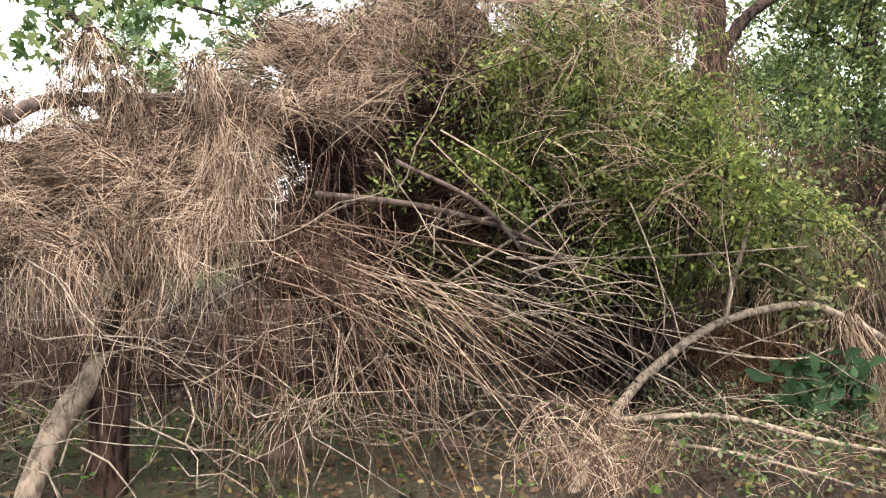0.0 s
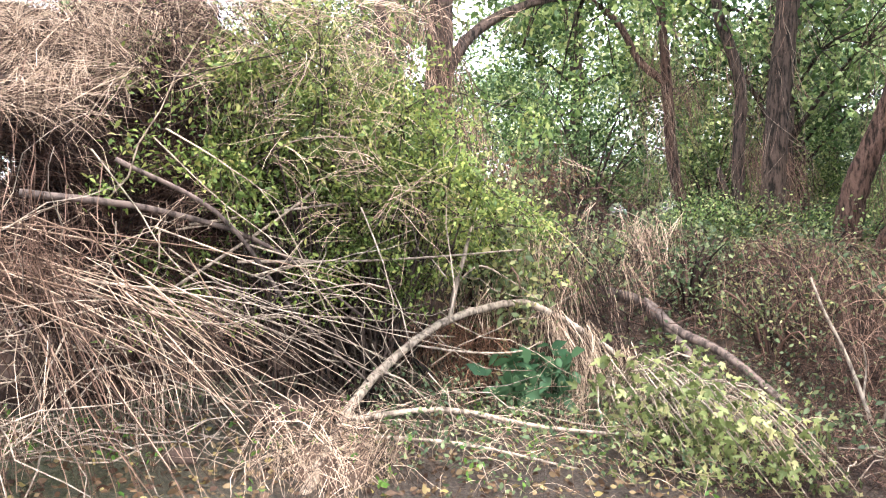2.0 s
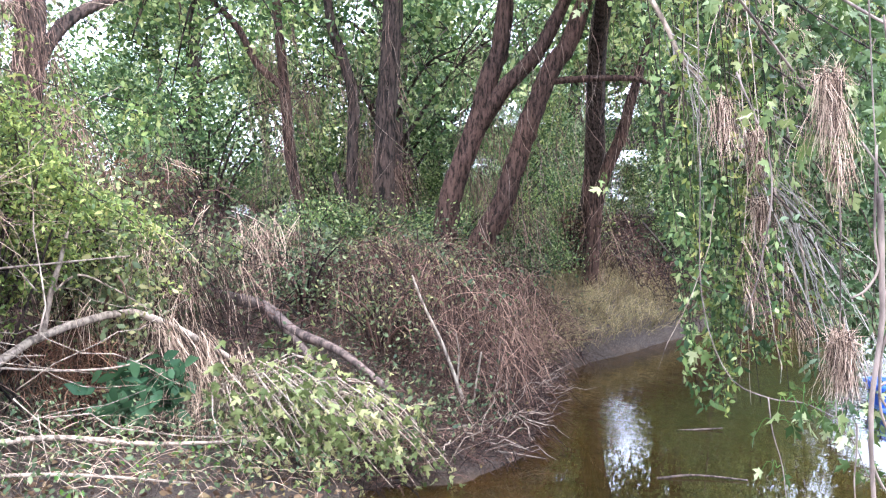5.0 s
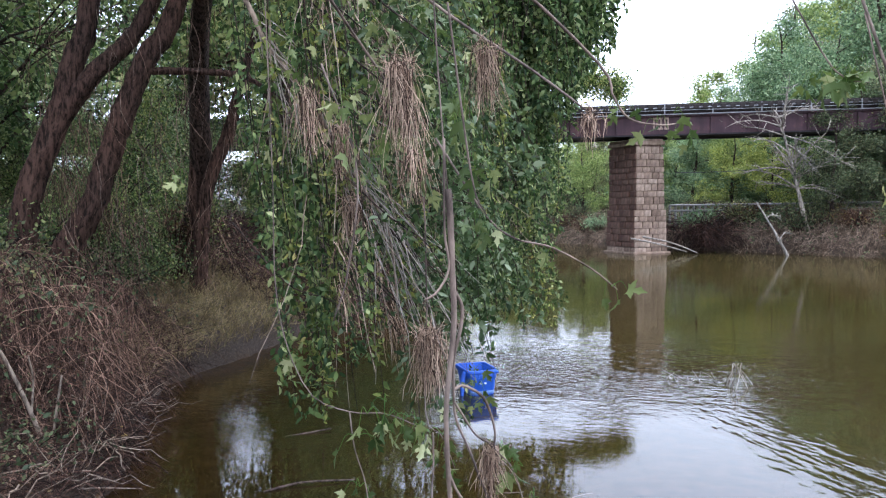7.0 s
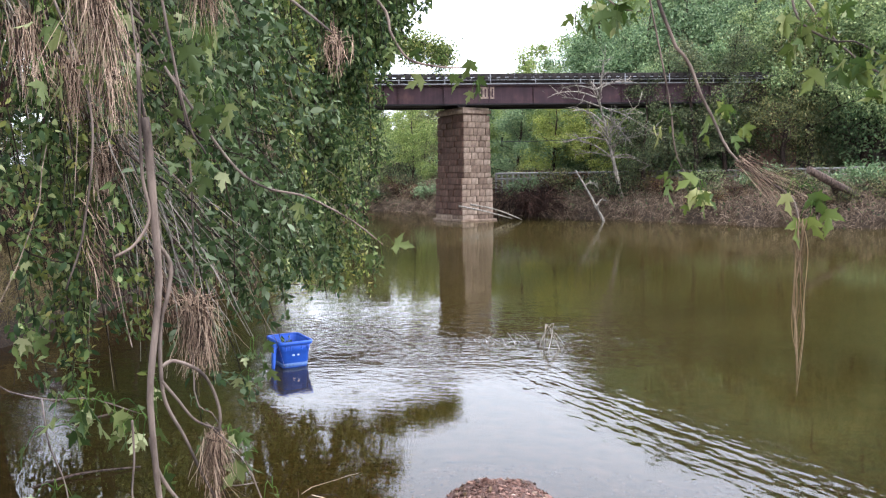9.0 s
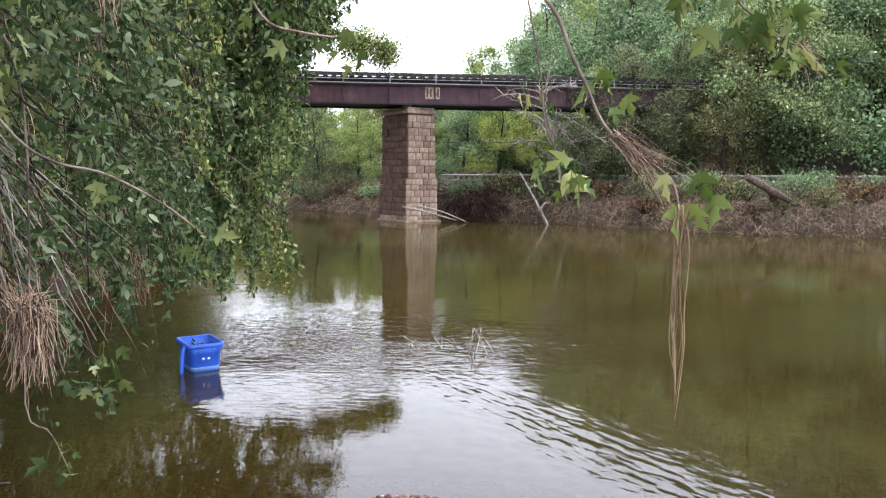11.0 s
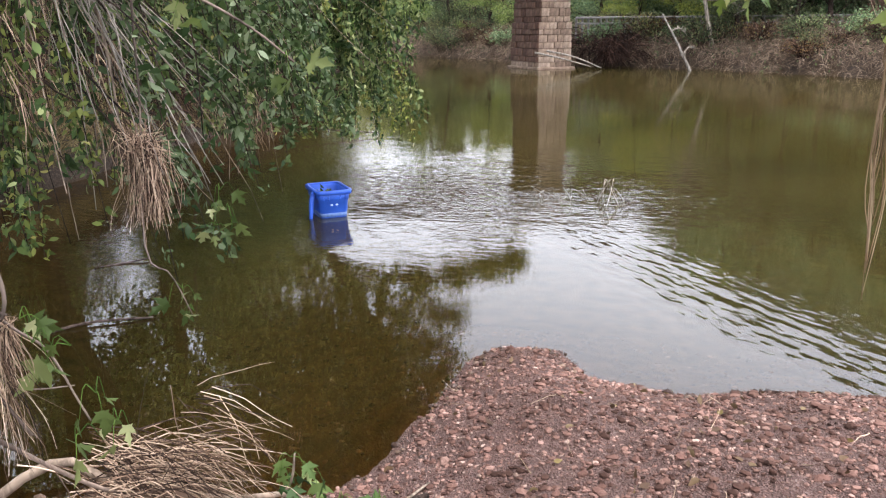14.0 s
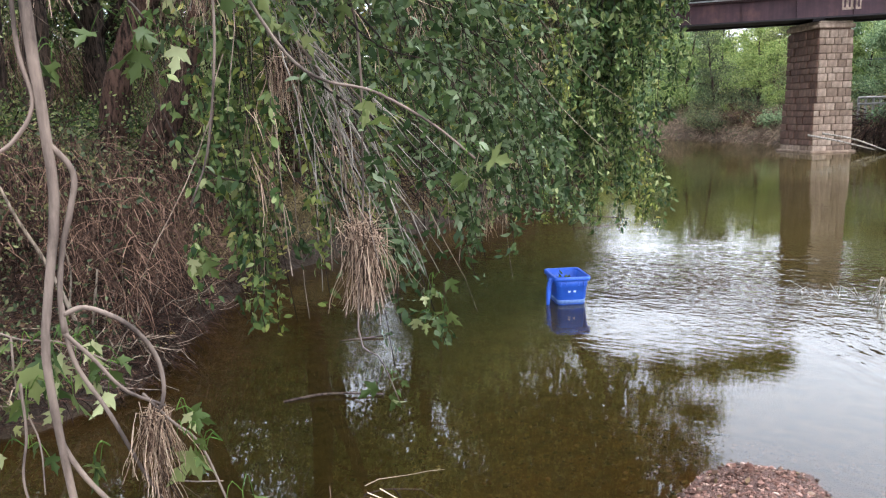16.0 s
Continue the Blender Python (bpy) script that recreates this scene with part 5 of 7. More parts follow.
        e[2] = min(e[2], float(np.interp(e[0], [0.3, 1.1, 1.7, 2.3, 2.8], [4.3, 3.65, 3.0, 2.3, 1.9])))
        if e[0] > 1.7 and e[2] < 2.1:
            e[1] = 7.2
        line = smooth_line([c + rng.normal(0, 0.3, 3), (c + e) / 2 + rng.normal(0, 0.2, 3) + [0, 0, 0.3], e, e + [rng.normal(0, 0.35), -0.3, -0.25]], 9)
        tube(wood, line, [0.012, 0.003], 4)
        spots += list(line[3:])
    for k in range(44):
        c = np.array([0.9, 6.6, 1.0])
        e = np.array([rng.uniform(0.3, 1.5), rng.uniform(5.9, 6.25), rng.uniform(2.3, 3.5)])
        e[2] = min(e[2], float(np.interp(e[0], [0.0, 1.1, 1.7], [3.9, 3.65, 3.0])))
        line = smooth_line([c + rng.normal(0, 0.3, 3), (c + e) / 2 + rng.normal(0, 0.2, 3) + [0, 0, 0.3], e, e + [rng.normal(0, 0.35), -0.2, -0.25]], 9)
        tube(wood, line, [0.01, 0.003], 4)
        spots += list(line[4:])
    spots = np.array(spots)
    n = 1700
    heart = spots[rng.integers(0, len(spots), n)]
    i = rng.integers(0, n, 52000)
    leaves(fol, rng, heart[i] + rng.normal(0, 1, (len(i), 3)) * [0.085, 0.085, 0.055], 0.044, LEAF_SMALL, 0.3, None, 1.0)
    part("stem", wood, M_bark_dark, shrub)
    part("foliage", fol, M_leaf_olive, shrub)
    s = Soup()
    for k in range(56):
        a = np.array([rng.normal(1.0, 0.7), rng.uniform(5.7, 6.3), rng.uniform(2.0, 3.9)])
        bundle(rng, s, a, (rng.normal(0, 1), -0.3, rng.normal(0, 0.3)), rng.integers(8, 20), rng.uniform(0.3, 0.6), 0.0042, 0.05, 0.3, 0.6, 0.45, 5)
    for k in range(85):
        x = rng.uniform(-0.6, 1.5)
        a = np.array([x, rng.uniform(5.45, 6.0), float(np.interp(x, [-0.6, 0.3, 1.0, 1.5], [3.5, 3.75, 3.6, 3.2])) - rng.exponential(0.35)])
        bundle(rng, s, a, (rng.normal(0.2, 1), rng.normal(-0.2, 0.4), rng.normal(-0.1, 0.5)), rng.integers(8, 22), rng.uniform(0.25, 0.6), rng.choice([0.0022, 0.0034]), 0.05, 0.4, rng.uniform(0.3, 1.3), 0.5, 5)
    stuff("caught_straw", s, M_straw, "tan straw caught in the yellow-green shrub", "flood debris")
    s = Soup()
    for pts in [[(0.3, 6.0, 2.0), (1.2, 6.05, 2.12), (2.1, 6.3, 2.18)], [(0.2, 5.9, 1.6), (0.9, 6.0, 2.05), (1.6, 6.2, 2.6), (1.9, 6.3, 2.75)], [(0.6, 6.0, 1.75), (1.6, 6.2, 1.72), (2.9, 6.6, 1.75)]]:
        tube(s, smooth_line(pts, 14), [0.012, 0.006], 5)
    tagged(part("bare_branch", s, M_twig), "thin pale branches arching across the shrub", "branch")

    # dusty bushes hung with straw beyond it
    for k, (x, y, r, h, n) in enumerate([(2.9, 7.6, 0.8, 1.9, 3600), (4.0, 8.6, 0.7, 1.3, 2200), (5.3, 9.4, 0.8, 0.9, 1500), (3.4, 8.0, 0.8, 1.5, 1800), (1.9, 7.9, 0.7, 2.3, 2500)]):
        b = make_shrub(80 + k, "dusty grey-green bush with straw caught in it", M_leaf_dusty, M_straw_dark, r, h, n, 0.07, 14, group="dusty bushes")
        b.location = (x, y, bank_z(x, y))
        q = Soup()
        for _ in range(26):
            a = np.array([x + rng.normal(0, r * 0.5), y - r * 0.5 + rng.normal(0, 0.2), bank_z(x, y) + h * rng.uniform(0.4, 1.0)])
            bundle(rng, q, a, (rng.normal(0, 0.5), -0.2, -0.5), rng.integers(8, 18), rng.uniform(0.3, 0.6), 0.006, 0.05, 0.3, 1.2, 0.3)
        stuff("caught_straw", q, M_straw, "tan straw hanging in a dusty bush", "flood debris")

    # arching broken branch with its straw
    arch = thing("arching_branch", "pale broken branch arching out of a straw mound", "branch", group="")
    for pts, r in [([(0.9, 5.2, 0.35), (1.38, 6.1, 0.72), (1.82, 6.5, 0.98), (2.31, 6.77, 1.19), (2.93, 6.87, 1.29), (3.19, 6.86, 1.21), (3.5, 6.71, 1.02), (4.0, 6.4, 0.6), (4.3, 6.2, 0.2)], [0.042, 0.035, 0.032, 0.03, 0.025, 0.012]),
                   ([(2.31, 6.77, 1.19), (2.37, 6.75, 1.5), (2.43, 6.73, 1.71), (2.5, 6.75, 1.95)], [0.022, 0.02, 0.012]),
                   ([(2.36, 6.75, 1.48), (2.55, 6.7, 1.62), (2.8, 6.68, 1.5), (3.1, 6.7, 1.3)], [0.009, 0.008, 0.004]),
                   ([(1.95, 6.6, 1.02), (2.4, 6.5, 0.95), (2.8, 6.5, 0.93), (3.0, 6.5, 1.0)], [0.009, 0.008, 0.004]),
                   ([(1.3, 5.9, 0.65), (2.0, 5.9, 0.66), (2.7, 5.8, 0.5), (3.4, 5.6, 0.42)], [0.022, 0.018, 0.008]),
                   ([(1.25, 5.7, 0.6), (2.0, 5.5, 0.52), (2.8, 5.4, 0.3)], [0.016, 0.012, 0.006])]:
        part("limb", tube(Soup(), smooth_line(pts, 18), r, 8, 0.05, rng), M_twig, arch)
    s = Soup()
    for k in range(30):
        c = (rng.normal(1.12, 0.24), rng.normal(5.45, 0.25), rng.uniform(0.45, 0.8))
        bundle(rng, s, c, (rng.normal(0, 1.0), rng.normal(-0.5, 0.6), -0.1), 26, 0.4, 0.0042, 0.08, 0.4, 1.2, 0.5, 5)
    lump(s, rng, (1.15, 5.6, 0.34), (0.26, 0.34, 0.2), 3, 0.4, 4)
    tagged(part("straw_mound", s, M_straw), "mound of tan straw at the foot of the arching branch", "straw mound")
    for k, (x, y, z) in enumerate([(3.25, 6.8, 1.15), (3.5, 6.68, 1.0), (3.75, 6.5, 0.85)]):
        straw_clump("straw hanging from the arching branch", (x, y, z), (0.1, -0.3, -0.6), 150, 0.75, 0.006, 0.05, 0.3, 2.0, None, 300 + k)
    s = Soup()
    for k in range(36):
        bundle(rng, s, (rng.normal(2.65, 0.22), rng.normal(7.2, 0.12), rng.uniform(0.55, 1.15)), (rng.normal(0, 0.8), -0.5, rng.normal(-0.5, 0.5)), 12, 0.4, 0.006, 0.08, 0.5, 0.8, 0.5, 5)
    tagged(part("root_ball", s, M_rust), "rust-coloured tangle of exposed roots", "roots")

    b = thing("leafy_plant", "blue-green broad-leaved plant on the bank", "plant", group="")
    st, fo = Soup(), Soup()
    for k in range(12):
        e = np.array([2.97 + rng.normal(0, 0.2), 6.6 + rng.normal(0, 0.1), rng.uniform(0.6, 0.88)])
        tube(st, smooth_line([(2.97, 7.0, 0.1), (e + [2.97, 7.0, 0.5]) / 2, e], 6), [0.006, 0.003], 4)
        leaves(fo, rng, e + rng.normal(0, 0.07, (16, 3)), 0.15, LEAF_OVAL, 0.4)
    part("stem", st, M_twig, b)
    part("foliage", fo, M_bluegreen, b)

    s, g = Soup(), Soup()
    n = 1000
    x, y = rng.uniform(1.5, 4.6, n), rng.uniform(4.9, 7.3, n)
    ok = bank_shore(x, y)[0] > 0.05
    x, y = x[ok], y[ok]
    n = len(x)
    p = np.stack([x, y, bank_height(x, y) + rng.uniform(0, 0.4, n)], -1)
    p[:, 2] -= 0.25 * step01(x, 3.0, 3.8) * (p[:, 2] - bank_height(x, y))
    strands(s, rng, p, np.stack([rng.normal(0.2, 0.8, n), rng.normal(-0.1, 0.6, n), rng.normal(0.4, 0.5, n)], -1), 0.42, 0.0038, 1.4, 0.5, 5)
    stuff("draped_straw", s, M_straw, "pale straw and thin stems matted over the low bank", "flood debris")
    i = rng.integers(0, n, 3000)
    leaves(g, rng, p[i] + rng.normal(0, 0.08, (len(i), 3)) + [0, 0, 0.05], 0.042, LEAF_OVAL, 0.4)
    stuff("bank_weeds", g, M_leaf_dusty, "dusty weeds growing through the matted straw", "weeds")

    # pale drooping shrub by the water
    pale = thing("shrub", "pale yellowing shrub drooping to the cove", "shrub", group="")
    st, fo = Soup(), Soup()
    for k in range(60):
        t = rng.uniform(0, 1)
        a = np.array([3.3 + 0.8 * t, 6.3 - 0.4 * t, 0.4])
        e = np.array([3.4 + 0.95 * t + rng.normal(0, 0.25), 5.65 - 0.45 * t + rng.normal(0, 0.2), 0.85 - 0.7 * t + rng.uniform(-0.3, 0.25)])
        line = smooth_line([a, (a + e) / 2 + [0, 0, 0.3], e, e + [0.15, -0.15, -0.25]], 8)
        tube(st, line, [0.008, 0.003], 4)
        n = 15
        leaves(fo, rng, line[rng.integers(3, 8, n)] + rng.normal(0, 0.09, (n, 3)), 0.08, LEAF_MAPLE, 0.7)
    part("stem", st, M_twig, pale)
    part("foliage", fo, M_yellowing, pale)
    for x, y, r in [(0.95, 6.7, 0.17), (1.3, 6.9, 0.13), (-0.9, 5.6, 0.1), (0.2, 6.1, 0.09)]:
        tagged(part("boulder", lump(Soup(), rng, (x, y, bank_z(x, y) + r * 0.35), (r * 1.3, r, r * 0.75), 3, 0.25), M_soil), "mud-stained boulder in the hollow", "boulder", "hollow boulders")
    s = Soup()
    n = 170
    x, y = rng.uniform(-3.4, 3.6, n), rng.uniform(4.6, 7.0, n)
    c = np.stack([x, y, bank_height(x, y) + rng.uniform(0.02, 0.25, n)], -1)
    leaves(s, rng, np.repeat(c, 5, 0) + rng.normal(0, 0.03, (5 * n, 3)), 0.045, LEAF_OVAL)
    s2 = Soup()
    n = 9000
    x, y = rng.uniform(-4.2, 7.0, n), rng.uniform(3.6, 7.4, n)
    ok = bank_shore(x, y)[0] > 0.05
    x, y = x[ok], y[ok]
    leaves(s2, rng, np.stack([x, y, bank_height(x, y) + 0.012], -1), 0.06, LEAF_OVAL, 0.0, np.stack([rng.normal(0, 1, len(x)), rng.normal(0, 1, len(x)), rng.normal(0, 0.15, len(x))], -1) * 3)
    stuff("leaf_litter", s2, M_leaf_dry, "brown leaf litter on the bank floor", "leaf litter")
    stuff("green_sprouts", s, M_fresh, "small fresh green sprouts on the bank floor", "sprouts")


before = set(bpy.data.objects)
thicket()
for ob in set(bpy.data.objects) - before:
    if ob.parent is None:
        ob.matrix_basis = THICKET @ ob.matrix_basis


# ---- brush on the left bank ----
def left_bank():
    rng = np.random.default_rng(91)
    log = thing("fallen_log", "dark grey-brown forked log lying down the bank to the water", "log", group="")
    part("trunk", tube(Soup(), smooth_line([(3.7, 9.0, 1.5), (4.25, 8.37, 1.26), (4.55, 7.9, 1.17), (4.7, 7.62, 1.11), (4.79, 7.13, 0.88), (4.95, 6.57, 0.74), (5.08, 6.01, 0.47), (5.16, 5.46, 0.2), (5.2, 5.1, -0.1)], 30), [0.075, 0.07, 0.066, 0.062, 0.055, 0.04, 0.034, 0.028, 0.02], 10, 0.08, rng), M_log, log)
    part("limb", tube(Soup(), smooth_line([(4.74, 7.4, 1.0), (4.79, 6.98, 0.75), (4.79, 6.8, 0.6), (4.75, 6.55, 0.35), (4.7, 6.3, 0.1)], 12), [0.05, 0.045, 0.035], 8, 0.08, rng), M_log, log)

    def place(n, x0, x1, inner, outer):
        x = rng.uniform(x0, x1, n * 6)
        y = rng.uniform(4.3, 15, n * 6)
        d, far = shore_distance(x, y)
        ok = (d > inner) & (d < outer) & (far < 0.5) & (y + 0.25 * x > 5.2)
        return x[ok][:n], y[ok][:n]

    s = Soup()
    x, y = place(6500, 4.2, 9.2, 0.02, 3.2)
    log_x = np.interp(y, [5.1, 5.5, 6.6, 7.6, 8.4, 9.0], [5.2, 5.16, 4.95, 4.7, 4.25, 3.7])
    keep = ((x + y - 6.4 > 5.4) | (x > 5.6) | (rng.uniform(0, 1, len(x)) < 0.25)) & (np.abs(x - log_x) > 0.5)
    x, y = x[keep], y[keep]
    h = 0.6 * rng.uniform(0, 1.0, len(x)) ** 1.6 * (0.6 + 0.4 * waves(x, y, 2.5, 44)) * (0.12 + 0.88 * step01(x, 5.2, 6.6)) * (0.3 + 0.7 * step01(shore_distance(x, y)[0], 0.1, 1.2))
    strands(s, rng, np.stack([x, y, ground_height(x, y) + h], -1), np.stack([rng.normal(0, 0.6, len(x)), rng.normal(-0.2, 0.6, len(x)), rng.normal(0.5, 0.6, len(x))], -1), 0.6, 0.0075, 1.5, 0.4)
    x, y = place(5200, 3.9, 7.4, -0.05, 1.6)
    strands(s, rng, np.stack([x, y, ground_height(x, y) + rng.uniform(0, 0.14, len(x))], -1), np.stack([rng.normal(0, 0.7, len(x)), rng.normal(-0.3, 0.6, len(x)), rng.normal(0.3, 0.4, len(x))], -1), 0.3, 0.005, 1.2, 0.5)
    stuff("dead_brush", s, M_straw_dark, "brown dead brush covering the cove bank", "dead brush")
    s, g = Soup(), Soup()
    x, y = rng.uniform(3.6, 6.0, 4200), rng.uniform(4.8, 8.8, 4200)
    ok = shore_distance(x, y)[0] > 0.02
    x, y = x[ok], y[ok]
    p = np.stack([x, y, ground_height(x, y) + rng.uniform(0, 0.12, len(x))], -1)
    strands(s, rng, p, np.stack([rng.normal(0.1, 0.8, len(x)), rng.normal(-0.2, 0.7, len(x)), rng.normal(0.35, 0.35, len(x))], -1), 0.3, 0.0045, 1.0, 0.5, 5)
    stuff("dead_brush", s, M_straw_red, "short tangled dead stems round the fallen log", "dead brush")
    i = rng.integers(0, len(p), 2600)
    leaves(g, rng, p[i] + rng.normal(0, 0.05, (len(i), 3)) + [0, 0, 0.08], 0.045, LEAF_OVAL, 0.3, None, 1.0)
    stuff("bank_weeds", g, M_leaf_dusty, "small weeds growing round the fallen log", "weeds")
    foot = make_shrub(99, "dark green leafy bush at the foot of the bank trees", M_leaf, M_bark_dark, 0.8, 1.2, 4200, 0.055, 30, LEAF_OVAL, group="bushes under the bank trees")
    for k, (x, y, size) in enumerate([(8.4, 8.9, 0.9), (7.2, 9.6, 0.8), (9.2, 8.5, 0.75), (6.4, 9.7, 0.8), (8.0, 9.4, 0.7), (9.8, 8.6, 0.7), (7.7, 8.7, 0.55), (10.4, 8.9, 0.8)]):
        m = plant(None, x, y, 40.0 * k, size)
        set_first(foot, m) if k == 0 else again(foot, m)
    # dead vines and straw wound round the bank trees
    s, grey = Soup(), Soup()
    for x, y, lean_x, lean_y in [(7.6, 9.6, 0.04, 0.0), (7.5, 10.0, 0.0, 0.03), (8.0, 8.55, 0.2, -0.17), (8.25, 8.25, 0.27, -0.27), (7.15, 10.75, -0.08, 0.05), (11.0, 8.4, 0.08, -0.1), (6.2, 10.2, 0.0, 0.0), (8.9, 8.9, 0.0, 0.0)]:
        for soup, n, ln, wd in ((s, 170, 0.75, 0.006), (grey, 26, 1.1, 0.006)):
            h = rng.uniform(1.0, 5.0, n)
            root = np.stack([x + lean_x * h + rng.normal(0, 0.2, n), y + lean_y * h - 0.1 + rng.normal(0, 0.17, n), h], -1)
            strands(soup, rng, root, np.stack([rng.normal(0, 0.35, n), rng.normal(-0.1, 0.3, n), np.full(n, -0.8)], -1), ln, wd, 0.6, 0.4, 6)
    stuff("dead_vines", s, M_straw_red, "reddish dead vines and straw hung round the bank trees", "vines")
    stuff("dead_vines", grey, M_twig, "thin grey vines hanging among the bank trees", "vines")
    # roots and dead vines hanging down the bank below the trees
    s = Soup()
    n = 4200
    x = rng.uniform(5.6, 9.2, n)
    y = np.interp(x, [5.6, 7.0, 9.2], [7.6, 8.2, 8.6]) + rng.normal(0, 0.55, n)
    z = ground_height(x, y) + rng.uniform(0.1, 1.1, n) * (0.55 + 0.45 * waves(x, y, 2.0, 45))
    strands(s, rng, np.stack([x, y, z], -1), np.stack([rng.normal(0, 0.35, n), rng.normal(-0.35, 0.3, n), rng.normal(-0.5, 0.4, n)], -1), 0.5, 0.007, 1.2, 0.45, 5)
    stuff("dead_brush", s, M_straw_dark, "red-brown roots and dead vines hanging down the bank", "dead brush")
    s = Soup()
    x, y = place(3000, 4.5, 9.0, 0.02, 2.2)
    keep = (x + y - 6.4 > 5.6) | (x > 5.6)
    x, y = x[keep], y[keep]
    strands(s, rng, np.stack([x, y, ground_height(x, y) + rng.uniform(0.1, 0.9, len(x))], -1), np.stack([rng.normal(0, 0.4, len(x)), rng.normal(-0.3, 0.4, len(x)), rng.normal(-0.3, 0.5, len(x))], -1), 0.55, 0.006, 1.3, 0.3)
    stuff("draped_straw", s, M_straw_red, "faded straw draped down the cove bank", "flood debris")
    s = Soup()
    x, y = place(12000, 7.6, 15.0, 0.1, 3.0)
    strands(s, rng, np.stack([x, y, ground_height(x, y)], -1), np.stack([rng.normal(0, 0.35, len(x)), rng.normal(-0.15, 0.35, len(x)), np.full(len(x), 1.0)], -1), 0.32, 0.007, 1.0, 0.25, 3)
    stuff("dry_grass", s, M_grass, "tall dry grass on the sloping bank", "grass")
    s = Soup()
    x, y = place(11000, 4.0, 34.0, 2.2, 8.0)
    strands(s, rng, np.stack([x, y, ground_height(x, y) + rng.uniform(0, 0.5, len(x))], -1), np.stack([rng.normal(0, 0.7, len(x)), rng.normal(0, 0.7, len(x)), rng.normal(0.5, 0.5, len(x))], -1), 0.7, 0.012, 1.2, 0.4)
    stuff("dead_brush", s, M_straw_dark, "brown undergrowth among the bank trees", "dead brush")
    s = Soup()
    x, y = place(9000, 12.0, 34.0, 0.02, 2.6)
    strands(s, rng, np.stack([x, y, ground_height(x, y) + rng.uniform(0, 0.6, len(x))], -1), np.stack([rng.normal(0, 0.6, len(x)), rng.normal(-0.4, 0.5, len(x)), rng.normal(0.1, 0.6, len(x))], -1), 0.7, 0.014, 1.6, 0.4)
    stuff("dead_brush", s, M_straw_dark, "brown brush trailing into the water along the bank", "dead brush")
    s = Soup()
    for k in range(70):
        x, y = rng.uniform(4.6, 7.2), 0
        y = float(np.interp(x, [4.6, 5.5, 6.4, 7.2], [4.6, 4.55, 5.35, 5.9])) + rng.uniform(0.0, 0.3)
        a = np.array([x, y, rng.uniform(0.05, 0.3)])
        w = np.array([rng.normal(0.25, 0.8), rng.normal(-0.4, 0.6), rng.normal(0.25, 0.45)])
        tube(s, a + np.cumsum(np.vstack([[0, 0, 0], unit(w) * 0.1 + rng.normal(0, 0.04, (5, 3))]), 0), [rng.uniform(0.003, 0.008), 0.0015], 5)
    stuff("bare_twig_tangle", s, M_twig, "bare twigs reaching over the cove's edge", "twigs")
    for pts, r in [([(5.67, 5.36, -0.05), (5.64, 5.39, 0.12), (5.57, 5.45, 0.45), (5.45, 5.55, 0.88), (5.32, 5.65, 1.23), (5.25, 5.72, 1.5)], [0.022, 0.018, 0.014, 0.008]), ([(5.64, 5.39, 0.05), (5.69, 5.35, 0.45), (5.73, 5.31, 0.78)], [0.015, 0.008]), ([(5.56, 5.46, 0.5), (5.62, 5.5, 0.75), (5.6, 5.52, 0.95)], [0.01, 0.005])]:
        tagged(part("bare_sapling", tube(Soup(), smooth_line(pts, 12), r, 7, 0.06, rng), M_twig), "bare pale sapling stem at the cove's edge", "sapling", "bare saplings")
    g = Soup()
    x, y = place(3000, 4.4, 9.8, 0.3, 4.0)
    leaves(g, rng, np.stack([x, y, ground_height(x, y) + rng.uniform(0.1, 1.0, len(x)) * (0.3 + 0.7 * step01(x, 5.0, 6.5))], -1), 0.06, LEAF_OVAL, 0.5)
    stuff("bank_weeds", g, M_leaf_dusty, "green weeds growing through the brush on the cove bank", "weeds")
    for k, (x, y, size) in enumerate([(9.9, 9.3, 0.45), (11.4, 9.2, 0.4), (15.2, 9.0, 0.55), (16.0, 9.0, 0.8), (16.6, 9.4, 1.1), (18.2, 10.0, 1.0), (20, 10.8, 1.15), (22.5, 11.6, 1.1), (25, 12.2, 1.2), (28, 13.2, 1.2), (31, 14.2, 1.2), (11.6, 10.9, 0.7), (10.5, 10.8, 0.4)]):
        if k == 0:
            thick = make_shrub(98, "tall dense dark green bush overhanging the bank", M_leaf, M_bark_dark, 1.5, 3.4, 9000, 0.075, 40, LEAF_SIMPLE, group="overhanging bank bushes")
            set_first(thick, plant(None, x, y, 0, size))
        else:
            again(thick, plant(None, x, y, rng.uniform(0, 360), size))
    kinds = [make_shrub(95, "green understory bush in the bank wood", M_leaf, M_bark_dark, 1.2, 2.2, 5000, 0.08, group="understory bushes"),
             make_shrub(96, "brown half-dead bush in the bank wood", M_leaf_dry, M_straw_dark, 1.0, 1.5, 1300, 0.09, group="understory bushes"),
             make_shrub(97, "grey-green bush on the cove bank", M_leaf_dusty, M_straw_dark, 0.7, 0.8, 700, 0.05, 16, group="understory bushes")]
    used = set()
    spots = [(rng.uniform(0, 30), rng.uniform(9.5, 30), rng.choice([0, 0, 0, 1])) for _ in range(80)]
    spots += [(x, y, 2) for x, y in [(6.5, 7.4), (7.2, 8.1), (5.6, 6.7), (8.0, 8.2), (6.2, 8.8), (9.0, 8.4), (7.0, 9.6), (9.6, 8.6), (5.2, 7.6), (13.5, 8.9), (15, 9.2)]]
    spots += [(x, y, 1) for x, y in [(14.4, 8.6), (16.5, 9.0), (18.5, 9.9), (20.5, 10.6), (23, 11.4), (26, 12.3), (11.2, 9.0), (29, 13.2)]]
    for x, y, k in spots:
        d = shore_distance(np.array([x]), np.array([y]))[0].item()
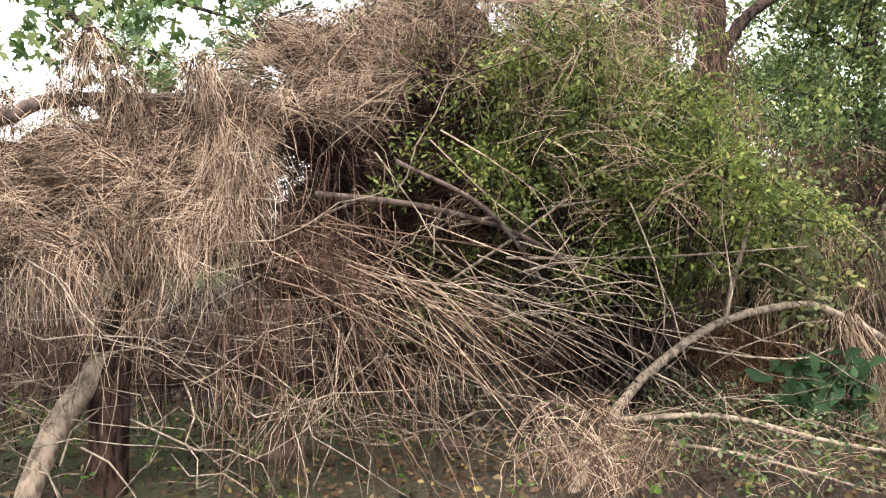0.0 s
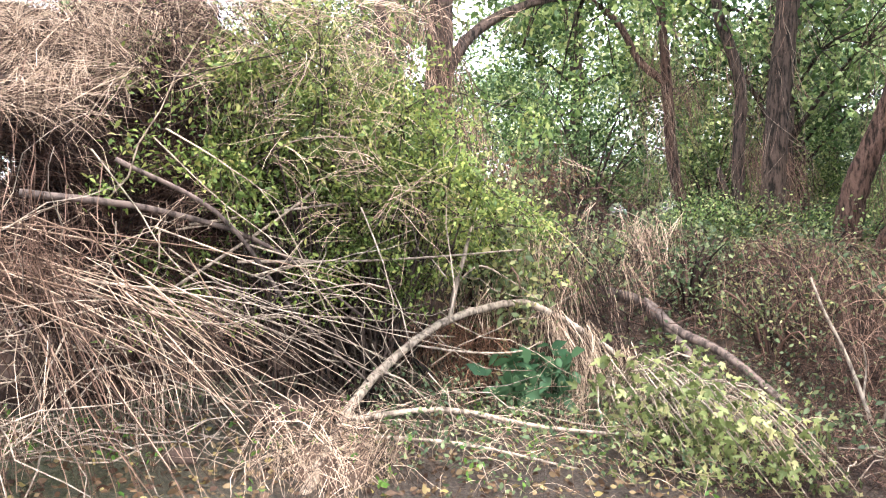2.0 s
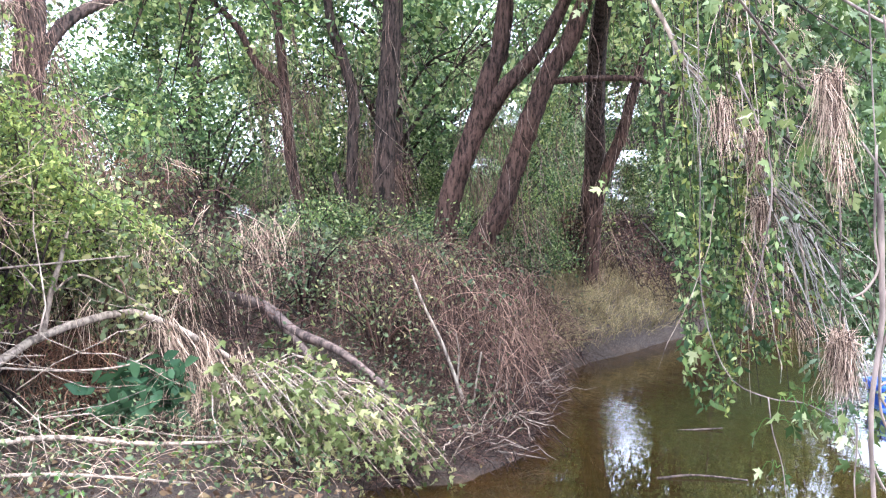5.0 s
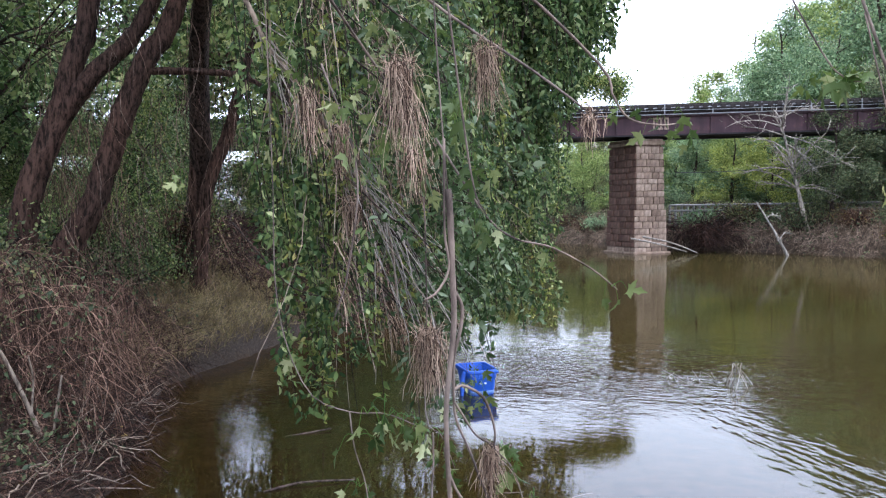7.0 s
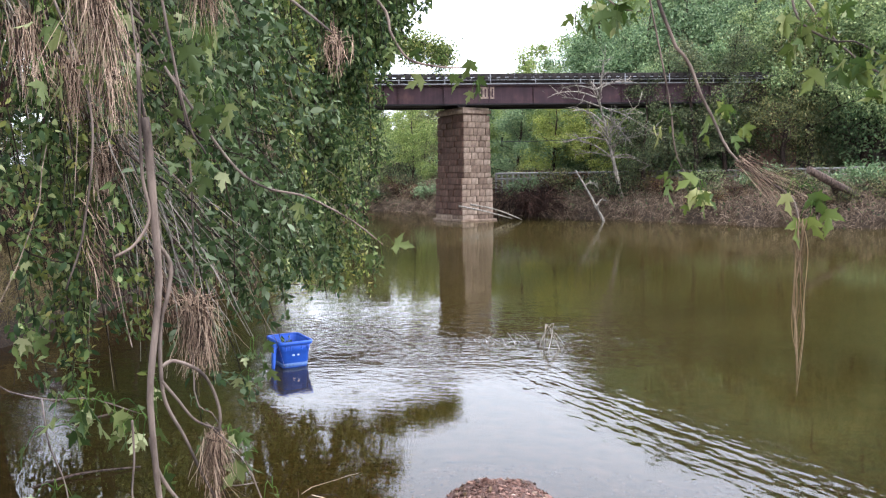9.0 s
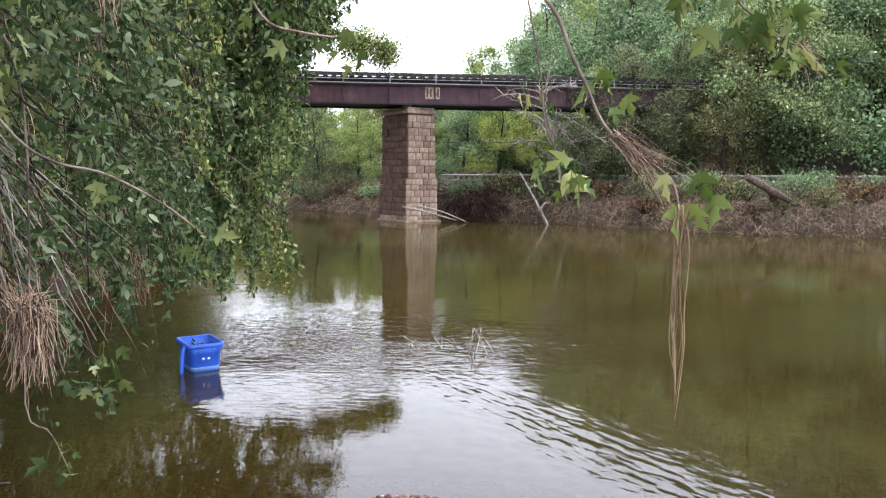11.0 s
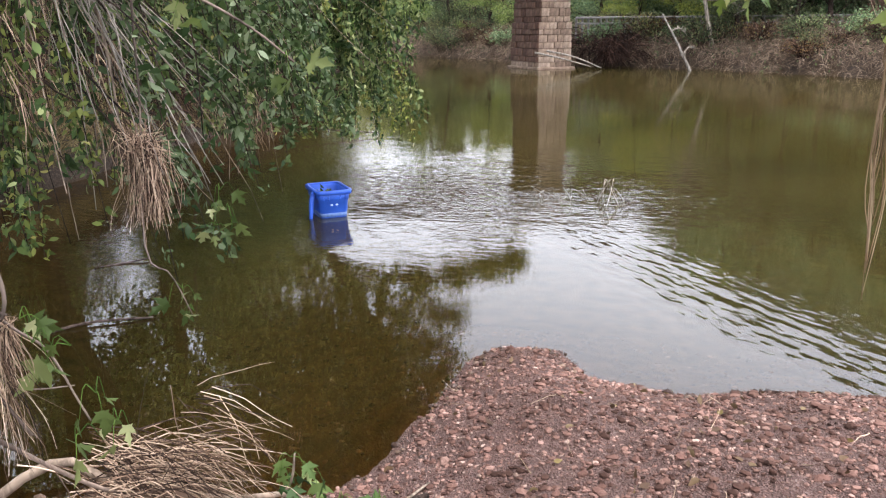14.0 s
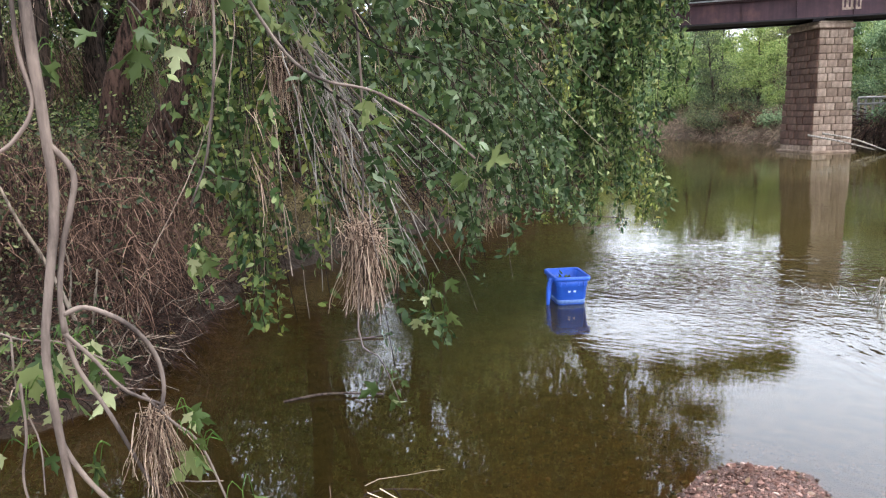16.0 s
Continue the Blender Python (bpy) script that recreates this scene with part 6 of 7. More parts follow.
        if d < 0.7 or (k != 2 and d < 1.0) or (k == 0 and in_gap(x, y, 1.0)) or (k == 0 and (d < 3.5 or y < 12.0)):
            continue
        m = plant(None, x, y, rng.uniform(0, 360), rng.uniform(0.7, 1.3))
        if k in used:
            again(kinds[k], m)
        else:
            used.add(k)
            set_first(kinds[k], m)
    for k, (root, n, ln) in enumerate([((8.75, 8.7, 2.6), 90, 0.7), ((9.05, 8.35, 2.2), 70, 0.6), ((8.5, 8.8, 1.6), 90, 0.5), ((9.2, 8.0, 1.9), 60, 0.5), ((8.25, 10.0, 2.8), 110, 0.8), ((2.2, 8.85, 4.35), 70, 0.7), ((2.6, 8.8, 4.4), 120, 0.9), ((2.85, 8.75, 3.75), 110, 0.7), ((3.0, 8.6, 3.1), 120, 0.8), ((2.75, 8.9, 2.6), 90, 0.7),
                                       ((7.25, 11.0, 3.9), 90, 0.6), ((8.1, 10.5, 2.9), 120, 0.7), ((9.1, 8.5, 3.3), 60, 0.5), ((8.2, 10.0, 1.9), 90, 0.6)]):
        straw_clump("reddish flood straw hung in the bank trees", root, (0.1, -0.3, -0.5), n, ln, 0.007, 0.14, 0.5, 2.0, M_straw_red, 400 + k)


left_bank()


# ---- drooping foliage over the cove ----
def strand_leaves(rng, soup, lines, every, size, hang=0.9, bare=0.0):
    """Small leaves in pairs along hanging strands, some strands thickly and some thinly leaved."""
    spots = []
    for line in lines:
        reach = np.linalg.norm(np.diff(line, axis=0), axis=1).sum()
        n = max(4, int(reach / every * rng.choice([0.35, 0.8, 1.2, 1.5])))
        t = bare + (1 - bare) * rng.uniform(0, 1, n) ** 0.8
        at = t * (len(line) - 1)
        i = np.minimum(at.astype(int), len(line) - 2)
        p = line[i] + (line[i + 1] - line[i]) * (at - i)[:, None]
        spots.append(np.repeat(p + rng.normal(0, 0.016, (n, 3)), 3, 0))
    p = np.vstack(spots)
    return leaves(soup, rng, p + rng.normal(0, 0.3 * size, p.shape), size, LEAF_SMALL, hang)


def drooping_tree():
    rng = np.random.default_rng(111)
    t = thing("tree", "drooping green tree whose leafy strands hang over the cove", "tree", group="")
    part("trunk", tube(Soup(), smooth_line([(11.6, 9.3, 0.6), (11.3, 8.6, 2.5), (10.0, 7.4, 4.6), (8.6, 5.8, 5.6), (7.4, 4.4, 5.6)], 24), [0.2, 0.17, 0.13, 0.09, 0.05], 10, 0.1, rng), M_bark_dark, t)
    heads = []
    for e in [(4.6, 2.2, 4.4), (5.4, 2.3, 4.5), (6.3, 2.5, 4.8), (7.3, 2.7, 4.9), (8.3, 2.9, 5.0), (9.3, 3.0, 5.0), (10.2, 2.3, 4.9), (6.4, 3.4, 5.0), (8.0, 3.8, 5.1), (9.6, 4.2, 5.1)]:
        e = np.array(e)
        a = np.array([8.6, 5.8, 5.6]) if e[0] > 7.5 else np.array([7.4, 4.4, 5.6])
        line = smooth_line([a, (a + e) / 2 + [0, 0, 0.45], e, e + [(e - a)[0] * 0.1, -0.2, -0.4]], 12)
        part("bough", tube(Soup(), line, [0.045, 0.03, 0.012], 6, 0.05, rng), M_bark_dark, t)
        heads += list(line[3:])
    heads = np.array(heads)
    strand, fol = Soup(), Soup()
    lines = []
    # tufts of strands along a line from the near end of the cove out to the bin, placed to fit the camera's view
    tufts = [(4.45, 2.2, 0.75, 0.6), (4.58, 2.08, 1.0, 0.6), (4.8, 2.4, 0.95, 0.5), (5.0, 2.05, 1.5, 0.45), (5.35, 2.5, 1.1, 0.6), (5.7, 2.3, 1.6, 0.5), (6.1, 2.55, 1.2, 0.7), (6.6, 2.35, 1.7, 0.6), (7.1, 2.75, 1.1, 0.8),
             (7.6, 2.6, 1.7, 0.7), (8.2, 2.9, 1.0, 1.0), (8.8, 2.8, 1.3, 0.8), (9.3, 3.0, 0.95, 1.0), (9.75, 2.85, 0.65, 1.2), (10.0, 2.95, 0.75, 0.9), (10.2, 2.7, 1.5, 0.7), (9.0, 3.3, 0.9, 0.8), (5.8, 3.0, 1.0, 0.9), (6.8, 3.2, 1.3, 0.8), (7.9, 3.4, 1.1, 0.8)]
    weight = np.array([u[3] for u in tufts]) / sum(u[3] for u in tufts)
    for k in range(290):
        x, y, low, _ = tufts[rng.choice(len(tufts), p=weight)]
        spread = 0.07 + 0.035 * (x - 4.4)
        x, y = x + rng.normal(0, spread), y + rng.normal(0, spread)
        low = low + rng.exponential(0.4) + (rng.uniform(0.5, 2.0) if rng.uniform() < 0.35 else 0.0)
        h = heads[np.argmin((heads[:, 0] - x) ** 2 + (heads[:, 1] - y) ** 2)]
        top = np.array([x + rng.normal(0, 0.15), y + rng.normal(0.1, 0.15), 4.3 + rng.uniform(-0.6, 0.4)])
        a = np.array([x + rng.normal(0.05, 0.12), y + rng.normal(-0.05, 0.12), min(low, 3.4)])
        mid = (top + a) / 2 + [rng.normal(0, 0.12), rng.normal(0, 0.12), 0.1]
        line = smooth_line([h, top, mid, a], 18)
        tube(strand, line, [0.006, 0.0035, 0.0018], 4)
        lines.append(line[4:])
    close = [q for q in lines if q[-1][0] < 6.2]
    light = Soup()
    strand_leaves(rng, fol, close[::3] + close[1::3], 0.034, 0.05)
    strand_leaves(rng, light, close[2::3], 0.038, 0.045, 0.5)
    out = [q for q in lines if q[-1][0] >= 6.2]
    strand_leaves(rng, fol, out[::4] + out[1::4] + out[2::4], 0.03, 0.064)
    strand_leaves(rng, light, out[3::4], 0.036, 0.055, 0.5)
    part("foliage", fol, M_leaf, t)
    part("foliage", light, M_leaf_olive, t, "lighter yellow-green strands")
    # sprays that sweep down towards the beach
    spray, near = Soup(), []
    for k in range(120):
        x = rng.uniform(4.3, 7.2)
        a = np.array([x, 1.75 + 0.26 * (x - 4.2) + rng.normal(0, 0.18), rng.uniform(1.5, 3.6)])
        e = a + [rng.normal(0.2, 0.2), -rng.uniform(0.05, 0.4), -rng.uniform(0.4, 0.9)]
        # ends farther out stay higher, to keep the bin clear in the camera's view
        e[2] = max(e[2], 0.7 if x < 5.2 else 1.15)
        line = smooth_line([a + [0.1, 0.4, 0.3], a, (a + e) / 2 + [0, -0.06, 0.1], e], 12)
        tube(strand, line, [0.005, 0.002], 4)
        near.append(line[3:])
    strand_leaves(rng, spray, near, 0.034, 0.054, 0.7)
    part("foliage", spray, M_leaf_pale, t, "paler grey-green sprays")
    # the deeper layer of the curtain, farther out along the bank, added to darken the cove's reflection
    deep, lines = Soup(), []
    for k in range(150):
        x = rng.uniform(8.6, 13.0)
        y = 0.4 * (x - 1.8) - 0.2 + abs(rng.normal(0, 0.8))
        top = np.array([x, y - 0.4, rng.uniform(4.4, 6.2)])
        a = np.array([x + rng.normal(0, 0.15), y, rng.uniform(0.85, 1.8) + rng.exponential(0.7)])
        line = smooth_line([top + [-0.2, 0.8, 0.5], top, (top + a) / 2 + rng.normal(0, 0.12, 3), a], 16)
        tube(strand, line, [0.008, 0.003], 4)
        lines.append(line[2:])
    # high strands over the river, ends stepped down towards the bank to fit the camera's view
    for k in range(190):
        x, az = rng.uniform(9.0, 12.0), 11.5 + 9 * rng.uniform(0, 1) ** 0.7
        y = -0.25 + (x - 1.5) * math.tan(math.radians(az))
        low = float(np.interp(az, [11.5, 13, 16, 19, 21], [4.6, 4.2, 3.4, 2.4, 1.6])) + rng.exponential(0.35)
        top = np.array([x, y + 0.2, rng.uniform(5.0, 6.6)])
        a = np.array([x + rng.normal(0, 0.15), y - 0.05, min(low, 4.9)])
        line = smooth_line([top + [-0.2, 0.8, 0.5], top, (top + a) / 2 + rng.normal(0, 0.1, 3), a], 14)
        tube(strand, line, [0.008, 0.003], 4)
        lines.append(line[2:])
    strand_leaves(rng, deep, lines, 0.045, 0.08)
    part("foliage", deep, M_leaf, t)
    # bare vines and straw wisps trailing among the strands
    vines = Soup()
    n = 210
    x = 4.4 + 5.2 * rng.uniform(0, 1, n) ** 1.5
    root = np.stack([x, 1.9 + 0.26 * (x - 4.2) + rng.normal(0.1, 0.2, n), rng.uniform(2.2, 4.4, n)], -1)
    strands(vines, rng, root, np.stack([rng.normal(0.1, 0.3, n), rng.normal(-0.2, 0.25, n), np.full(n, -1.0)], -1), 1.3, 0.007, 0.4, 0.3, 8)
    tagged(part("vine", vines, M_twig, t, "bare grey trailing vines"), kind="stuff")
    wisp = Soup()
    for k in range(30):
        x = rng.uniform(4.3, 8.6)
        bundle(rng, wisp, (x, 1.75 + 0.26 * (x - 4.2) + rng.normal(0, 0.15), rng.uniform(1.3, 3.6)), (0.1, -0.2, -0.6), rng.integers(14, 40), rng.uniform(0.12, 0.35), 0.004, 0.03, 0.3, 1.2, 0.4, 5)
    tagged(part("caught_straw", wisp, M_straw, t, "straw wisps caught in the strands"), kind="stuff")
    # an unseen crown above, out of which the strands hang, added to shade bank and cove
    high, n = Soup(), 5500
    c = np.array([(5.6, 3.6, 5.6), (7.2, 3.6, 6.0), (9.0, 4.2, 6.0), (7.0, 6.0, 6.4), (8.8, 6.6, 6.6), (10.6, 6.0, 6.2), (5.2, 5.6, 6.0)])
    leaves(high, rng, c[rng.integers(0, len(c), n)] + rng.normal(0, 1, (n, 3)) * [0.7, 0.7, 0.4], 0.11, LEAF_SIMPLE, 0.4)
    part("crown", high, M_leaf, t)
    tagged(part("strand", strand, M_bark_dark, t), kind="stuff")

    bare = thing("bare_bough", "grey bare bough with a bundle of drooping twigs and caught straw", "branch", group="")
    main = smooth_line([(4.3, 2.6, 3.5), (4.39, 2.39, 3.08), (4.44, 2.32, 2.89), (4.56, 2.15, 2.61), (4.67, 1.98, 2.24), (4.75, 1.85, 2.02), (4.77, 1.81, 1.78), (4.77, 1.79, 1.5)], 24)
    part("limb", tube(Soup(), main, [0.014, 0.011, 0.004], 6, 0.06, rng), M_twig, bare)
    s = Soup()
    for k in range(60):
        a = main[rng.integers(3, 19)] + rng.normal(0, 0.02, 3)
        w = unit(np.array([0.12, -0.16, -0.36]) + rng.normal(0, 0.09, 3))
        pts = a + np.cumsum(np.vstack([[0, 0, 0], w * 0.13 + rng.normal(0, 0.018, (6, 3)) + np.linspace(0, 1, 6)[:, None] * [0, 0, -0.03]]), 0)
        tube(s, pts, [0.0032, 0.0014], 4)
    tagged(part("twig_spray", s, M_dead, bare, "bleached drooping twigs"), kind="stuff")
    return t


drooping_tree()


def maple_cluster(rng, fol, stalk, node, size, count=4, reach=1.0):
    """Lobed leaves on long stalks that bend out from a node and hang."""
    node = np.asarray(node, float)
    for k in range(count):
        az = rng.uniform(0, 6.28)
        out = np.array([math.cos(az), math.sin(az), 0]) * size * reach * rng.uniform(0.4, 1.0)
        top = node + out * 0.55 + [0, 0, size * rng.uniform(0.1, 0.5)]
        end = node + out + [0, 0, -size * rng.uniform(0.1, 0.9)]
        line = smooth_line([node, top, end], 6)
        tube(stalk, line, [size * 0.022, size * 0.015], 4)
        leaves(fol, rng, end[None], size * rng.uniform(0.8, 1.25), LEAF_MAPLE, 0.0, unit(out * 0.5 + [0, 0, -size * 0.9])[None])


def hanging_branch(label, stems, nodes, size, seed, count=4, leaf_mat=None):
    rng = np.random.default_rng(seed)
    t = thing("hanging_branch", label, "branch", group="hanging maple branches")
    for pts, r in stems:
        part("stem", tube(Soup(), smooth_line(pts, 22), r, 7, 0.06, rng), M_bark_grey, t)
    fol, stalk = Soup(), Soup()
    for c in nodes:
        maple_cluster(rng, fol, stalk, np.asarray(c) + rng.normal(0, 0.008, 3), size, count)
    part("foliage", fol, leaf_mat or M_leaf_pale, t)
    tagged(part("leafstalk", stalk, M_fresh, t), kind="stuff")
    return t


def hanging_maples():
    """Branches of the maple by the beach that hang close to the water."""
    rng = np.random.default_rng(121)
    # drooping leaf sprays on thin stems before the cove
    hanging_branch("thin maple stems with drooping ragged leaves over the cove",
        [([(3.0, 1.3, 2.9), (3.02, 1.3, 2.2), (3.0, 1.28, 1.8), (3.02, 1.2, 1.56), (3.05, 1.08, 1.5), (3.1, 0.99, 1.49), (3.16, 0.9, 1.44)], [0.0018, 0.0018, 0.0018, 0.0016]),
         ([(3.05, 1.08, 1.5), (3.04, 1.06, 1.4), (3.06, 1.04, 1.3), (3.05, 1.02, 1.2)], [0.0024, 0.0014]),
         ([(3.5, 1.0, 2.3), (3.55, 0.85, 2.05), (3.58, 0.76, 1.97), (3.62, 0.65, 1.94), (3.66, 0.53, 1.87), (3.69, 0.45, 1.8)], [0.004, 0.0022])],
        [(3.06, 1.03, 1.49), (3.1, 0.99, 1.49), (3.13, 0.95, 1.48), (3.16, 0.91, 1.45), (3.05, 1.06, 1.44), (3.12, 1.0, 1.52), (3.68, 0.46, 1.82), (3.63, 0.62, 1.93), (3.04, 1.05, 1.3)], 0.055, 131, 3)
    # high leafy twigs above and behind it
    nodes = []
    for k in range(90):
        x = rng.uniform(3.3, 5.0)
        nodes.append((x, 0.75 + 0.42 * (x - 3.3) + abs(rng.normal(0, 0.5)), rng.uniform(2.15, 3.1)))
    hanging_branch("high silver maple twigs hung over the cove",
        [([(3.2, 1.6, 3.4), (3.9, 1.0, 3.0), (4.35, 0.66, 2.65), (4.37, 0.6, 2.51), (4.39, 0.54, 2.42), (4.41, 0.43, 2.39), (4.7, 0.38, 2.42)], [0.007, 0.005, 0.003]),
         ([(3.2, 1.6, 3.3), (3.3, 1.0, 2.75), (3.31, 0.6, 2.45), (3.32, 0.45, 2.33)], [0.006, 0.003]),
         ([(3.3, 1.7, 3.3), (4.1, 1.7, 2.9), (4.6, 1.6, 2.4), (4.6, 1.55, 1.7), (4.5, 1.52, 1.11), (4.55, 1.46, 0.99), (4.59, 1.41, 0.82)], [0.007, 0.005, 0.003, 0.002]),
         ([(4.1, 1.8, 2.7), (3.98, 1.57, 2.25), (3.95, 1.6, 1.83), (3.89, 1.64, 1.62)], [0.005, 0.003])],
        nodes + [(4.41, 0.43, 2.4), (4.37, 0.58, 2.48), (4.73, 0.38, 2.42), (4.74, 0.34, 2.36), (4.72, 0.4, 2.46), (4.59, 1.41, 0.84), (4.57, 1.43, 0.92), (4.79, 1.39, 1.26), (4.81, 1.37, 1.19), (4.79, 1.39, 1.12), (4.84, 1.42, 1.2), (4.24, 2.13, 1.42), (4.31, 2.08, 1.37)], 0.06, 132, 3)
    clumps = [("shaggy tan straw clump hanging from a maple branch", (3.09, 0.92, 2.46), 240, 0.24, 0.035), ("tan straw clump caught high in a maple branch", (3.18, 0.71, 2.5), 170, 0.15, 0.03),
              ("long tan straw clump hanging above the cove", (4.55, 1.52, 1.46), 300, 0.26, 0.05), ("thin straw clump in the drooping strands", (3.9, 1.75, 2.55), 110, 0.24, 0.02),
              ("thin straw clump in the drooping strands", (4.0, 1.65, 2.4), 90, 0.2, 0.02), ("straw strung below a hanging clump", (3.1, 0.89, 2.22), 70, 0.12, 0.012),
              ("tan straw tuft caught above the river", (3.32, 0.45, 2.32), 90, 0.07, 0.014), ("brown straw nest in the drooping twigs", (4.6, 1.95, 2.1), 160, 0.18, 0.05)]
    for k, (label, root, n, ln, knot) in enumerate(clumps):
        straw_clump(label, root, (0.02, -0.05, -0.8), n, ln, 0.0018 if root[0] < 3.5 else 0.0032, 0.018 if root[0] < 3.5 else 0.03, 0.17, 1.5, M_straw, 500 + k, knot)

    # bare stems close by, with a loop and a frayed clump
    hanging_branch("tangled bare maple stems with lobed leaves beside the beach",
        [([(2.952, 0.724, 2.12), (2.957, 0.722, 2.06), (2.960, 0.720, 1.970), (2.966, 0.720, 1.867), (2.966, 0.720, 1.763), (2.937, 0.731, 1.580), (2.937, 0.731, 1.488), (2.948, 0.731, 1.350), (2.960, 0.720, 1.212)], [0.009, 0.0085, 0.0075, 0.0065, 0.006]),
         ([(2.93, 0.76, 2.9), (2.94, 0.74, 2.4), (2.952, 0.724, 2.1)], [0.0022, 0.0018]),
         ([(2.966, 0.720, 1.867), (2.994, 0.708, 1.821), (2.983, 0.708, 1.763), (2.971, 0.720, 1.706), (2.960, 0.720, 1.637), (2.960, 0.720, 1.580)], [0.005, 0.0045, 0.004]),
         ([(2.960, 0.720, 1.608), (2.994, 0.708, 1.614), (3.040, 0.674, 1.580), (3.075, 0.662, 1.522), (3.075, 0.651, 1.465), (3.063, 0.662, 1.419)], [0.004, 0.0038, 0.0032]),
         ([(2.960, 0.720, 1.580), (2.994, 0.708, 1.534), (3.029, 0.685, 1.476), (3.075, 0.651, 1.442)], [0.0034, 0.0026]),
         ([(2.960, 0.720, 1.626), (2.971, 0.720, 1.534), (3.006, 0.697, 1.442), (3.040, 0.674, 1.339), (3.075, 0.639, 1.235)], [0.004, 0.0034, 0.0028]),
         ([(2.948, 0.731, 2.246), (2.943, 0.731, 2.016), (2.954, 0.725, 1.924), (2.926, 0.743, 1.867), (2.891, 0.766, 1.844)], [0.0036, 0.003]),
         ([(2.903, 0.754, 1.511), (2.903, 0.754, 1.431), (2.891, 0.754, 1.362), (2.903, 0.754, 1.281)], [0.0024, 0.0018]),
         ([(2.937, 0.737, 1.465), (2.948, 0.731, 1.396), (2.983, 0.708, 1.316), (3.040, 0.662, 1.235), (3.212, 0.639, 1.052), (3.385, 0.639, 0.926)], [0.0045, 0.004, 0.004]),
         ([(3.052, 0.674, 1.465), (3.075, 0.639, 1.419), (3.109, 0.616, 1.373), (3.132, 0.593, 1.281), (3.144, 0.582, 1.235)], [0.0026, 0.0016]),
         ([(3.075, 0.651, 1.316), (3.098, 0.628, 1.308), (3.132, 0.593, 1.304)], [0.0014, 0.001]),
         ([(2.983, 0.731, 2.590), (3.075, 0.708, 2.154), (3.121, 0.685, 2.050)], [0.003, 0.002])],
        [(3.098, 0.708, 2.050), (3.132, 0.685, 2.027), (3.144, 0.674, 2.016), (3.017, 0.754, 2.004), (3.006, 0.766, 1.545), (2.994, 0.766, 1.488), (2.937, 0.800, 1.488), (2.914, 0.811, 1.534), (3.086, 0.639, 1.442), (3.098, 0.616, 1.408), (3.132, 0.582, 1.373), (3.155, 0.559, 1.281), (3.167, 0.547, 1.235), (3.132, 0.593, 1.212), (3.017, 0.754, 1.362)], 0.046, 133, 3)
    straw_clump("frayed straw clump tied on a maple stem", (3.063, 0.662, 1.425), (0, 0, -1), 210, 0.1, 0.0014, 0.011, 0.2, 1.0, M_straw, 520, 0.014)
    straw_clump("straw wisp trailing under a straw clump", (3.063, 0.662, 1.327), (0.1, -0.1, -1), 60, 0.14, 0.0013, 0.01, 0.25, 1.0, M_straw, 521)
    straw_clump("bushy tan straw tuft beside the beach", (3.006, 0.903, 1.178), (0.1, -0.2, -0.3), 220, 0.1, 0.0016, 0.012, 0.3, 1.6, M_straw, 522, 0.015)

    # slender branch over the water with a straw knot and a plait
    hanging_branch("slender maple branch with a straw knot hanging over the water",
        [([(3.6, -0.2, 2.75), (3.52, -0.32, 2.34), (3.53, -0.37, 2.26), (3.53, -0.4, 2.18), (3.53, -0.43, 2.12), (3.51, -0.46, 2.05), (3.46, -0.5, 2.0), (3.4, -0.56, 1.955), (3.36, -0.58, 1.93), (3.34, -0.59, 1.88)], [0.0046, 0.004, 0.0034, 0.0026, 0.0018]),
         ([(3.66, -0.25, 2.6), (3.64, -0.33, 2.2), (3.63, -0.35, 2.05), (3.63, -0.39, 1.96)], [0.0026, 0.0015]),
         ([(3.9, -0.5, 2.8), (3.9, -0.75, 2.4), (3.88, -0.82, 2.31), (3.87, -0.88, 2.26), (3.85, -0.97, 2.21)], [0.004, 0.002])],
        [(3.63, -0.36, 1.99), (3.63, -0.39, 1.96), (3.63, -0.43, 1.95), (3.62, -0.33, 2.14), (3.6, -0.45, 2.16), (3.6, -0.48, 2.12), (3.36, -0.61, 1.95), (3.35, -0.62, 1.92), (3.87, -0.89, 2.25), (3.86, -0.93, 2.24), (3.85, -0.97, 2.21), (3.66, -0.25, 2.45), (3.75, -0.6, 2.5), (3.85, -0.75, 2.48), (3.9, -1.0, 2.42), (3.95, -1.15, 2.45)], 0.05, 134, 4, M_maple_fresh)
    hanging_branch("yellow-green maple twigs with lobed leaves above the river",
        [([(3.75, -0.5, 2.9), (3.6, -0.64, 2.55), (3.59, -0.61, 2.44), (3.58, -0.63, 2.35), (3.57, -0.7, 2.3), (3.55, -0.75, 2.29), (3.54, -0.82, 2.24)], [0.004, 0.003, 0.0015]),
         ([(3.7, 0.0, 2.8), (3.64, -0.14, 2.5), (3.63, -0.2, 2.42), (3.62, -0.26, 2.4)], [0.003, 0.0015])],
        [(3.63, -0.14, 2.43), (3.63, -0.18, 2.43), (3.63, -0.22, 2.43), (3.59, -0.6, 2.38), (3.58, -0.64, 2.34), (3.58, -0.66, 2.31), (3.57, -0.69, 2.34), (3.57, -0.7, 2.28), (3.56, -0.74, 2.29), (3.55, -0.78, 2.28), (3.56, -0.72, 2.38), (3.54, -0.8, 2.25)], 0.05, 136, 5, M_maple_fresh)
    straw_clump("fan-shaped straw knot on a slender branch", (3.47, -0.49, 2.015), (-0.3, -0.28, -0.2), 90, 0.16, 0.0013, 0.012, 0.1, 0.3, M_straw, 530, 0.014, wander=0.2)
    s = Soup()
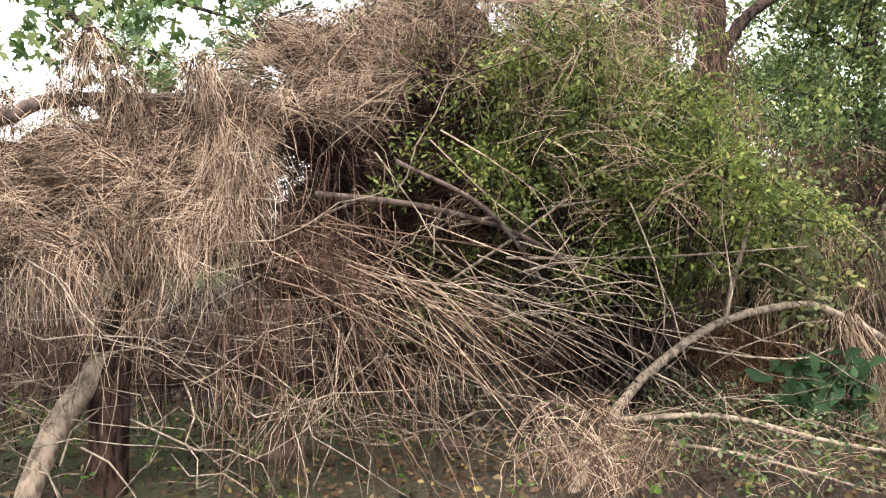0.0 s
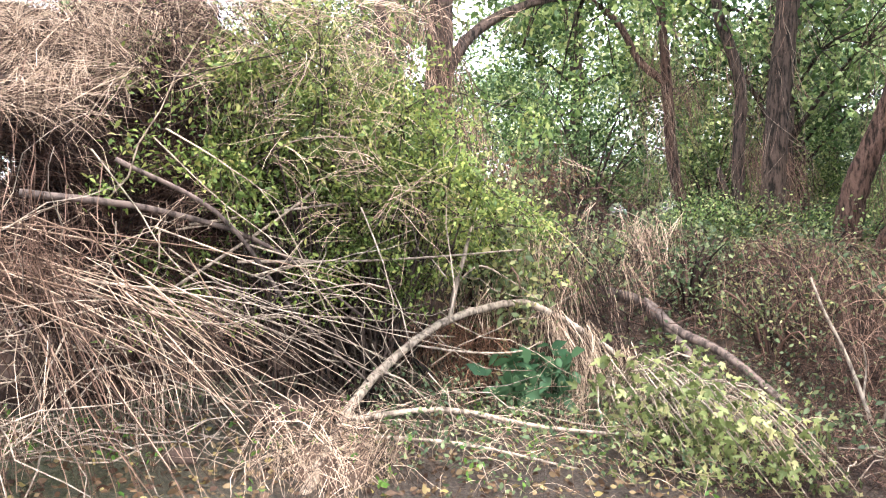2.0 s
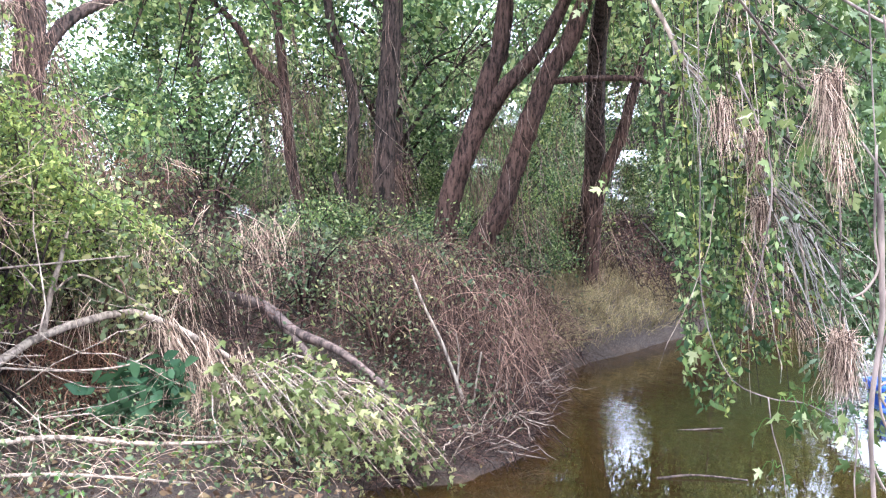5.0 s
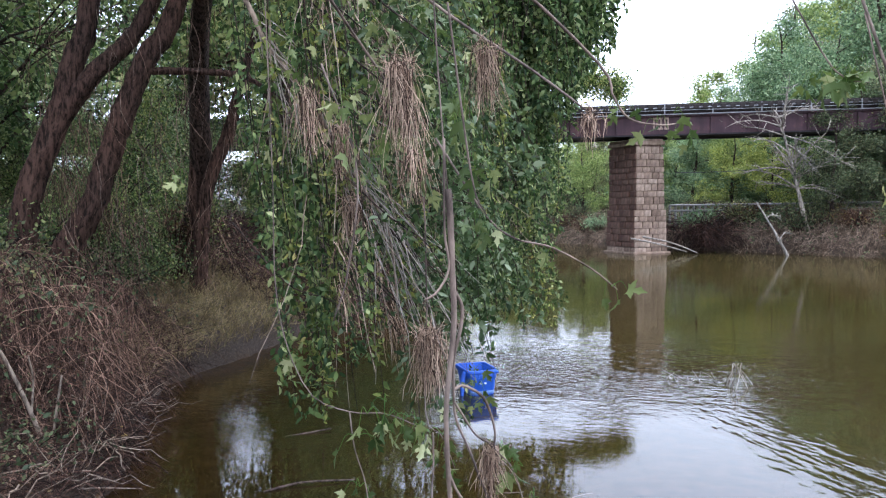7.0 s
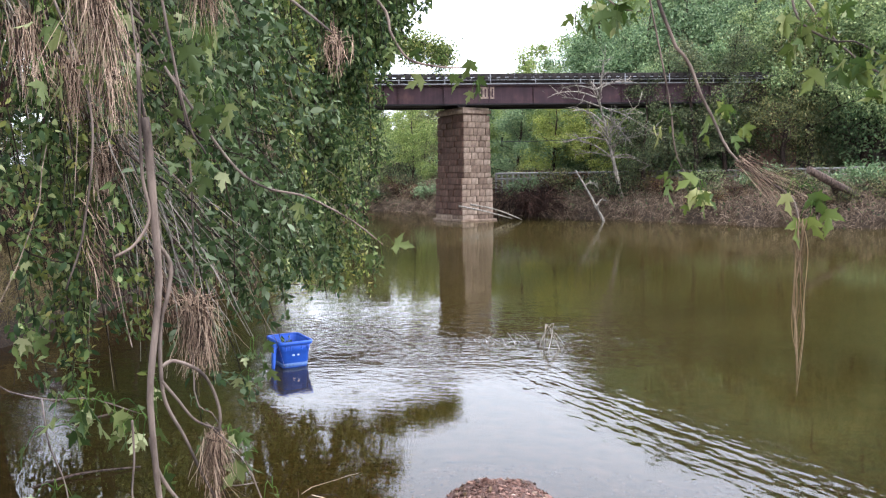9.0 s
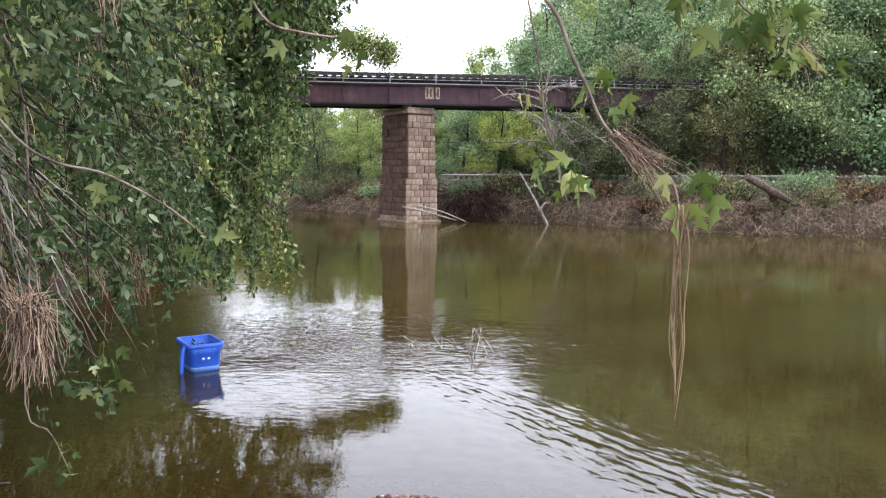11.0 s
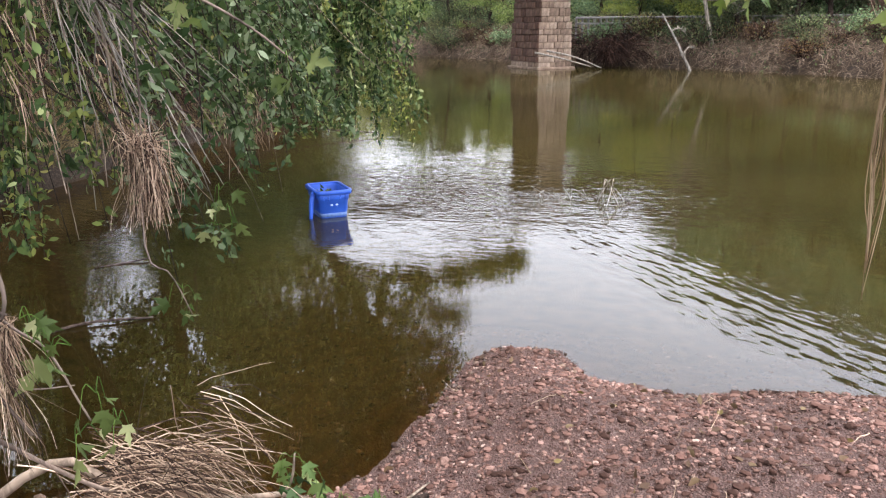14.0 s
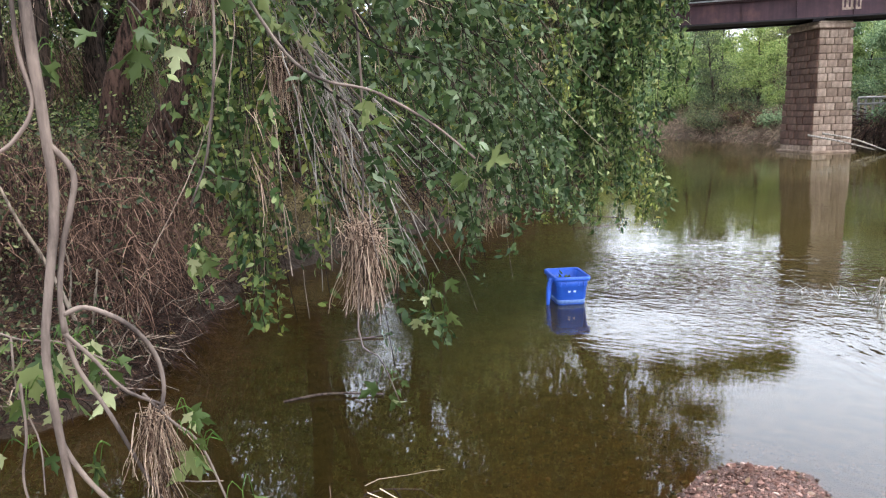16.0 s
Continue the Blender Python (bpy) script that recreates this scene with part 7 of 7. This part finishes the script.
    for k in range(12):
        w = np.array([3.335, -0.592, 1.885]) + rng.normal(0, 0.006, 3)
        pts = [w + [rng.normal(0, 0.0055), rng.normal(0, 0.0055), -h] for h in (0, 0.05, 0.1, 0.17, 0.24)] + [np.array([3.335, -0.592, 1.885 - rng.uniform(0.26, 0.385)])]
        tube(s, smooth_line(pts, 14), [0.0012, 0.001, 0.0006], 4)
    plait = strawy("pale_plaited_straw", [(0.0, (0.16, 0.11, 0.07)), (0.5, (0.42, 0.31, 0.2)), (1.0, (0.62, 0.49, 0.34))])
    tagged(part("straw_plait", s, plait), "long plait of straw hanging over the river", "straw plait", kind="stuff")
    straw_clump("straw wisp on a maple twig", (3.86, -0.92, 2.25), (0.0, -0.1, -1), 30, 0.1, 0.0018, 0.01, 0.3, 0.5, M_straw, 532)


hanging_maples()


# ---- blue bin in the shallows ----
def blue_bin():
    m, n, l, b = shader("scuffed_blue_plastic", 0.45, 0.45)
    t, sc = noise_tex(n, l, 6, 5), noise_tex(n, l, 40, 6, 0.7)
    r = ramp(n, [(0.3, (0.018, 0.075, 0.4)), (0.7, (0.03, 0.115, 0.58))])
    l.new(t.outputs[0], r.inputs[0])
    f = ramp(n, [(0.6, (0, 0, 0)), (0.75, (1, 1, 1))])
    l.new(sc.outputs[0], f.inputs[0])
    l.new(mix_col(n, l, f.outputs[0], r.outputs[0], (0.1, 0.16, 0.5)), b.inputs["Base Color"])
    pale = plain("pale_blue_waterline", (0.1, 0.17, 0.36), 0.6, 0.3, 0, 0.3, 20)
    bin_ = thing("storage_bin", "open scuffed blue plastic bin standing in the shallow river", "bin", (9.47, 3.2, 0))
    bin_.rotation_euler = (0, 0, math.atan2(-0.3, 0.262))
    bin_.scale = (0.8, 0.8, 0.8)

    def loop(hx, hy, z, c=0.06):
        pts = []
        for sx, sy, a0 in ((1, 1, 0), (-1, 1, 90), (-1, -1, 180), (1, -1, 270)):
            for a in (0, 30, 60, 90):
                ang = math.radians(a0 + a)
                pts.append((sx * (hx - c) + c * math.cos(ang), sy * (hy - c) + c * math.sin(ang), z))
        return pts

    def shell(rings):
        v = np.array([loop(*q) for q in rings]).reshape(-1, 3)
        k = 16
        f = [[i * k + j, i * k + (j + 1) % k, (i + 1) * k + (j + 1) % k, (i + 1) * k + j] for i in range(len(rings) - 1) for j in range(k)]
        return Soup().add(v, f)

    part("body", shell([(0.16, 0.24, -0.3), (0.175, 0.255, 0.06), (0.182, 0.262, 0.07), (0.192, 0.275, 0.22), (0.2, 0.285, 0.225), (0.205, 0.29, 0.33), (0.195, 0.28, 0.33), (0.185, 0.265, 0.2), (0.15, 0.23, -0.28), (0.02, 0.02, -0.28, 0.01)]), m, bin_)
    part("rim", shell([(0.205, 0.29, 0.3), (0.228, 0.313, 0.3), (0.23, 0.315, 0.345), (0.222, 0.307, 0.352), (0.198, 0.283, 0.35), (0.195, 0.28, 0.33)]), m, bin_, "rolled blue rim")
    band = part("waterline_band", shell([(0.172, 0.252, 0.012), (0.176, 0.256, 0.016), (0.1775, 0.2575, 0.055), (0.175, 0.255, 0.058)]), pale, bin_, "pale blue band just above the water")
    for sx in (-0.075, 0.075, -0.14, 0.14):
        part("rib", box_soup(Soup(), pose(sx, -0.284, 0.27, 4), 0.014, 0.02, 0.08, 0.003), m, bin_, smooth=False)
    for sx in (-0.035, 0.03):
        part("mark", box_soup(Soup(), pose(sx, -0.27, 0.165, 3), 0.03, 0.006, 0.02, 0.002), plain("white_print", (0.6, 0.65, 0.75)), bin_, "small white printed bar", smooth=False)
    h = Soup()
    tube(h, smooth_line([(-0.225, -0.16, 0.32), (-0.26, -0.17, 0.24), (-0.275, -0.18, 0.1), (-0.29, -0.2, -0.02)], 8), [0.03, 0.032, 0.02], 6)
    part("hanging_flap", h, m, bin_, "torn blue flap hanging down the side")
    rng = np.random.default_rng(141)
    s = Soup()
    leaves(s, rng, np.stack([rng.uniform(9.36, 9.58, 50), rng.uniform(3.1, 3.32, 50), rng.uniform(0.16, 0.25, 50)], -1), 0.05, LEAF_OVAL, 0.3)
    stuff("leaf_pile", s, M_leaf, "green leaves fallen into the blue bin", "leaves")


blue_bin()


# ---- beach and shallows ----
def beach():
    rng = np.random.default_rng(151)

    def spots(n, x0, x1, y0, y1, lo, hi):
        x, y = rng.uniform(x0, x1, n * 5), rng.uniform(y0, y1, n * 5)
        d, far = shore_distance(x, y)
        ok = (d > lo) & (d < hi) & (y < 3.4)
        return x[ok][:n], y[ok][:n]

    shapes = []
    for k in range(6):
        q = Soup()
        lump(q, rng, (0, 0, 0), (1.0, rng.uniform(0.6, 0.9), rng.uniform(0.4, 0.65)), 1, 0.35, 1.5)
        shapes.append((np.vstack(q.v), q.f[3][0]))

    def pebbles(n, lo, hi, size, mat, label, name, box=(2.6, 7.2, -3.2, 2.6)):
        x, y = spots(n, *box, lo, hi)
        z = ground_height(x, y)
        s = Soup()
        for k, (v, f) in enumerate(shapes):
            i = np.arange(k, len(x), len(shapes))
            a = rng.uniform(0, 6.28, len(i))
            r = size * np.minimum(rng.lognormal(0, 0.45, len(i)), 2.3)
            c, sn = np.cos(a), np.sin(a)
            vx = v[None, :, 0] * c[:, None] - v[None, :, 1] * sn[:, None]
            vy = v[None, :, 0] * sn[:, None] + v[None, :, 1] * c[:, None]
            p = np.stack([x[i][:, None] + vx * r[:, None], y[i][:, None] + vy * r[:, None], z[i][:, None] + (v[None, :, 2] + 0.15) * r[:, None]], -1)
            s.add(p, (f[None] + (np.arange(len(i)) * len(v))[:, None, None]).reshape(-1, 3))
        return stuff(name, s, mat, label, "gravel", smooth=False)

    M_peb = strawy("river_pebbles", [(0.0, (0.07, 0.037, 0.03)), (0.5, (0.185, 0.108, 0.09)), (0.9, (0.265, 0.172, 0.146)), (1.0, (0.37, 0.28, 0.24))], 0.75)
    M_wet = strawy("wet_pebbles", [(0.0, (0.035, 0.022, 0.018)), (0.6, (0.075, 0.05, 0.04)), (1.0, (0.17, 0.12, 0.09))], 0.35)
    M_clod = strawy("earthy_clods", [(0.0, (0.04, 0.022, 0.017)), (0.6, (0.13, 0.073, 0.06)), (1.0, (0.22, 0.135, 0.112))], 0.9)
    pebbles(32000, 0.04, 4.5, 0.0058, M_peb, "small reddish pebbles strewn over the beach", "gravel")
    pebbles(9000, 0.3, 9.0, 0.009, M_peb, "reddish pebbles strewn over the upper beach", "gravel", (-2.5, 2.6, -4.5, 3.0))
    pebbles(5200, 0.02, 4.0, 0.009, M_peb, "larger reddish stones on the beach", "gravel")
    pebbles(9000, 0.05, 4.0, 0.0118, M_clod, "dark earthy clods on the beach", "clods")
    pebbles(1500, -0.05, 0.16, 0.013, M_wet, "wet dark pebbles along the waterline", "gravel")
    pebbles(1500, -2.5, -0.12, 0.012, M_wet, "drowned stones on the shallow river bed", "gravel")
    for k, (x, y, r) in enumerate([(5.0, 0.55, 0.022), (4.5, -0.08, 0.02), (4.15, -0.1, 0.022), (5.5, -0.9, 0.02), (4.75, -1.2, 0.022), (5.8, -1.4, 0.02)]):
        tagged(part("stone", lump(Soup(), rng, (x, y, GZ(x, y) + r * 0.3), (r * 1.3, r, r * 0.6), 2, 0.3), M_peb, smooth=False), "pale reddish stone lying on the beach", "stone", "beach stones")
    x, y = spots(420, 2.8, 7.0, -3.0, 2.4, 0.02, 4.0)
    s = Soup()
    c = np.stack([x, y, ground_height(x, y) + 0.012], -1)
    leaves(s, rng, c, 0.045, LEAF_OVAL, 0.0, np.stack([rng.normal(0, 1, len(x)), rng.normal(0, 1, len(x)), 0 * x], -1) * 3)
    stuff("fallen_leaves", s, M_leaf_dry, "dead brown and yellow leaves scattered on the beach", "leaves")
    s = Soup()
    x, y = spots(130, 2.9, 6.6, -2.6, 1.6, 0.1, 4.0)
    strands(s, rng, np.stack([x, y, ground_height(x, y) + 0.012], -1), np.stack([rng.normal(0, 1, len(x)), rng.normal(0, 1, len(x)), rng.normal(0.02, 0.03, len(x))], -1), 0.14, 0.0042, 0.02, 0.2)
    stuff("beach_twigs", s, M_straw, "short dry twigs lying on the beach", "twigs")
    for label, pts, r in [("dry stick lying across the beach", [(4.0, -0.05, 0.0), (4.25, -0.3, 0.0), (4.45, -0.55, 0.0)], 0.008), ("dry stick lying near the cove", [(4.1, 0.75, 0.0), (4.5, 0.62, 0.0), (4.8, 0.55, 0.0)], 0.01),
                          ("dark rotten wood at the water's edge", [(4.35, 0.62, 0.01), (4.5, 0.55, 0.02), (4.62, 0.5, 0.01)], 0.03)]:
        p = [(x, y, GZ(x, y) + r * 0.8 + z) for x, y, z in pts]
        tagged(part("stick", tube(Soup(), smooth_line(p, 10), [r, r * 0.8, r * 0.5], 6, 0.12, rng), M_twig if r < 0.02 else M_bark_dark), label, "stick", "beach sticks")
    # straw heap and sprig at the cove's edge
    s = Soup()
    for k in range(30):
        bundle(rng, s, (3.28 + rng.normal(0, 0.07), 0.62 + rng.normal(0, 0.07), 1.03 + rng.normal(0, 0.025)), (0.55, -0.8, -0.3), 26, 0.2, 0.0026, 0.03, 0.4, 0.9, 0.35, 5)
    lump(s, rng, (3.27, 0.63, 0.97), (0.13, 0.12, 0.05), 3, 0.3)
    tagged(part("straw_heap", s, M_straw), "heap of bright dry straw caught on a low branch", "straw heap", kind="stuff")
    low = thing("low_branch", "low bent branch propping a straw heap at the cove's edge", "branch", group="")
    part("stem", tube(Soup(), smooth_line([(3.2, 1.2, 0.3), (3.17, 0.95, 0.9), (3.22, 0.76, 1.08), (3.27, 0.69, 1.03), (3.33, 0.62, 0.98), (3.42, 0.5, 0.93), (3.5, 0.36, 0.9), (3.7, 0.1, 0.6)], 22), [0.012, 0.009, 0.007, 0.005], 7, 0.05, rng), M_twig, low)
    part("stem", tube(Soup(), smooth_line([(3.46, 0.42, 0.91), (3.48, 0.4, 0.96), (3.48, 0.39, 1.02)], 8), [0.004, 0.002], 6), M_twig, low)
    fol, stalk = Soup(), Soup()
    for c in [(3.48, 0.4, 1.01), (3.47, 0.42, 0.98), (3.5, 0.37, 0.97), (3.5, 0.36, 0.9), (3.53, 0.32, 0.89), (3.57, 0.24, 0.88)]:
        maple_cluster(rng, fol, stalk, c, 0.04, 4)
    part("foliage", fol, M_leaf, low)
    tagged(part("leafstalk", stalk, M_fresh, low), kind="stuff")
    # twigs standing in the river
    for k, (x, y) in enumerate([(10.66, 0.55), (10.75, 1.2), (10.8, 0.98)]):
        s = Soup()
        tall = 0.27 if k == 0 else 0.16
        for j in range(9 if k == 0 else 12):
            e = np.array([x + rng.normal(0, 0.03), y + rng.normal(0, 0.03), tall])
            f = np.array([x + rng.normal(0, 0.12), y + rng.normal(0, 0.17), -0.1])
            if k:
                e = e + [0, rng.normal(0, 0.15), rng.uniform(-0.15, 0.0)]
            tube(s, smooth_line([f, (e + f) / 2 + rng.normal(0, 0.02, 3), e], 7), [0.0038, 0.003], 5)
        tagged(part("drowned_twigs", s, M_dead), "bleached twigs standing up out of the river", "twigs", "drowned twigs", kind="stuff")
    for pts in [[(14.2, 7.2, 0.3), (14.75, 5.67, 0.12), (15.07, 4.9, 0.05)], [(5.9, 3.5, 0.0), (6.13, 3.32, 0.02), (6.35, 3.0, 0.01)], [(7.2, 4.2, -0.01), (7.5, 3.9, 0.02)]]:
        tagged(part("driftwood", tube(Soup(), smooth_line(pts, 10), [0.011, 0.007], 6, 0.1, rng), M_log), "thin driftwood stick lying in the river", "driftwood", "driftwood sticks")


beach()


# ---- far bank: path rail, dead trees, wires ----
def far_bank():
    rng = np.random.default_rng(161)
    fence = thing("path_fence", "low weathered grey rail fence along the riverside path", "fence")
    line = smooth_line([(39.2, 5.2), (39.2, 2.5), (38.9, -0.5), (38.3, -5.1), (36.8, -9.4), (35.9, -12.6), (35.4, -18), (36.5, -26)], 72)
    z0 = [max(1.45, GZ(*p)) for p in line]
    for i, p in enumerate(line):
        turn = math.degrees(math.atan2(*(line[min(i + 1, 71)] - line[max(i - 1, 0)])[::-1]))
        part("fence_post", box_soup(Soup(), pose(p[0], p[1], z0[i] + 0.1, 0, 0, turn), 0.09, 0.09, 0.95, 0.01), M_fence, fence, smooth=False)
    for h in (0.3, 0.55):
        part("fence_rail", tube(Soup(), [(p[0] - 0.06, p[1], z + h) for p, z in zip(line, z0)], 0.05, 5), M_fence, fence)
    for label, base, top, n, seed in [("bare grey dead tree leaning over the far bank", (36.9, -0.6, 0.9), (35.9, 0.5, 5.4), 34, 1), ("bare dead tree among the far bank trees", (46.5, -2.4, 3.0), (46.4, -2.3, 9.5), 30, 2), ("thin white dead trunk leaning to the river", (35.2, -0.2, 0.3), (34.6, 1.3, 2.1), 3, 3)]:
        r = np.random.default_rng(170 + seed)
        t = thing("dead_tree", label, "dead tree", group="bare dead trees")
        a, b = np.array(base), np.array(top)
        a[2] = GZ(a[0], a[1]) - 0.1
        trunk = smooth_line([a, (a + b) / 2 + r.normal(0, 0.2, 3), b], 14)
        part("trunk", tube(Soup(), trunk, [0.1, 0.065, 0.03] if n > 5 else [0.07, 0.03], 7, 0.08, r), M_dead, t)
        for k in range(n):
            q = trunk[r.integers(5, 14)]
            w = unit(np.array([r.normal(-0.2, 0.5), r.normal(0, 1), r.normal(0.35, 0.4)]))
            ln = r.uniform(0.8, 2.4) if n > 5 else 0.5
            s = Soup()
            main = smooth_line([q, q + w * ln * 0.5 + [0, 0, 0.1], q + w * ln + [0, 0, -0.1]], 7)
            tube(s, main, [0.034, 0.014], 5)
            for m in main[2:]:
                for _ in range(2):
                    w2 = unit(w + r.normal(0, 0.7, 3))
                    tube(s, [m, m + w2 * ln * 0.14, m + w2 * ln * 0.28], [0.014, 0.008], 4)
            part("limb", s, M_dead, t)
    for (a, b, sag) in [((39.5, 3.5, 5.7), (38.0, -11.2, 6.2), 0.7), ((39.5, 3.5, 5.5), (38.0, -11.2, 5.95), 0.75), ((39.0, -0.9, 5.6), (33.5, -20, 8.2), 0.6), ((36.6, 4.6, 3.4), (40, -2.0, 3.9), 0.15)]:
        a, b = np.array(a), np.array(b)
        u = np.linspace(0, 1, 24)[:, None]
        pts = a + (b - a) * u - np.array([0, 0, 1.0]) * sag * 4 * u * (1 - u)
        tagged(part("power_line", tube(Soup(), pts, 0.016, 4), M_cable), "thin dark cable strung along the far bank", "cable", "power lines")
    M_far_brush = strawy("bleached_bank_brush", [(0.0, (0.05, 0.035, 0.026)), (0.5, (0.21, 0.155, 0.115)), (1.0, (0.45, 0.36, 0.275))])
    # flood-flattened brush and driftwood along the water
    s, g = Soup(), Soup()
    p = np.stack([rng.uniform(29, 62, 190000), rng.uniform(-26, 30, 190000)], -1)
    d, far = shore_distance(p[:, 0], p[:, 1])
    p = p[(far > 0.5) & (d > -0.15) & (d < 4.6) & (np.hypot(p[:, 0] - 36.4, p[:, 1] - 6.1) > 1.2)][:36000]
    n = len(p)
    z = ground_height(p[:, 0], p[:, 1]) + rng.uniform(0, 0.5, n)
    strands(s, rng, np.c_[p, z], np.stack([rng.normal(-0.3, 0.6, n), rng.normal(0, 0.7, n), rng.normal(0.4, 0.5, n)], -1), 0.6, 0.011, 1.3, 0.5, 3)
    q = np.stack([rng.uniform(29, 50, 150000), rng.uniform(-26, 18, 150000)], -1)
    dq, fq = shore_distance(q[:, 0], q[:, 1])
    q = q[(fq > 0.5) & (dq > -0.2) & (dq < 1.5) & (np.hypot(q[:, 0] - 36.4, q[:, 1] - 6.1) > 1.2)][:16000]
    k = len(q)
    strands(s, rng, np.c_[q, ground_height(q[:, 0], q[:, 1]) + rng.uniform(0, 0.25, k)], np.stack([rng.normal(-0.4, 0.5, k), rng.normal(0, 0.8, k), rng.normal(0.1, 0.5, k)], -1), 0.45, 0.017, 1.2, 0.5, 3)
    stuff("dead_brush", s, M_far_brush, "brown flood-flattened brush on the far bank", "dead brush")
    i = rng.integers(0, n, 9000)
    leaves(g, rng, np.c_[p[i], z[i] + rng.uniform(-0.2, 0.6, 9000)], 0.12, LEAF_SIMPLE)
    stuff("bank_weeds", g, M_leaf_dusty, "dusty weeds growing through the far bank brush", "weeds")
    dens = Soup()
    for k in range(60):
        bundle(rng, dens, (37.5 + rng.normal(0, 0.45), 3.3 + rng.normal(0, 0.6), 0.5 + rng.uniform(0, 0.7)), (rng.normal(-0.3, 0.6), rng.normal(0, 0.8), rng.normal(0, 0.4)), 16, 0.9, 0.03, 0.15, 0.4, 0.9, 0.4)
    stuff("flood_wrack", dens, M_straw_dark, "dark heap of flood wrack beside the bridge pier", "flood debris")
    for pts in [[(34.0, 6.0, 0.7), (34.6, 5.0, 0.45), (35.5, 4.0, 0.1)], [(34.4, 5.6, 0.75), (35.0, 4.6, 0.5), (35.6, 3.6, 0.05)], [(30.6, -6.6, 2.0), (31.1, -7.4, 1.6), (31.8, -8.6, 1.0)], [(31.4, -7.6, 1.5), (31.9, -7.9, 1.1), (32.6, -8.8, 0.9)]]:
        tagged(part("driftwood", tube(Soup(), smooth_line(pts, 10), [0.04, 0.03, 0.02] if pts[0][0] > 33 else [0.12, 0.14, 0.1], 6, 0.12, rng), M_dead if pts[0][0] > 33 else M_log), "stranded driftwood limb on the far bank", "driftwood", "driftwood sticks")


far_bank()
